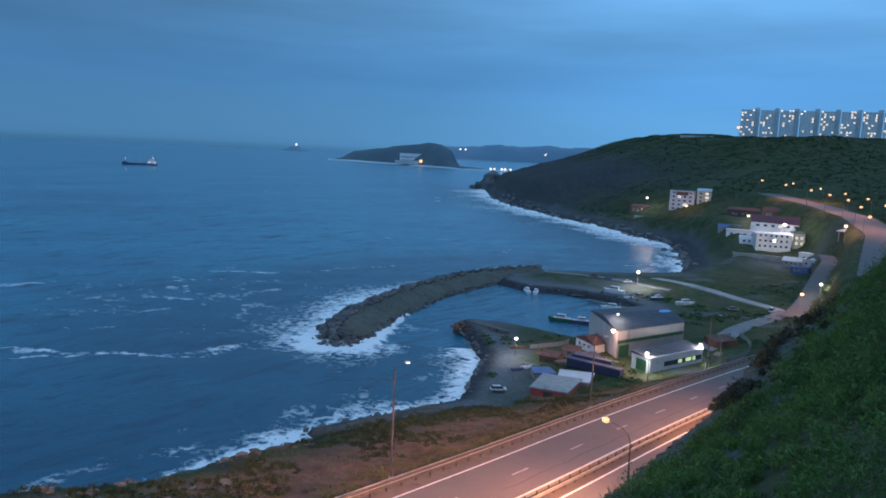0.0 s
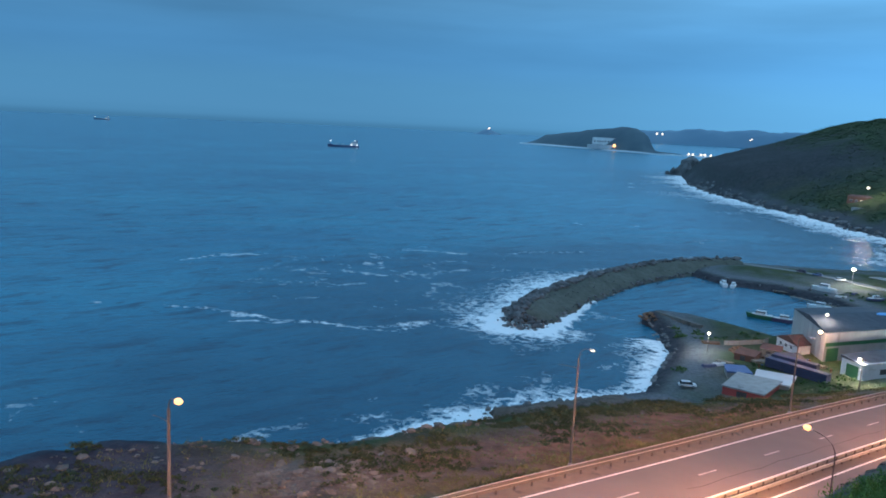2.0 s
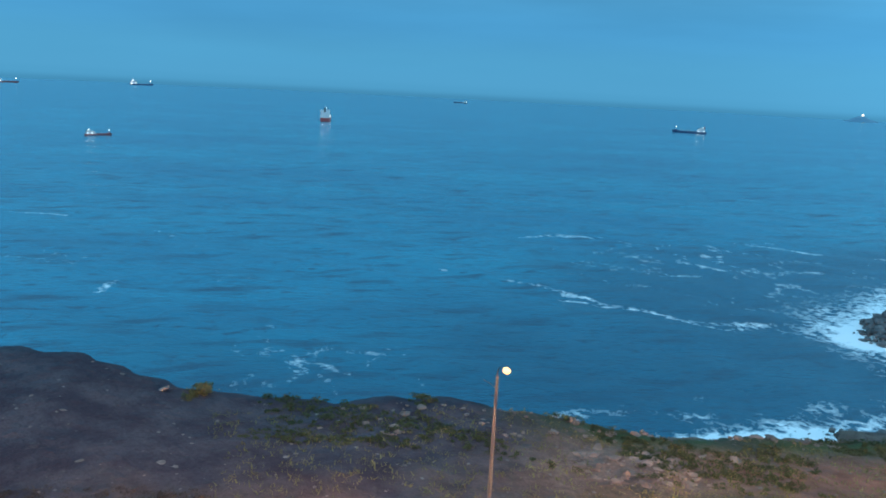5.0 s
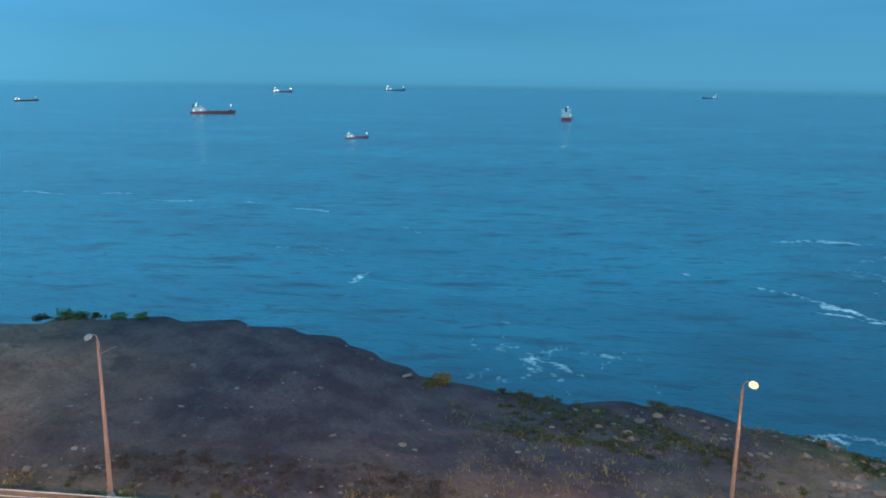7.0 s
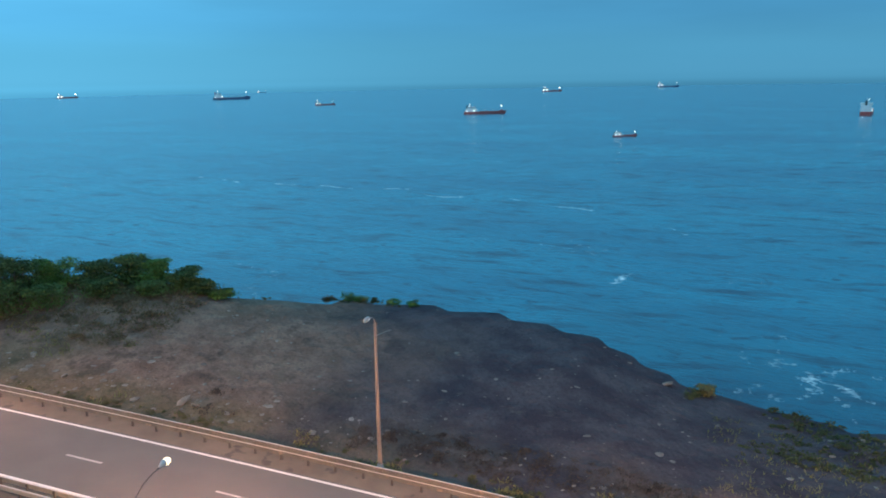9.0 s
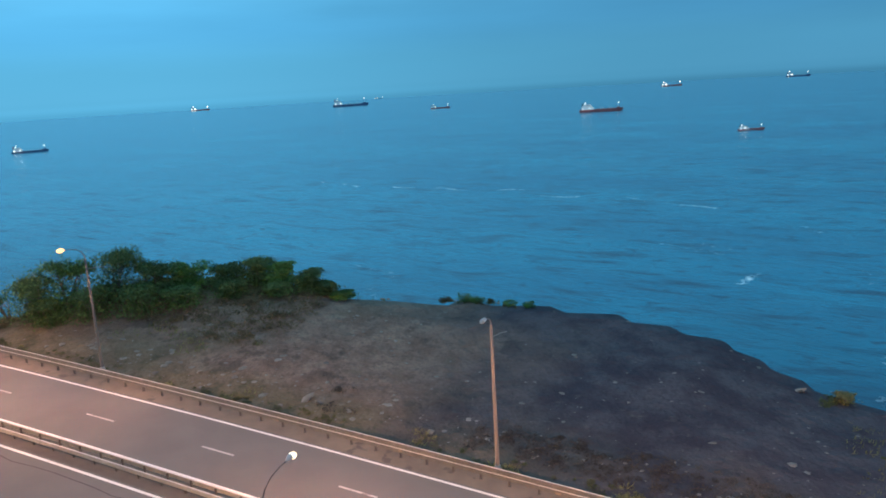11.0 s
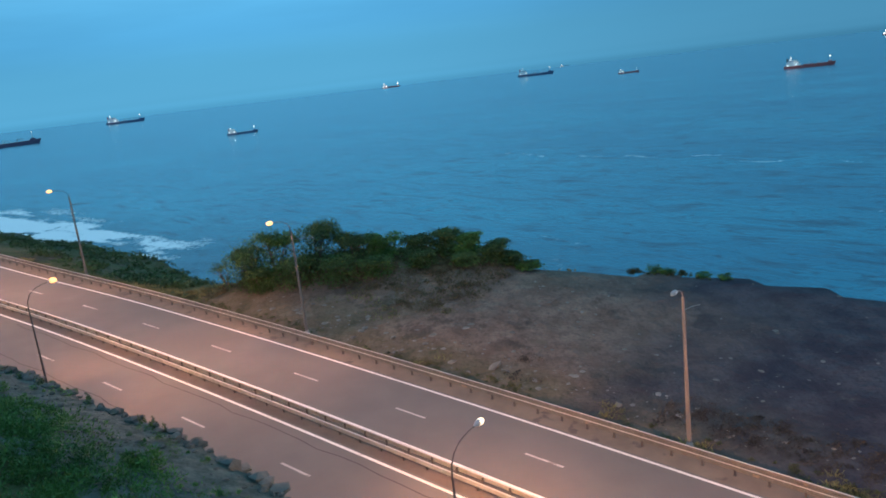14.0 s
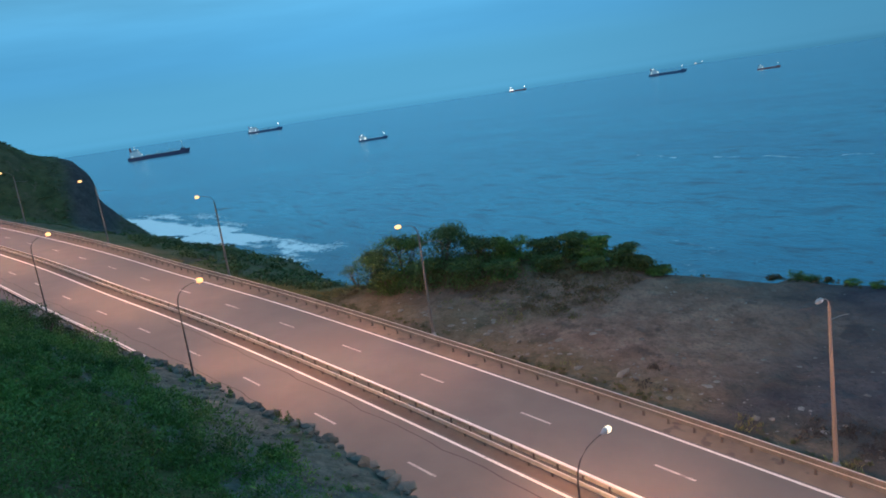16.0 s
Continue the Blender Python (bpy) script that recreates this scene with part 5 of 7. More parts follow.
def build_breakwater():
    k, nrm = along_line(BREAKWATER, 2.0)
    root = thing("breakwater", "curved rubble breakwater with a gravel top round the small harbour", "breakwater", kind="structure")
    prof = np.array([(11.5, -2.5), (9, 0.6), (6.5, 2.6), (3.6, 4.6), (1.5, 5.0), (-1.0, 4.5), (-4.5, 3.3), (-8.5, 1.5), (-10.5, 0.3), (-12, -2.5)])
    taper = np.minimum(1, 0.35 + np.arange(len(k)) / 6)
    co = k[:, None, :] + nrm[:, None, :] * (prof[None, :, :1] * taper[:, None, None])
    z = np.repeat(prof[None, :, 1], len(k), 0) * np.minimum(1, 0.6 + np.arange(len(k)) / 12)[:, None]
    z = z + 0.35 * fbm(co[..., 0] / 3, co[..., 1] / 3, 2, 5)
    pos = np.concatenate([co, z[..., None]], -1)
    cap = np.array([*(k[0] - (k[1] - k[0]) * 3), -2.5])
    f = grid_faces(len(k), len(prof)).tolist()
    verts = np.concatenate([pos.reshape(-1, 3), cap[None]])
    f += [[j, j + 1, len(verts) - 1] for j in range(len(prof) - 1)]
    mesh_np("core", verts, f, material("harbour_gravel", (0.062, 0.068, 0.050), (0.13, 0.13, 0.105), 0.5, 0.95, bump=0.8, bump_scale=1.2), root, smooth=True)
    rng = np.random.default_rng(3)
    at, sz = [], []
    for n, lo, hi, small, large in ((1500, 0.8, 11.0, 0.5, 2.1), (420, -11.8, -8.6, 0.35, 1.1), (260, -8.0, 1.0, 0.15, 0.5)):
        i = rng.integers(0, len(k), n)
        q = rng.uniform(lo, hi, n)
        xy = k[i] + nrm[i] * (q * taper[i])[:, None] + rng.normal(size=(n, 2)) * 0.6
        zz = np.interp(q, prof[::-1, 0], prof[::-1, 1]) * np.minimum(1, 0.6 + i / 12)
        at.append(np.c_[xy, zz + 0.1])
        sz.append(rng.uniform(small, large, n))
    a = rng.uniform(0, 6.28, 160)
    r = rng.uniform(1, 8.5, 160)
    at.append(np.c_[k[0, 0] + r * np.cos(a), k[0, 1] - 1 + r * np.sin(a), 3.2 - 0.42 * r])
    sz.append(rng.uniform(0.6, 1.5, 160))
    tagged(stones("armour_stones", np.concatenate(at), np.concatenate(sz) * 0.8, M_ROCK, 17, root), kind="stuff")


build_breakwater()

# boulders along the shores
rng = np.random.default_rng(23)
at = []
for i in range(len(COAST) - 7):
    a, b = COAST[i], COAST[i + 1]
    n = int(np.hypot(*(b - a)) / (0.8 if i < 12 else 2.2))
    t = rng.random(n)
    at.append(a + (b - a) * t[:, None] + rng.normal(size=(n, 2)) * (1.0 if i < 12 else 3.0))
at = np.concatenate(at)
z = np.maximum(land_height(at[:, 0], at[:, 1]), -0.2)
near = at[:, 1] < 450
tagged(stones("shore_rocks", np.c_[at, z], np.where(near, rng.uniform(0.3, 0.95, len(at)), rng.uniform(0.8, 3.2, len(at))), M_ROCK, 29), "dark wet rocks along the waterline", "rocks", kind="stuff")

# jagged rocks off the tip of the headland
tagged(stones("headland_rocks", np.array([(-24, 1236, 3), (-34, 1240, 2), (-16, 1232, 6), (-42, 1246, 0), (-12, 1216, 6), (-8, 1250, 12)], float), np.array([9.0, 7.0, 13.0, 4.0, 9.0, 14.0]), M_ROCK, 31, flat=1.25), "jagged dark rocks at the tip of the headland", "rocks", kind="stuff")

# woods and scrub on the far slopes
M_WOODS = material("far_scrub", (0.046, 0.078, 0.033), (0.080, 0.115, 0.052), 0.012, 0.85, bump=0.0, per_piece=0.12, spec=0.2)
n = 60000
x, y = rng.uniform(40, 520, n), rng.uniform(250, 1250, n)
d = inside_coast(x, y)
rd, _ = from_line(x, y, FAR_ROAD[:, :2])
z = land_height(x, y)
ok = (d > np.where(y > 470, 4, 28)) & (rd > 16) & (np.degrees(np.arctan2(x, y)) < 30) & (fbm(x / 60, y / 60, 3, 33) > -0.3) & (z > 7) & ((y < 740 + 80 * rng.random(n)) | (d > 95 + 90 * rng.random(n))) & ~((x > 138) & (x < 235) & (y > 425) & (y < 605) & (z < 33))
g = np.stack([x, y, z], -1)[ok]
c, sz = clumps(rng, g, rng.uniform(1.2, 2.6, len(g)), 8, 0.6, 0.10)
tagged(fast_quads("far_woods", leaf_quads(rng, c, sz, 3.2, 0.8), M_WOODS), "dark scrub woods over the far hillside", "woods", kind="stuff")

# ---- lanes on the land ----
def lane(points, width, mat, label):
    k, nrm = along_line(np.array(points, float), 2.0)
    rows = []
    for q in (-0.5, -0.25, 0.0, 0.25, 0.5):
        xy = k + nrm * q * width
        rows.append(np.c_[xy, land_height(xy[:, 0], xy[:, 1])])
    rows = np.array(rows)
    top = rows[..., 2].max(0)
    top = np.convolve(np.r_[np.repeat(top[:1], 4), top, np.repeat(top[-1:], 4)], np.ones(9) / 9, "valid") + 0.25
    rows[..., 2] = top + np.array([-0.1, 0, 0.04, 0, -0.1])[:, None]
    low = rows[[0, -1]].copy()
    low[..., 2] -= 1.6
    full = np.concatenate([low[:1], rows, low[1:]])
    return tagged(mesh_np("lane", full.reshape(-1, 3), grid_faces(len(full), len(k))[:, ::-1], mat, smooth=False), label, "road", kind="structure")


M_LANE = material("lane_concrete", (0.17, 0.168, 0.165), (0.26, 0.255, 0.25), 0.4, 0.9, bump=0.3, spots=((0.16, 0.155, 0.145), 0.2, 0.6))
lane([(80, 390), (84, 384), (98, 357), (115, 318), (117, 308)], 6.0, M_CONCRETE, "pale concrete lane across the harbour grass")
lane([(66, 243), (73, 251), (90, 279), (112, 303), (120, 314)], 6.5, M_LANE, "worn concrete ramp down to the boat sheds")
lane([(112, 297), (124, 315), (137, 336), (152, 360), (163, 384), (170, 410), (174, 432)], 7.0, M_ASPHALT, "narrow asphalt lane climbing to the houses")
lane([(24, 399), (47, 387), (62, 374), (74, 362), (84, 352)], 4.0, M_LANE, "dirt track along the root of the breakwater")
far_road_line = [tuple(v[:2]) for v in FAR_ROAD[1:]]
lane(far_road_line, 17.0, M_ASPHALT, "lit asphalt highway curving round the far hillside")


# ---- buildings ----
def wall_frame(corners, k):
    """Origin, direction, outward normal and length of wall k of a plan whose corners run front-left, front-right, back-right, back-left."""
    a, b = Vector(corners[k]), Vector(corners[(k + 1) % 4])
    d = (b - a).normalized()
    return a, d, Vector((d.y, -d.x)), (b - a).length


def slab_on(bm, corners, k, base, u0, u1, z0, z1, proud, sink=0.05):
    a, d, o, n = wall_frame(corners, k)
    pts = []
    for z in (z0, z1):
        for u, w in ((u0, -sink), (u1, -sink), (u1, proud), (u0, proud)):
            q = a + d * u * n + o * w
            pts.append(bm.verts.new((q.x, q.y, base + z)))
    for f in ((3, 2, 1, 0), (4, 5, 6, 7), (0, 1, 5, 4), (1, 2, 6, 5), (2, 3, 7, 6), (3, 0, 4, 7)):
        bm.faces.new([pts[i] for i in f])


def prism(corners, z0, z1, grow=0.0):
    c = Vector((sum(q[0] for q in corners) / 4, sum(q[1] for q in corners) / 4))
    bm = bmesh.new()
    ring = []
    for z in (z0, z1):
        ring.append([bm.verts.new((*(Vector(q) + (Vector(q) - c).normalized() * grow), z)) for q in corners])
    bm.faces.new(ring[0][::-1])
    bm.faces.new(ring[1])
    for i in range(4):
        j = (i + 1) % 4
        bm.faces.new((ring[0][i], ring[0][j], ring[1][j], ring[1][i]))
    return bm


def building(name, label, category, corners, base, height, wall, roof_mat, roof="flat", rise=1.2, eave=0.5, group=""):
    root = thing(name, label, category, group=group)
    part("body", prism(corners, base - 1.5, base + height), wall, root)
    if roof == "flat":
        part("roof", prism(corners, base + height, base + height + 0.35, eave), roof_mat, root)
    else:
        c = [Vector(q) for q in corners]
        mid = sum(c, Vector((0, 0))) / 4
        c = [q + (q - mid).normalized() * eave for q in c]
        h0, h1 = base + height - 0.05, base + height + rise
        bm = bmesh.new()
        if roof == "gable":
            l, r = (c[0] + c[3]) / 2, (c[1] + c[2]) / 2
            v = [bm.verts.new((*q, h0)) for q in c] + [bm.verts.new((*l, h1)), bm.verts.new((*r, h1))]
            for f in ((0, 1, 5, 4), (2, 3, 4, 5), (1, 2, 5), (3, 0, 4), (3, 2, 1, 0)):
                bm.faces.new([v[i] for i in f])
        else:
            v = [bm.verts.new((*q, h0)) for q in c] + [bm.verts.new((*c[2], h1)), bm.verts.new((*c[3], h1))]
            for f in ((0, 1, 4, 5), (1, 2, 4), (3, 0, 5), (2, 3, 5, 4), (3, 2, 1, 0)):
                bm.faces.new([v[i] for i in f])
        part("roof", bm, roof_mat, root)
    root["base"] = base
    return root, corners, base


def add_window(b, k, u0, u1, z0, z1, lit=None, frame_mat=None):
    root, corners, base = b
    bm = bmesh.new()
    du, dz = (u1 - u0) * 0.09, (z1 - z0) * 0.09
    for w in ((u0, u1, z0, z0 + dz), (u0, u1, z1 - dz, z1), (u0, u0 + du, z0 + dz, z1 - dz), (u1 - du, u1, z0 + dz, z1 - dz)):
        slab_on(bm, corners, k, base, *w, 0.10)
    win = part("window", bm, frame_mat or M_WHITE, root)
    bm = bmesh.new()
    slab_on(bm, corners, k, base, u0 + du, u1 - du, z0 + dz, z1 - dz, 0.03)
    part("pane", bm, lit or M_GLASS, win, "lit window pane" if lit else "")
    return win


def add_panel(b, name, mat, k, u0, u1, z0, z1, proud=0.08, label=""):
    root, corners, base = b
    bm = bmesh.new()
    slab_on(bm, corners, k, base, u0, u1, z0, z1, proud)
    return part(name, bm, mat, root, label)


def window_rows(b, k, floors, across, first, storey, size, lit_every=0, u_range=(0.05, 0.95), lit_mat=None):
    n = 0
    for f in range(floors):
        for a in range(across):
            u = u_range[0] + (u_range[1] - u_range[0]) * (a + 0.5) / across
            half = size[0] / 2
            n += 1
            add_window(b, k, u - half, u + half, first + f * storey, first + f * storey + size[1], (lit_mat or M_WINDOW_LIT) if lit_every and n % lit_every == 0 else None)


WH = [(38.1, 228.2), (62.1, 247.7), (57.5, 273.0), (33.2, 257.5)]
wh = building("warehouse", "large pale sheet-clad warehouse with a dark pitched roof", "warehouse", WH, 4.2, 8.6, M_GREYWALL, M_ROOF_DARK, "gable", 1.6, 0.4)
add_panel(wh, "green_band", M_GREEN, 0, 0.01, 0.99, 4.6, 5.6, 0.06, "dull green cladding band")
add_panel(wh, "upper_cladding", M_CREAM_GREY, 0, 0.0, 1.0, 5.7, 8.3, 0.05)
add_panel(wh, "gate", M_GREEN, 0, 0.03, 0.17, 0.0, 4.0, 0.05, "dark green gate")
for k in range(8):
    add_panel(wh, "cladding_panel", M_CREAM_GREY, 3, k / 8 + 0.004, (k + 1) / 8 - 0.004, 0.0, 8.5, 0.06)
bm = bmesh.new()
bmesh.ops.create_uvsphere(bm, u_segments=16, v_segments=6, radius=1.0)
bmesh.ops.scale(bm, vec=(2.6, 1.5, 0.35), verts=bm.verts)
bmesh.ops.transform(bm, matrix=Matrix.Translation((57.5, 256.0, 14.2)) @ Matrix.Rotation(0.7, 4, "Z"), verts=bm.verts)
tagged(part("tarpaulin", bm, material("blue_tarpaulin", (0.08, 0.30, 0.62), (0.12, 0.40, 0.75), 1.0, 0.5, bump=0.4)), "bright blue tarpaulin heap on the warehouse roof", "tarpaulin")

LOW = [(44.6, 210.8), (62.8, 226.4), (58.5, 232.5), (40.6, 216.5)]
low = building("boat_workshop", "low white workshop with a dark roof and a green gate", "workshop", LOW, 5.3, 4.4, M_WHITE, M_ROOF_DARK, "shed", 0.7, 0.5)
add_panel(low, "gate", M_GREEN, 3, 0.25, 0.80, 0.0, 3.3, 0.07, "bright green sheet gate")
# recess shade put on as a dark panel; the wall itself stays flat
add_panel(low, "shadow_bay", M_DARKMETAL, 0, 0.26, 0.98, 1.2, 2.6, 0.012, "dark panel standing in for the shaded window recess")
for u0, u1 in ((0.52, 0.60), (0.66, 0.78), (0.80, 0.86)):
    add_window(low, 0, u0, u1, 1.4, 2.5, M_WINDOW_LIT_GREEN)

HUT = [(32.2, 233.4), (36.0, 237.0), (31.6, 246.0), (27.6, 243.0)]
hut = building("brick_hut", "white-walled hut with a rusty red roof beside the warehouse", "hut", HUT, 3.8, 2.9, M_WHITE, M_ROOF_RED, "gable", 1.9, 0.5)
for u in (0.15, 0.40, 0.65):
    add_window(hut, 3, u, u + 0.12, 1.1, 2.1)

for corners, base, h, wall, roof, label in (
    ([(11.0, 190.5), (20.0, 187.5), (25.0, 200.0), (15.0, 203.0)], 3.2, 2.2, M_REDHULL, M_CONCRETE, "low boat shed with a worn grey sheet roof and red walls"),
    ([(18.5, 199.5), (26.5, 198.0), (29.0, 207.0), (20.0, 208.5)], 3.2, 2.0, M_GREYWALL, M_PANEL, "low grey shed with a pale flat roof"),
    ([(12.5, 204.0), (18.5, 205.0), (17.0, 211.0), (12.0, 210.0)], 3.2, 1.8, M_GREYWALL, M_BLUE, "small shed with a blue roof near the beach"),
):
    b = building("boat_shed", label, "shed", corners, base, h, wall, roof, "flat", eave=0.3, group="sheds by the beach")
    add_panel(b, "door", M_DARKMETAL, 0, 0.35, 0.6, 0, 1.8, 0.05)


def container(x, y, z, turn, mat, label):
    root = thing("shipping_container", label, "container", pose(x, y, z, 0, 0, turn), "containers by the sheds")
    part("body", boxes((-6.0, -1.2, 0.1, 6.0, 1.2, 2.55), bevel=0.05), mat, root)
    for sy in (-1.23, 1.2):
        bm = bmesh.new()
        for k in range(24):
            box(bm, -5.9 + k * 0.5, sy, 0.2, -5.65 + k * 0.5, sy + 0.03, 2.45)
        part("corrugated_side", bm, mat, root)
    part("door", boxes((6.0, -1.15, 0.2, 6.05, -0.02, 2.5)), mat, root)
    part("door", boxes((6.0, 0.02, 0.2, 6.05, 1.15, 2.5)), mat, root)
    return root


for x, y, turn, mat in ((28.0, 214.5, -35, M_NAVY), (31.5, 210.5, -35, M_NAVY), (30.0, 219.0, -30, M_NAVY)):
    z = float(land_height(np.array([x]), np.array([y]))[0])
    container(x, y, z, turn, mat, "dark blue corrugated shipping container beside the sheds")


def heap(name, x, y, r, h, mat, label, category, seed):
    rng = np.random.default_rng(seed)
    z = float(land_height(np.array([x]), np.array([y]))[0])
    a, q = rng.uniform(0, 6.28, 60), np.sqrt(rng.random(60))
    at = np.c_[x + r * q * np.cos(a), y + r * q * np.sin(a), z + h * (1 - q) * 0.9]
    return tagged(stones(name, at, rng.uniform(0.25, 0.7, 60), mat, seed, flat=0.8), label, category, kind="stuff")


M_RUST = material("rusty_scrap", (0.13, 0.065, 0.04), (0.24, 0.13, 0.075), 1.2, 0.9, bump=0.5, per_piece=0.4)
heap("scrap_heap", 20, 226, 4.5, 2.0, M_RUST, "heap of rusty orange scrap on the yard", "heap", 41)
heap("scrap_heap", 17, 232, 3.0, 1.5, M_RUST, "heap of rusty orange scrap on the yard", "heap", 42)
heap("earth_heap", 26, 228, 3.0, 1.4, M_SLOPESTONE, "grey earth heap beside the scrap", "heap", 43)
heap("mole_rocks", -10.5, 264, 3.6, 2.6, M_RUST, "brown boulders at the head of the small mole", "rocks", 44)
M_OLDWALL = material("stained_quay_concrete", (0.10, 0.095, 0.085), (0.175, 0.165, 0.148), 0.8, 0.95, bump=0.5, spots=((0.06, 0.06, 0.052), 0.5, 0.58))
MOLE = [(-8.6, 266.6), (5.7, 253.8), (6.7, 255.0), (-7.6, 267.8)]
mole = building("mole_wall", "low concrete quay wall along the small mole", "quay wall", MOLE, 2.2, 2.0, M_OLDWALL, M_OLDWALL, "flat", eave=0.05)
for k in range(8):
    add_panel(mole, "buttress", M_OLDWALL, 0, k / 8 + 0.02, k / 8 + 0.05, -0.6, 1.95, 0.3)


# ---- boats ----
def hull_mesh(length, beam, top, flare=0.82, bow=0.30, keel=-0.6, sheer=0.12, stern=0.85, steps=12):
    bm = bmesh.new()
    rings = []
    for k in range(steps + 1):
        u = k / steps
        w = beam / 2 * (stern + (1 - stern) * min(1, u / 0.15)) * (1 if u < 1 - bow else max(0.02, 1 - ((u - 1 + bow) / bow) ** 2.0))
        x = (u - 0.5) * length
        z = top * (1 + sheer * max(0, (u - 0.55) / 0.45) ** 2 * 2)
        rake = 0.04 * length * max(0, (u - 0.8) / 0.2)
        rings.append([bm.verts.new(c) for c in ((x - rake, w * flare * 0.9, keel), (x - rake * 0.4, w * flare, 0), (x + rake * 0.5, w, z), (x + rake * 0.5, -w, z), (x - rake * 0.4, -w * flare, 0), (x - rake, -w * flare * 0.9, keel))])
    for a, b in zip(rings, rings[1:]):
        for i in range(5):
            bm.faces.new((a[i], a[i + 1], b[i + 1], b[i]))
        bm.faces.new((a[5], a[0], b[0], b[5]))
    bm.faces.new(rings[0])
    bm.faces.new(rings[-1][::-1])
    bmesh.ops.recalc_face_normals(bm, faces=bm.faces)
    return bm


def motor_boat(x, y, z, turn, length, hull, label):
    root = thing("motor_boat", label, "boat", pose(x, y, z, 0, 0, turn), "boats in the small harbour")
    L, B = length, length * 0.33
    part("hull", hull_mesh(L, B, L * 0.13, keel=-0.25), hull, root)
    part("deck", boxes((-0.44 * L, -0.36 * B, L * 0.125, 0.30 * L, 0.36 * B, L * 0.15), bevel=0.03), M_WHITE, root)
    bm = boxes((-0.20 * L, -0.30 * B, L * 0.15, 0.16 * L, 0.30 * B, L * 0.29), bevel=0.08)
    cabin = part("cabin", bm, M_WHITE, root)
    part("windshield", boxes((-0.19 * L, -0.305 * B, L * 0.215, 0.165 * L, 0.305 * B, L * 0.265)), M_GLASS, cabin)
    bm = bmesh.new()
    tube(bm, [(-0.05 * L, 0, L * 0.28), (-0.08 * L, 0, L * 0.45)], [0.05, 0.03], 6)
    part("mast", bm, M_GREYMETAL, root)
    bm = bmesh.new()
    for sy in (-1, 1):
        tube(bm, [(0.05 * L, sy * 0.33 * B, L * 0.20), (0.3 * L, sy * 0.28 * B, L * 0.22), (0.45 * L, 0, L * 0.24)], 0.025, 5)
    part("bow_rail", bm, M_GREYMETAL, root)
    return root


WB = "white cabin motor boat moored at the harbour jetty"
for x, y, z, turn, L, mat, label in ((27, 295, 0.1, 165, 9.5, M_GREEN, "open boat with a green hull moored in the basin"), (35.0, 293, 0.1, -10, 8.5, M_DARKHULL, "dark workboat moored at the quay"),
                                     (50.5, 323.5, 0.3, 165, 9, M_WHITE, WB), (57, 318.5, 0.3, 190, 7.5, M_WHITE, WB), (55, 348, 2.5, 150, 10, M_WHITE, "white cabin cruiser hauled out on the shore"),
                                     (81.5, 326, 4.0, 10, 8, M_WHITE, "white cabin boat standing on the harbour grass"), (72, 335.5, 3.6, 20, 7, M_BLUEHULL, "blue and white boat standing on the harbour grass"),
                                     (16, 352, 0.2, 100, 8, M_WHITE, "white fishing boat moored behind the breakwater"), (20, 351, 0.2, 80, 7, M_WHITE, "white fishing boat moored behind the breakwater")):
    ground_z = float(land_height(np.array([x]), np.array([y]))[0])
    motor_boat(x, y, max(0.15, ground_z + 0.1), turn, L, mat, label)


def jetty(x, y, turn, length, width):
    root = thing("jetty", "narrow weathered wooden jetty in the boat basin", "jetty", pose(x, y, 0, 0, 0, turn), "jetties in the basin")
    n = int(length / 0.6)
    me = bpy.data.meshes.new("plank")
    bm = boxes((-0.27, -width / 2, 0.95, 0.27, width / 2, 1.03))
    bm.to_mesh(me)
    bm.free()
    me.materials.append(M_WOOD)
    for k in range(n):
        ob = new("plank", me)
        ob.parent = root
        ob.location = (k * 0.6, 0, 0.01 * math.sin(k * 2.3))
    for k in range(0, n, 6):
        for sy in (-1, 1):
            bm = bmesh.new()
            tube(bm, [(k * 0.6, sy * width * 0.45, -2.0), (k * 0.6, sy * width * 0.45, 1.3)], 0.12, 6)
            part("pile", bm, M_WOOD, root)
    return root


jetty(58.5, 324.5, 138, 23, 1.8)
jetty(57, 312, 165, 12, 1.6)
jetty(47, 346, 172, 12, 1.6)


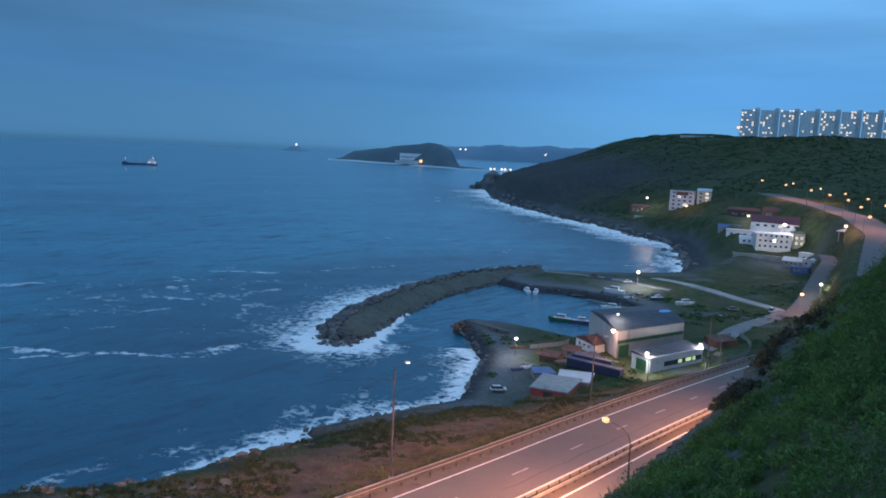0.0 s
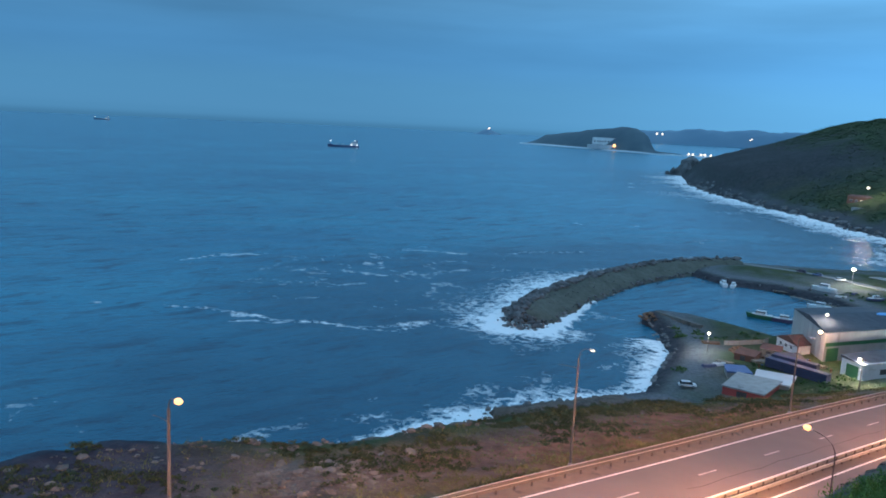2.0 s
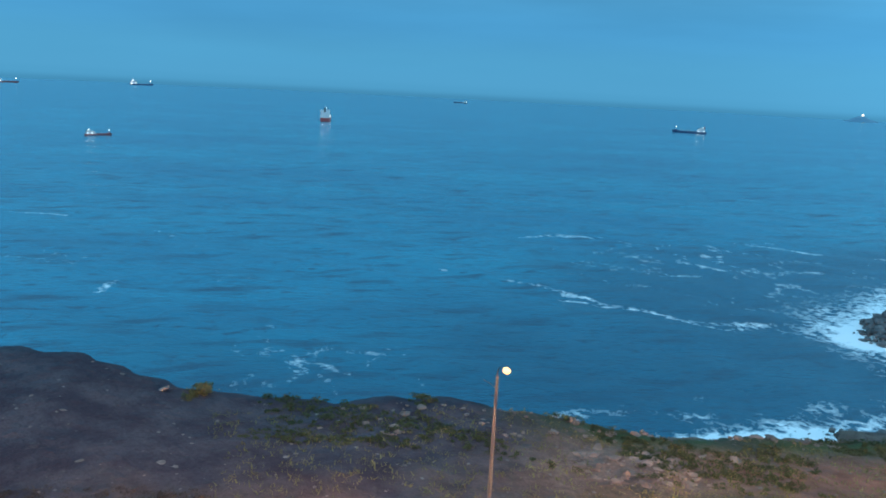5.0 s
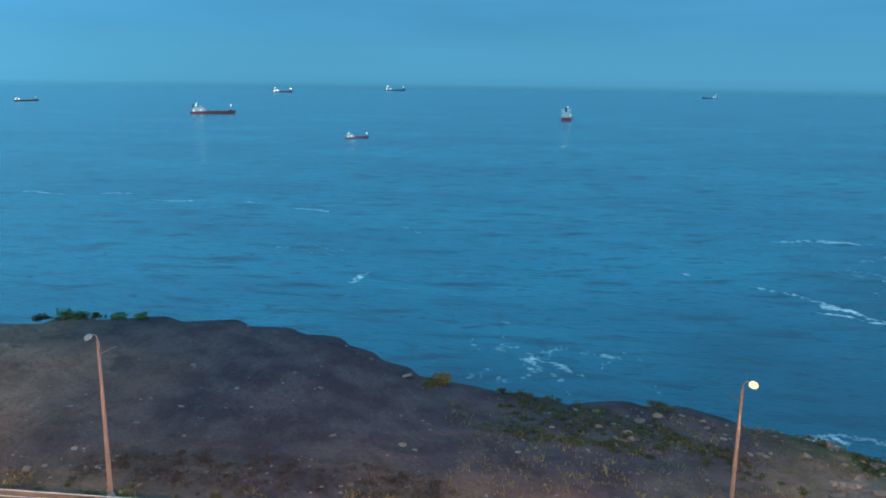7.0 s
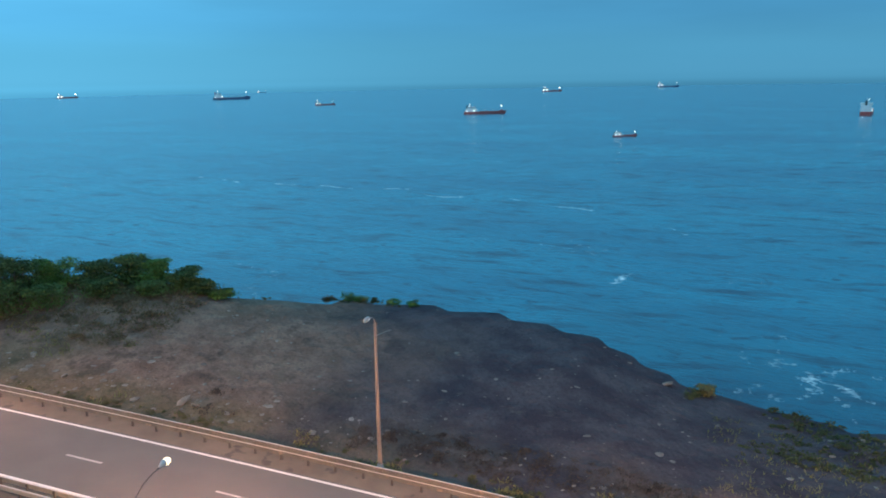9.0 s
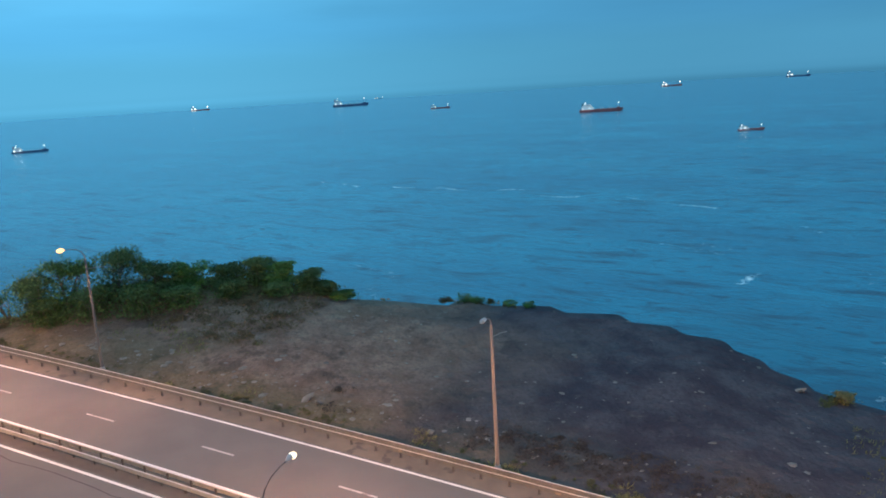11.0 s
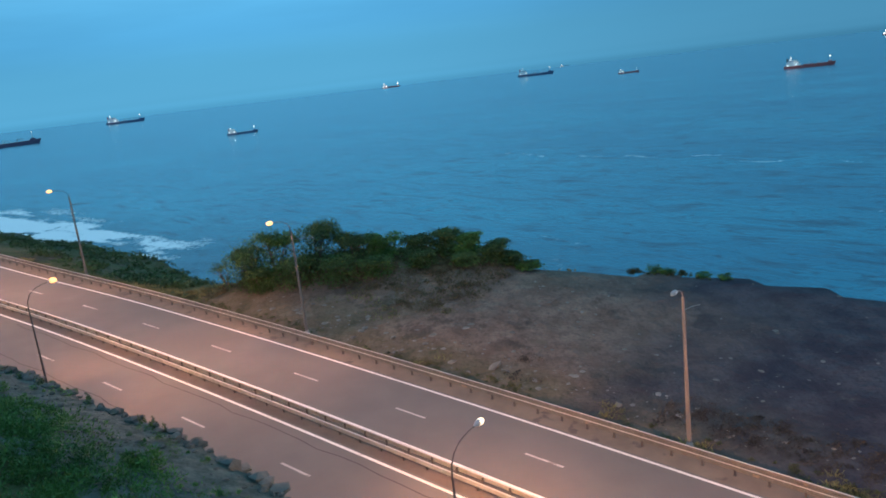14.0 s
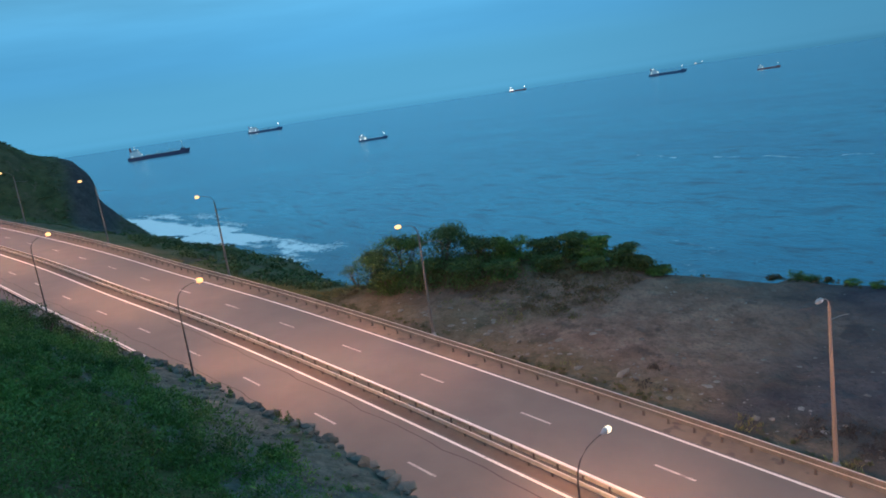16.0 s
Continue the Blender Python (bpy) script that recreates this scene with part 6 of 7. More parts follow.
# ---- cars ----
def car(x, y, turn, paint, label, van=False):
    z = float(land_height(np.array([x]), np.array([y]))[0]) + 0.3
    root = thing("car", label, "car", pose(x, y, z, 0, 0, turn), "parked cars")
    part("body", boxes((-2.1, -0.85, 0.35, 2.1, 0.85, 0.95), bevel=0.14), paint, root)
    bm = bmesh.new()
    x1 = 1.5 if van else 0.9
    t = 1.9 if van else 1.48
    vs = [bm.verts.new(c) for c in ((-1.9, -0.8, 0.93), (x1 + 0.4, -0.8, 0.93), (x1 + 0.4, 0.8, 0.93), (-1.9, 0.8, 0.93), (-1.6, -0.66, t), (x1 - 0.2, -0.66, t), (x1 - 0.2, 0.66, t), (-1.6, 0.66, t))]
    for f in ((4, 5, 6, 7), (0, 1, 5, 4), (1, 2, 6, 5), (2, 3, 7, 6), (3, 0, 4, 7)):
        bm.faces.new([vs[i] for i in f])
    cabin = part("cabin", bm, M_GLASS, root)
    part("roof", boxes((-1.55, -0.64, t - 0.02, x1 - 0.25, 0.64, t + 0.05), bevel=0.02), paint, cabin)
    for wx in (-1.3, 1.3):
        for wy in (-0.82, 0.82):
            bm = bmesh.new()
            tube(bm, [(wx, wy - 0.1, 0.32), (wx, wy + 0.1, 0.32)], 0.32, 12)
            wheel = part("wheel", bm, M_DARKMETAL, root)
            bm = bmesh.new()
            tube(bm, [(wx, wy - 0.115, 0.32), (wx, wy + 0.115, 0.32)], 0.18, 10)
            part("rim", bm, M_GREYMETAL, wheel)
    for wy in (-0.6, 0.6):
        part("headlight", boxes((2.06, wy - 0.18, 0.62, 2.12, wy + 0.18, 0.78)), M_LAMP_OFF, root)
    return root


car(3.0, 192.5, 10, M_WHITE, "white car parked on the gravel beach")
car(111, 309, 60, M_WHITE, "white van parked at the lane junction", True)
car(64, 368, 20, M_WHITE, "white car parked by the floodlight")
car(97, 312, 10, M_GREYMETAL, "grey car parked on the harbour grass")
car(56, 375, 150, M_BLUE, "blue car parked at the root of the breakwater")
car(50, 381, 150, M_DARKHULL, "dark car parked at the root of the breakwater")


# ---- floodlights ----
def floodlight(x, y, head_z, label, tint, watts, glass=0.55, base_z=None):
    z = float(land_height(np.array([x]), np.array([y]))[0]) if base_z is None else base_z
    root = thing("floodlight", label, "floodlight", pose(x, y, z), "floodlights")
    h = max(0.6, head_z - z)
    bm = bmesh.new()
    tube(bm, [(0, 0, -0.4), (0, 0, h)], [0.12, 0.07], 8)
    part("pole", bm, M_POLE, root)
    bm = boxes((-0.35, -0.1, h, 0.35, 0.25, h + 0.5), bevel=0.05)
    head = part("housing", bm, M_GREYMETAL, root)
    bm = bmesh.new()
    bmesh.ops.create_uvsphere(bm, u_segments=10, v_segments=8, radius=glass * 0.72)
    bmesh.ops.scale(bm, vec=(1, 0.5, 0.8), verts=bm.verts)
    bmesh.ops.translate(bm, vec=(0, -0.25, h + 0.25), verts=bm.verts)
    part("glass", bm, M_LAMP_ON if tint is SODIUM else M_LAMP_WHITE, head, "glowing glass")
    if watts:
        lamp_light("flood_light", (x * 0.997, y * 0.990, z + h + 0.2), watts, tint, 0.4)
    return root


floodlight(67.6, 362, 10.8, "bright floodlight on a pole by the breakwater root", COOL_WHITE, 9000, 1.1)
floodlight(36.3, 226.6, 13.0, "floodlight on the warehouse corner", WARM_WHITE, 6500, 0.85, 12.4)
floodlight(39.8, 241.0, 15.0, "floodlight on the warehouse roof", COOL_WHITE, 1500, 0.65, 13.5)
floodlight(8.0, 229.0, 8.2, "floodlight on a pole at the foot of the mole", COOL_WHITE, 3200, 0.75)
floodlight(44.0, 213.0, 10.2, "floodlight on the workshop corner", COOL_WHITE, 5000, 0.75, 9.6)
floodlight(62.5, 228.5, 10.0, "floodlight on the workshop's far corner", COOL_WHITE, 4500, 0.75, 9.4)
floodlight(120.5, 306, 14.0, "orange lamp at the lane junction", SODIUM, 5000, 0.9)
floodlight(134, 322, 16.0, "white lamp beside the lane", COOL_WHITE, 4000, 0.9)
for x, y in ((67.5, 225.0), (42.0, 200.0)):
    z = float(land_height(np.array([x]), np.array([y]))[0])
    root = thing("utility_pole", "bare wooden utility pole at the harbour", "pole", pose(x, y, z), "utility poles")
    bm = bmesh.new()
    tube(bm, [(0, 0, -0.5), (0, 0, 9)], [0.16, 0.1], 8)
    part("pole", bm, M_WOOD, root)
    part("crossarm", boxes((-0.9, -0.06, 8.3, 0.9, 0.06, 8.45)), M_WOOD, root)

# ---- clutter of the harbour yard ----
def on_land(x, y):
    return float(land_height(np.array([x]), np.array([y]))[0])


rng = np.random.default_rng(57)
n = 2600
x, y = rng.uniform(-4, 125, n), rng.uniform(196, 350, n)
d, z = inside_coast(x, y), land_height(x, y)
lane, _ = from_line(x, y, np.array([(64, 368), (100, 318), (120, 306), (135, 330)], float))
clear = np.ones(n, bool)
for cx, cy, rad in ((48, 251, 24), (52, 221, 13), (32, 239, 7), (20, 197, 10), (15, 207, 6), (30, 214, 8), (5, 225, 14)):
    clear &= np.hypot(x - cx, y - cy) > rad
ok = clear & (d > 3) & (z > 1.5) & (z < 12) & (lane > 5) & (fbm(x / 13, y / 13, 3, 67) > 0.02)
g = np.stack([x, y, z], -1)[ok]
c, sz = clumps(rng, g, rng.uniform(0.4, 1.4, len(g)), 22, 0.36, 0.6)
tagged(fast_quads("harbour_scrub", leaf_quads(rng, c, sz, 0.5, 0.7), M_LEAF_DARK), "dark weeds and scrub between the harbour yards", "scrub", kind="stuff")


def timber_pile(x, y, turn, rows, cols, length, mat):
    root = thing("timber_pile", "stack of weathered boards lying on the yard", "timber pile", pose(x, y, on_land(x, y), 0, 0, turn), "timber piles on the yard")
    me = bpy.data.meshes.new("board")
    bm = boxes((-length / 2, -0.12, 0.0, length / 2, 0.12, 0.10), bevel=0.01)
    bm.to_mesh(me)
    bm.free()
    me.materials.append(mat)
    for r in range(rows):
        for k in range(cols):
            ob = new("board", me)
            ob.parent = root
            ob.location = (0.2 * math.sin(3 * k + 2 * r), (k - cols / 2) * 0.27, 0.12 + r * 0.13)
            ob.rotation_euler = (0, 0, 0.03 * math.sin(5 * k + r))
    for u in (-0.35, 0.35):
        part("bearer", boxes((u * length - 0.06, -cols * 0.14, -0.25, u * length + 0.06, cols * 0.14, 0.12)), M_WOOD, root)


for x, y, turn, rows, cols, length, mat in ((22, 221, 20, 6, 8, 5.0, M_WOOD), (25.5, 224.0, 70, 4, 7, 4.0, M_RUST), (12.5, 218, -20, 4, 6, 4.5, M_WOOD), (36, 221, -30, 5, 6, 4.0, M_WOOD), (9, 238, 10, 4, 8, 5.0, M_RUST), (70, 236, 60, 5, 7, 5.0, M_WOOD)):
    timber_pile(x, y, turn, rows, cols, length, mat)

for corners, h, wall, roof, label in (
    ([(15.0, 223.0), (20.0, 221.0), (21.8, 225.0), (16.8, 227.0)], 2.0, M_BRICK, M_ROOF_RED, "low brown boat store with a rusty roof on the yard"),
    ([(22.0, 229.0), (27.0, 227.5), (28.0, 231.5), (23.2, 233.0)], 2.2, M_WOOD, M_ROOF_RED, "low plank shed with a rusty roof on the yard"),
    ([(27.0, 221.0), (33.0, 223.5), (31.5, 227.0), (25.8, 224.5)], 1.8, M_BRICK, M_ROOF_DARK, "low brown store with a dark roof on the yard"),
    ([(72.0, 246.0), (80.0, 250.0), (78.0, 255.0), (70.0, 251.0)], 2.4, M_BRICK, M_ROOF_RED, "low brick garage row with rusty roofs"),
):
    b = building("yard_store", label, "shed", corners, on_land(*corners[0]) - 0.3, h + 0.3, wall, roof, "shed", 0.7, 0.3, group="stores on the yard")
    add_panel(b, "door", M_DARKMETAL, 0, 0.3, 0.55, 0.3, h * 0.9, 0.05)


def barrel(x, y, mat):
    root = thing("barrel", "old steel drum standing on the yard", "barrel", pose(x, y, on_land(x, y)), "drums on the yard")
    bm = bmesh.new()
    tube(bm, [(0, 0, -0.1), (0, 0, 0.88)], 0.29, 12)
    part("drum", bm, mat, root)
    for h in (0.0, 0.3, 0.6, 0.86):
        bm = bmesh.new()
        tube(bm, [(0, 0, h - 0.02), (0, 0, h + 0.02)], 0.305, 12)
        part("hoop", bm, mat, root)


for x, y, mat in ((33.5, 224.2, M_BLUE), (34.3, 224.6, M_RUST), (34.0, 225.3, M_BLUE), (21.0, 217.2, M_RUST), (21.8, 217.0, M_BLUE), (38.5, 217.0, M_RUST)):
    barrel(x, y, mat)


def upturned_boat(x, y, turn, mat):
    root = thing("upturned_boat", "small rowing boat lying upside down on the shingle", "boat", pose(x, y, on_land(x, y) + 0.62, 180, 0, turn), "rowing boats on the shore")
    part("hull", hull_mesh(4.2, 1.5, 0.55, keel=-0.1, sheer=0.1), mat, root)
    part("keel", boxes((-1.9, -0.04, -0.2, 1.6, 0.04, -0.08)), M_WOOD, root)


for x, y, turn, mat in ((8.5, 213, 30, M_BLUEHULL), (11, 215.5, 40, M_WHITE), (60, 338, 10, M_WHITE), (66, 345, 60, M_BLUEHULL)):
    upturned_boat(x, y, turn, mat)


def picket_fence(points, label):
    root = thing("fence", label, "fence", group="fences round the yards")
    me = bpy.data.meshes.new("post")
    bm = boxes((-0.06, -0.06, -0.4, 0.06, 0.06, 1.7), bevel=0.01)
    bm.to_mesh(me)
    bm.free()
    me.materials.append(M_WOOD)
    line = np.array(points, float)
    k, nrm = along_line(line, 2.5)
    tops = []
    for q in k:
        ob = new("post", me)
        ob.parent = root
        ob.location = (q[0], q[1], on_land(*q))
        tops.append(Vector((q[0], q[1], on_land(*q))))
    for a, b in zip(tops, tops[1:]):
        bm = bmesh.new()
        t = (b - a).normalized()
        side = Vector((-t.y, t.x, 0)) * 0.03
        vs = [bm.verts.new(q) for q in (a + side + Vector((0, 0, 0.15)), b + side + Vector((0, 0, 0.15)), b + side + Vector((0, 0, 1.55)), a + side + Vector((0, 0, 1.55)))]
        ws = [bm.verts.new(v.co - 2 * side) for v in vs]
        bm.faces.new(vs)
        bm.faces.new(ws[::-1])
        for i in range(4):
            bm.faces.new((vs[i], ws[i], ws[(i + 1) % 4], vs[(i + 1) % 4]))
        part("panel", bm, M_GREYWALL, root)


picket_fence([(68, 224), (78, 234), (86, 252), (84, 268)], "grey sheet fence on posts round the harbour yard")
picket_fence([(10, 236), (22, 239), (27, 248)], "grey sheet fence on posts beside the hut")

# ---- houses on the far slope ----
def at_slope(corners):
    c = np.array(corners, float)
    return float(land_height(c[:, 0], c[:, 1]).min()) + 0.6


def rect(x, y, width, depth, turn):
    """Plan corners, front-left first, of a building whose front faces the bay."""
    a = radians(turn)
    d, n = Vector((math.cos(a), math.sin(a))), Vector((-math.sin(a), math.cos(a)))
    o = Vector((x, y))
    return [tuple(q) for q in (o, o + d * width, o + d * width + n * depth, o + n * depth)]


c = rect(146, 668, 20, 14, -18)
hotel = building("guest_house", "tall pale guest house with a stair tower on the slope", "guest house", c, at_slope(c), 17.5, M_PANEL, M_ROOF_DARK, "flat")
window_rows(hotel, 0, 5, 4, 1.5, 3.3, (0.13, 1.7), 7)
add_panel(hotel, "brick_frieze", M_BRICK, 0, 0.25, 0.75, 13.5, 16.5, 0.15, "dark red brick frieze")
c = rect(166, 658, 11, 12, -18)
wing = building("guest_house_wing", "curved-roofed pale wing beside the guest house", "house", c, at_slope(c), 11, M_CREAM, M_PANEL, "gable", 2.0)
window_rows(wing, 0, 3, 2, 1.5, 3.2, (0.25, 1.7), 2)
c = rect(121, 712, 26, 9, -28)
annex = building("annex", "long low brick annex with lit doors on the slope", "house", c, at_slope(c), 6.0, M_BRICK, M_ROOF_RED, "shed", 1.0)
window_rows(annex, 0, 1, 6, 1.6, 3, (0.07, 1.8), 3)
c = rect(120, 684, 52, 3, -20)
building("terrace", "pale concrete terrace wall below the guest house", "terrace", c, at_slope(c) - 0.4, 2.4, M_CONCRETE, M_CONCRETE, "flat", eave=0.1)

c = rect(158, 478, 20, 13, -8)
block = building("office_block", "pale three-storey office block with dark windows", "office block", c, at_slope(c), 9.6, M_PANEL, M_PANEL, "flat")
window_rows(block, 0, 3, 6, 1.6, 3.2, (0.09, 1.6), 0)
c = rect(180, 478, 6.5, 10, -8)
annexe = building("yellow_house", "small yellow house against the office block", "house", c, at_slope(c), 9.0, M_CREAM, M_ROOF_DARK, "flat")
window_rows(annexe, 0, 2, 2, 2.0, 3.4, (0.22, 1.6), 1)
M_ROOF_MAROON = material("maroon_roof", (0.075, 0.030, 0.045), (0.12, 0.05, 0.065), 0.4, 0.75, bump=0.2)
c = rect(165, 512, 40, 16, -22)
hall = building("hall", "long white hall with a wide dark maroon roof", "hall", c, at_slope(c), 7.0, M_WHITE, M_ROOF_MAROON, "gable", 4.5)
window_rows(hall, 0, 1, 8, 4.5, 3, (0.06, 1.6), 4)
for x, y, w, dpt, turn, h, wall, roof, kind, label in (
    (150, 512, 15, 8, -15, 4.0, M_WHITE, M_PANEL, "flat", "low white shed on the slope"),
    (152, 490, 12, 6, -15, 3.0, M_WHITE, M_PANEL, "shed", "small white outbuilding on the slope"),
    (150, 530, 14, 8, -12, 4.0, M_GREYWALL, M_BLUE, "gable", "grey shed with a blue roof on the slope"),
    (172, 590, 26, 10, -35, 5.0, M_BRICK, M_ROOF_RED, "gable", "long low house with a rusty red roof"),
    (186, 556, 24, 10, -50, 5.0, M_BRICK, M_ROOF_RED, "gable", "long low house with a rusty red roof"),
    (176, 457, 15, 8, -35, 4.0, M_WHITE, M_PANEL, "flat", "white garage with a flat roof by the lane"),
    (173, 444, 12, 8, -40, 4.0, M_PANEL, M_WHITE, "flat", "white garage with a flat roof by the lane"),
    (163, 446, 10, 6, -30, 3.2, M_GREYWALL, M_PANEL, "shed", "grey lean-to shed by the lane"),
    (160, 424, 9, 5, -30, 3.0, M_BLUE, M_BLUE, "flat", "blue storage hut on the yard"),
    (142, 468, 34, 1.2, -28, 2.2, M_CONCRETE, M_CONCRETE, "flat", "pale concrete yard wall"),
):
    c = rect(x, y, w, dpt, turn)
    b = building("outbuilding" if "wall" not in label else "yard_wall", label, "house" if "house" in label else ("wall" if "wall" in label else "shed"), c, at_slope(c), h, wall, roof, kind, 1.8, 0.4, group="" if "wall" in label else "small buildings on the slope")
    if "wall" not in label:
        for k in range(3):
            add_window(b, 0, 0.15 + 0.27 * k, 0.28 + 0.27 * k, 1.2, 2.5)

# roadside canopy
c = rect(176, 408, 15, 9, -35)
z = at_slope(c) + 0.5
root = thing("canopy", "roadside canopy with a pyramid roof and a lit sign board", "canopy")
for q in c:
    bm = bmesh.new()
    tube(bm, [(*q, z - 1.5), (*q, z + 4.2)], 0.2, 8)
    part("post", bm, M_GREYMETAL, root)
bm = prism(c, z + 4.0, z + 4.3, 1.6)
top = sum((Vector(q) for q in c), Vector((0, 0))) / 4
peak = bm.verts.new((*top, z + 7.0))
up = [v for v in bm.verts if abs(v.co.z - z - 4.3) < 1e-4]
for i in range(4):
    bm.faces.new((up[i], up[(i + 1) % 4], peak))
part("roof", bm, M_PANEL, root)
part("kiosk", prism([tuple(top + (Vector(q) - top) * 0.55) for q in c], z - 1.0, z + 3.2), M_BRICK, root)

floodlight(134, 704, 27.5, "bright lamp beside the guest house annex", COOL_WHITE, 9000, 1.6)
floodlight(157, 654, 25.0, "lamp at the foot of the guest house", WARM_WHITE, 3500, 1.4)
floodlight(174, 547, 27.0, "lamp above the red-roofed houses", COOL_WHITE, 6000, 1.4)
floodlight(178, 489, 26.5, "bright floodlight on the white hall", COOL_WHITE, 9000, 1.8)
floodlight(164.5, 466, 18.5, "floodlight on the office block", COOL_WHITE, 5000, 1.5)
floodlight(172, 392, 35.0, "lamp at the roadside canopy", WARM_WHITE, 3500, 1.2)
floodlight(272, 921, 102.0, "lone orange lamp on the far hilltop", SODIUM, 0, 2.6)

# lamps of the far road
k, nrm = along_line(FAR_ROAD[2:, :2], 2.0)
for i, side in [(j, sd) for j in range(30, len(k), 22) for sd in (-1, 1)]:
    j = min(len(k) - 1, i + (11 if side > 0 else 0))
    x, y = k[j] + nrm[j] * side * 9.6
    z = float(land_height(np.array([x]), np.array([y]))[0])
    root = thing("far_street_lamp", "lit street lamp along the far hillside road", "street lamp", pose(x, y, z, 0, 0, math.degrees(math.atan2(-side * nrm[j][1], -side * nrm[j][0]))), "street lamps of the far road")
    bm = bmesh.new()
    tube(bm, [(0, 0, -0.5), (0, 0, 9.5), (0.5, 0, 10.3), (2.0, 0, 10.6)], [0.15, 0.1, 0.07, 0.05], 6)
    part("pole", bm, M_POLE, root)
    bm = bmesh.new()
    bmesh.ops.create_uvsphere(bm, u_segments=8, v_segments=6, radius=0.55 + 0.0006 * y)
    bmesh.ops.scale(bm, vec=(1.0, 0.8, 0.7), verts=bm.verts)
    bmesh.ops.translate(bm, vec=(2.2, 0, 10.4), verts=bm.verts)
    part("lamp_glass", bm, M_LAMP_ON, root, "glowing lamp glass")
    if (i // 22) % 2 == 0:
        lamp_light("far_street_light", root.matrix_basis @ Vector((2.2, 0, 9.2)), LAMP_WATTS * 1.3, SODIUM, 0.3, spot=166)

# ---- apartment block on the hilltop ----
M_FARGLASS = material("flat_windows", (0.44, 0.48, 0.52), (0.54, 0.57, 0.60), 0.3, 0.3, bump=0.0)


def apartment_block():
    root = thing("apartment_block", "long twelve-storey pale panel apartment block with scattered lit windows", "apartment block")
    rng = random.Random(5)
    r, base, storey = 1065.0, 84.0, 3.05
    for k in range(8):
        a0, a1 = radians(16.55 + 1.23 * k), radians(16.55 + 1.23 * k + 1.18)
        p0, p1 = Vector((r * math.sin(a0), r * math.cos(a0))), Vector((r * math.sin(a1), r * math.cos(a1)))
        d = (p1 - p0).normalized()
        n = Vector((-d.y, d.x))
        n = n if n.dot(p0) > 0 else -n
        split = p0 + d * ((p1 - p0).length * 0.74)
        h = 45.0 - 0.2 * (k % 3)
        c = [tuple(p0), tuple(split), tuple(split + n * 13), tuple(p0 + n * 13)]
        part("section", prism(c, base, base + h), M_WHITE, root)
        c2 = [tuple(split + n * 2.5), tuple(p1 + n * 2.5), tuple(p1 + n * 13), tuple(split + n * 13)]
        part("stair_tower", prism(c2, base, base + h + 0.6), M_PANEL, root)
        part("lift_house", prism([tuple(split + n * 4), tuple(p1 + n * 4), tuple(p1 + n * 9), tuple(split + n * 9)], base + h + 0.6, base + h + 3.2), M_PANEL, root)
        grid = bmesh.new()
        cols = 5
        for f in range(15):
            for q in range(cols):
                u0, u1 = (q + 0.25) / cols, (q + 0.75) / cols
                z0 = 1.0 + f * storey
                if z0 < 8:
                    continue
                if rng.random() < 0.21:
                    bm = bmesh.new()
                    slab_on(bm, c, 0, base, u0, u1, z0, z0 + 1.7, 0.12)
                    part("lit_window", bm, M_WINDOW_LIT if rng.random() < 0.75 else M_LAMP_WHITE if rng.random() < 0.3 else M_WINDOW_LIT, root, "lit flat window")
                else:
                    slab_on(grid, c, 0, base, u0, u1, z0, z0 + 1.6, 0.08)
        tagged(part("window_grid", grid, M_FARGLASS, root), kind="stuff")
    return root


apartment_block()
c = rect(222, 985, 38, 8, -20)
building("hilltop_shed", "low flat sheds on the far hilltop", "shed", c, at_slope(c), 3.0, M_PANEL, M_PANEL, "flat", eave=0.3)

# ---- islands and the far shore ----
def island(name, label, xs, hs, y_of_x, depth, mat, seed, rough=3.0):
    x = np.linspace(xs[0], xs[-1], 90)
    v = np.linspace(-1, 1, 26)
    X, V = np.meshgrid(x, v, indexing="ij")
    shape = np.clip(1 - np.abs(V) ** 2.4, 0, 1)
    Z = np.interp(X, xs, hs) * shape + rough * fbm(X / 40, V * 3, 4, seed) * shape - 1.5 * (1 - shape)
    Y = y_of_x(X) + V * depth
    co = np.stack([X, Y, Z], -1).reshape(-1, 3)
    return tagged(mesh_np(name, co, grid_faces(90, 26), mat), label, "island", kind="structure")


# M_HAZE tones: aerial haze put into the base colour, bluer and paler
M_HAZE_LAND = material("hazed_distant_woods", (0.065, 0.110, 0.135), (0.095, 0.145, 0.165), 0.02, 0.95, bump=0.3, bump_scale=0.05)
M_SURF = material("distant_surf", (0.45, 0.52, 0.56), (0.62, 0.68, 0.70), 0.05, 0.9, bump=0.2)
M_HAZE_FAR = material("hazy_distant_shore", (0.15, 0.26, 0.34), (0.19, 0.30, 0.38), 0.005, 0.95, bump=0.0)
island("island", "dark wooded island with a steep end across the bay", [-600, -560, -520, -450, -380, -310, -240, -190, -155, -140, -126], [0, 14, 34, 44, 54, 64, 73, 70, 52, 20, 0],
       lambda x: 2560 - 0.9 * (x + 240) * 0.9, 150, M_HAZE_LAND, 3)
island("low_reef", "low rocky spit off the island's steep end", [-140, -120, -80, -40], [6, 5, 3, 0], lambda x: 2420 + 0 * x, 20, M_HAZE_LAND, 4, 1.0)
island("hazy_distant_shore", "low hazy hills along the far shore", [-460, -300, -150, -20, 120, 260, 420, 560, 800], [44, 66, 72, 88, 84, 92, 88, 96, 100], lambda x: 4550 + 0 * x, 110, M_HAZE_FAR, 6, 9.0)
# islet set by bearing and distance to fit the camera's view
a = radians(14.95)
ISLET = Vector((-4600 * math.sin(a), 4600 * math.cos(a)))
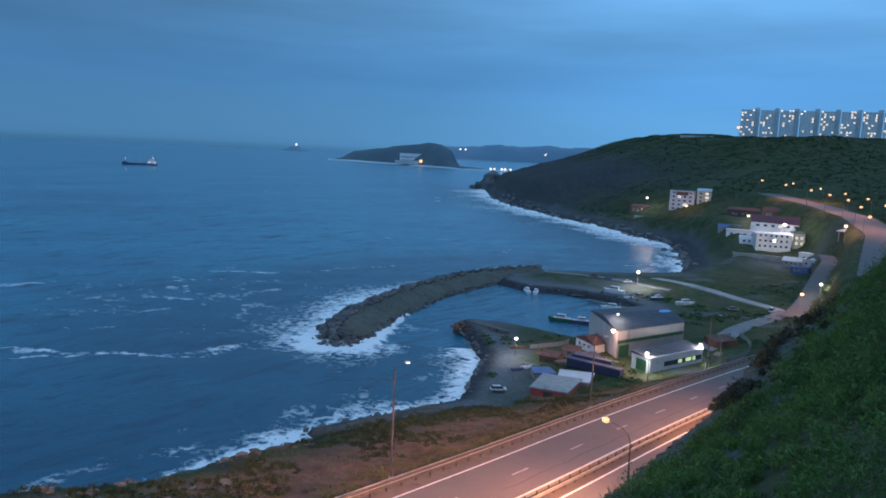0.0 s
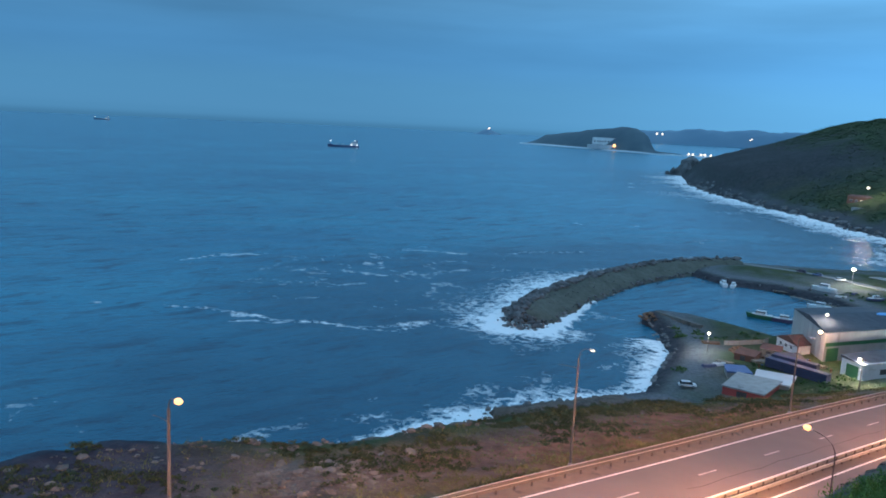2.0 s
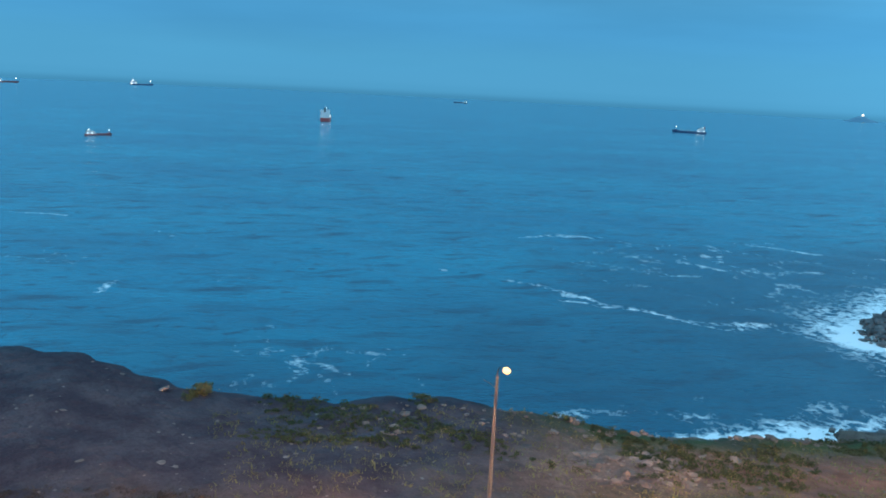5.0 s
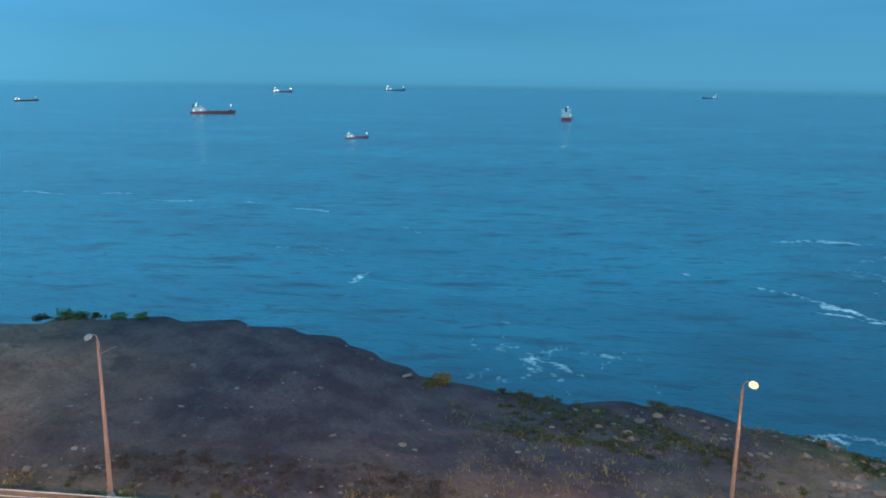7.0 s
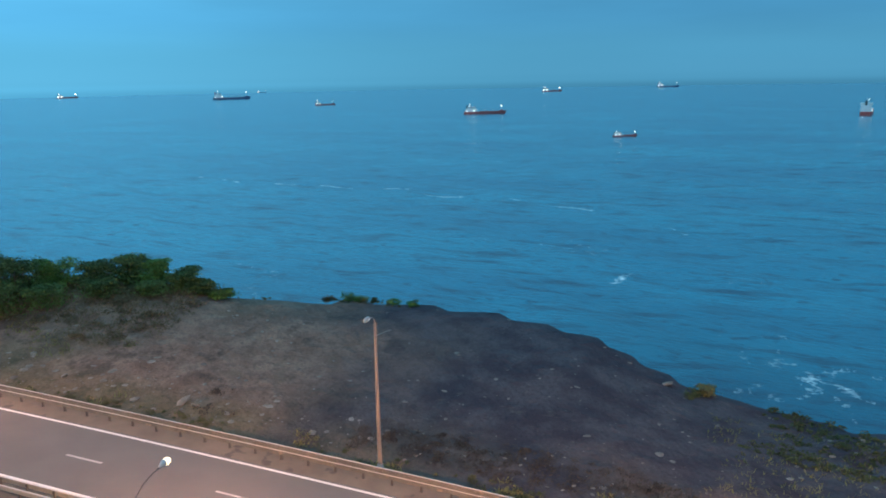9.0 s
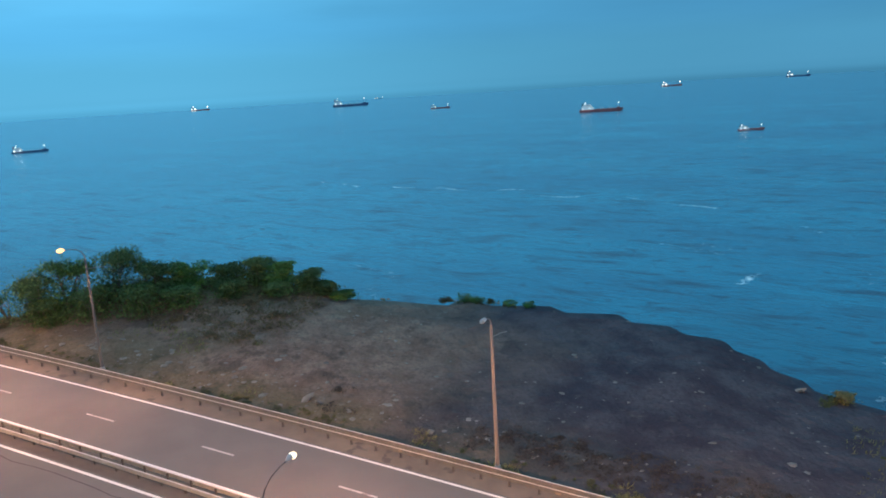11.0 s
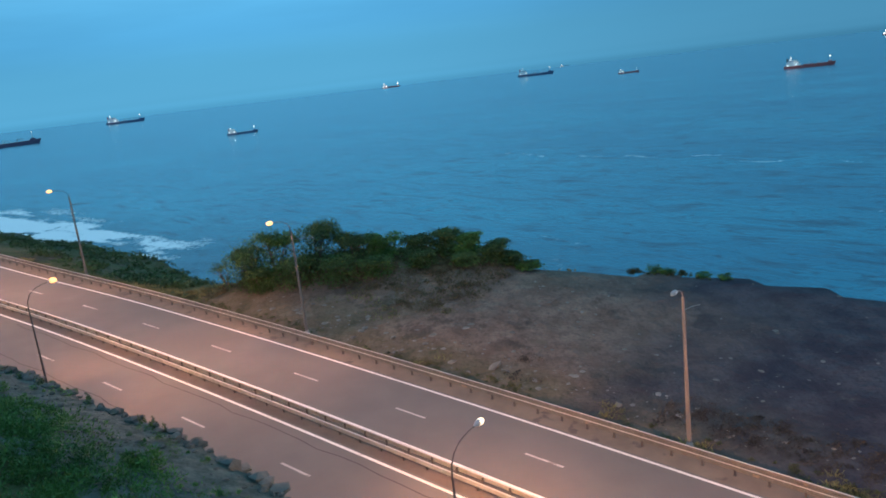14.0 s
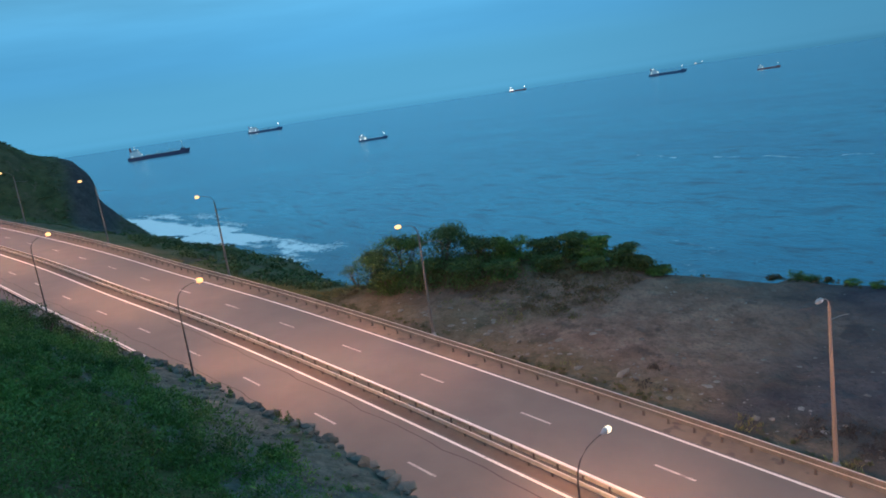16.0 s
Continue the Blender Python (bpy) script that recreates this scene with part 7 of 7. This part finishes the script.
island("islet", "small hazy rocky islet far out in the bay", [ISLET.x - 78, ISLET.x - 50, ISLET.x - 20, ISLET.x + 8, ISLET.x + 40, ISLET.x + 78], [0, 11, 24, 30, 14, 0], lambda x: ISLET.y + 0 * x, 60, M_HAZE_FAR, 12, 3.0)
island("island_surf", "pale surf and shingle along the island's foot", [-600, -520, -400, -280, -180, -126], [2.5, 4.5, 3.5, 3.0, 3.5, 2.0], lambda x: 2400 - 0.81 * (x + 240), 14, M_SURF, 14, 1.2)
island("reef_surf", "pale surf breaking over the low spit", [-126, -90, -40, 20, 80], [1.5, 3.0, 2.0, 3.0, 1.5], lambda x: 2290 + 0 * x, 8, M_SURF, 15, 0.8)
c = rect(-317, 2452, 74, 25, 3)
b = building("island_hall", "large white hall on the island's shore", "hall", c, 17.0, 20.0, M_WHITE, M_PANEL, "flat", eave=0.5)
window_rows(b, 0, 1, 8, 6, 3, (0.06, 5.0), 0)
c = rect(-328, 2425, 92, 18, 3)
building("island_quay", "pale quay buildings below the island hall", "building", c, 5.5, 9.0, M_PANEL, M_PANEL, "flat", eave=0.4)


def distant_light(x, y, z, r, tint):
    root = thing("shore_lamp", "bright lamp on a mast on the far shore", "lamp", pose(x, y, 0), "lamps on the far shore")
    bm = bmesh.new()
    tube(bm, [(0, 0, -1), (0, 0, z - r)], 0.4, 6)
    part("mast", bm, M_GREYMETAL, root)
    bm = bmesh.new()
    bmesh.ops.create_uvsphere(bm, u_segments=8, v_segments=6, radius=r)
    bmesh.ops.translate(bm, vec=(0, 0, z), verts=bm.verts)
    part("lamp_glass", bm, M_LAMP_ON if tint is SODIUM else M_LAMP_WHITE, root)


for x, y, z, r, tint in ((-245, 2415, 15, 5, SODIUM), (-225, 4420, 52, 5.5, WARM_WHITE), (-196, 4420, 52, 5.5, WARM_WHITE), (255, 4420, 42, 4, WARM_WHITE), (262, 4425, 47, 3.5, WARM_WHITE), (470, 4420, 60, 4, WARM_WHITE),
                         (-25, 2300, 5, 3.0, WARM_WHITE), (-14, 2300, 5, 3.0, WARM_WHITE), (8, 2300, 5, 3.4, WARM_WHITE), (18, 2300, 5, 3.4, WARM_WHITE), (34, 2300, 5, 3.0, WARM_WHITE), (-1180.0, 4440.0, 34, 6.0, WARM_WHITE), (95, 1205, 52, 2.0, SODIUM), (101, 1205, 52, 2.0, SODIUM)):
    distant_light(x, y, z, r, tint)
island("low_spit", "low pale spit with lamps off the headland", [-40, -20, 20, 60, 90], [0, 3, 3, 3, 0], lambda x: 2320 + 0 * x, 18, M_CONCRETE, 8, 0.6)


# ---- ships at anchor ----
def ship(az, dist, length, turn, hull, label, lights=1.0, house=0.24, small=False):
    """az: degrees to the left of north as seen from the hill, set with dist and length to fit the camera's view; turn:
    degrees by which the bow swings from pointing along increasing azimuth.
    """
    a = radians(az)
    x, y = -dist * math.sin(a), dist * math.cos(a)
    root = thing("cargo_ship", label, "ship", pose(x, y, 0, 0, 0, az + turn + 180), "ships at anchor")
    L, B = length, length * 0.16
    D = L * 0.055
    part("hull", hull_mesh(L, B, D, flare=0.96, bow=0.22, keel=-2, sheer=0.22, stern=0.8), hull, root)
    fb = part("forecastle", boxes((0.36 * L, -0.28 * B, D, 0.44 * L, 0.28 * B, D * 1.75), bevel=L * 0.004), hull, root)
    w = house * L
    st = part("superstructure", boxes((-0.46 * L, -0.46 * B, D, -0.46 * L + w, 0.46 * B, D * 1.9), (-0.45 * L, -0.42 * B, D * 1.9, -0.46 * L + w * 0.85, 0.42 * B, D * 2.6), (-0.40 * L, -0.5 * B, D * 2.6, -0.46 * L + w * 0.75, 0.5 * B, D * 3.2), bevel=L * 0.003), M_WHITE, root)
    part("bridge_windows", boxes((-0.395 * L, -0.505 * B, D * 2.85, -0.46 * L + w * 0.755, 0.505 * B, D * 3.05)), M_GLASS, st)
    bm = bmesh.new()
    tube(bm, [(-0.43 * L, 0, D * 2.2), (-0.435 * L, 0, D * 3.9)], [L * 0.018, L * 0.014], 10)
    part("funnel", bm, M_REDHULL if hull is not M_REDHULL else M_DARKMETAL, root)
    bm = bmesh.new()
    tube(bm, [(-0.36 * L, 0, D * 3.1), (-0.36 * L, 0, D * 4.3)], [L * 0.006, L * 0.004], 6)
    part("mast", bm, M_WHITE, root)
    bm = bmesh.new()
    tube(bm, [(0.40 * L, 0, D * 1.6), (0.40 * L, 0, D * 3.6)], [L * 0.006, L * 0.004], 6)
    part("bow_mast", bm, M_WHITE, root)
    n = 4
    for k in range(n):
        u = -0.46 + house + 0.04 + (0.78 - house) * k / n
        part("hatch_cover", boxes((u * L, -0.33 * B, D, (u + (0.78 - house) / n * 0.8) * L, 0.33 * B, D * 1.22), bevel=L * 0.002), M_REDHULL if hull is M_REDHULL else M_GREYMETAL, root)
    if not small:
        for u in (-0.02, 0.18):
            bm = bmesh.new()
            tube(bm, [(u * L, 0, D), (u * L, 0, D * 2.0)], L * 0.006, 6)
            tube(bm, [(u * L, 0, D * 1.9), (u * L + 0.10 * L, 0, D * 1.6)], L * 0.004, 6)
            part("deck_crane", bm, M_GREYMETAL, root)
    r = dist * 0.00036 * lights
    near = 1 if math.cos(radians(turn)) > 0 else -1
    # unseen fill lamp off the hull, camera side, stands in for deck floodlights
    spot_at = (-0.24 * L, near * 1.1 * B, D * 3.0) if abs(math.cos(radians(turn))) > 0.3 else (-0.62 * L, 0, D * 2.4)
    lamp_light("deck_flood", root.matrix_basis @ Vector(spot_at), 650 * (L / 77) ** 2 * lights, (1.0, 0.95, 0.86), 0.5)
    for pos in ((-0.36 * L, near * 0.2 * B, D * 4.2), (0.40 * L, 0, D * 3.5), (-0.26 * L, near * 0.5 * B, D * 1.6), (-0.42 * L, near * 0.5 * B, D * 1.3), (-0.38 * L, 0, D * 3.4)):
        bm = bmesh.new()
        # enlarged bow sphere stands in for the floodlit bow mast
        bmesh.ops.create_uvsphere(bm, u_segments=8, v_segments=6, radius=r * (1.5 if pos[0] > 0 or pos[2] < 1.7 * D else 1.0))
        bmesh.ops.translate(bm, vec=pos, verts=bm.verts)
        part("deck_light", bm, M_DECKLIGHT, root)
    return root


M_DECKLIGHT = glow("deck_light_glass", (1.0, 0.95, 0.85), 3.0)
DARK = "dark-hulled cargo ship at anchor with lit white superstructure"
RED = "red-hulled cargo ship at anchor with lit white superstructure"
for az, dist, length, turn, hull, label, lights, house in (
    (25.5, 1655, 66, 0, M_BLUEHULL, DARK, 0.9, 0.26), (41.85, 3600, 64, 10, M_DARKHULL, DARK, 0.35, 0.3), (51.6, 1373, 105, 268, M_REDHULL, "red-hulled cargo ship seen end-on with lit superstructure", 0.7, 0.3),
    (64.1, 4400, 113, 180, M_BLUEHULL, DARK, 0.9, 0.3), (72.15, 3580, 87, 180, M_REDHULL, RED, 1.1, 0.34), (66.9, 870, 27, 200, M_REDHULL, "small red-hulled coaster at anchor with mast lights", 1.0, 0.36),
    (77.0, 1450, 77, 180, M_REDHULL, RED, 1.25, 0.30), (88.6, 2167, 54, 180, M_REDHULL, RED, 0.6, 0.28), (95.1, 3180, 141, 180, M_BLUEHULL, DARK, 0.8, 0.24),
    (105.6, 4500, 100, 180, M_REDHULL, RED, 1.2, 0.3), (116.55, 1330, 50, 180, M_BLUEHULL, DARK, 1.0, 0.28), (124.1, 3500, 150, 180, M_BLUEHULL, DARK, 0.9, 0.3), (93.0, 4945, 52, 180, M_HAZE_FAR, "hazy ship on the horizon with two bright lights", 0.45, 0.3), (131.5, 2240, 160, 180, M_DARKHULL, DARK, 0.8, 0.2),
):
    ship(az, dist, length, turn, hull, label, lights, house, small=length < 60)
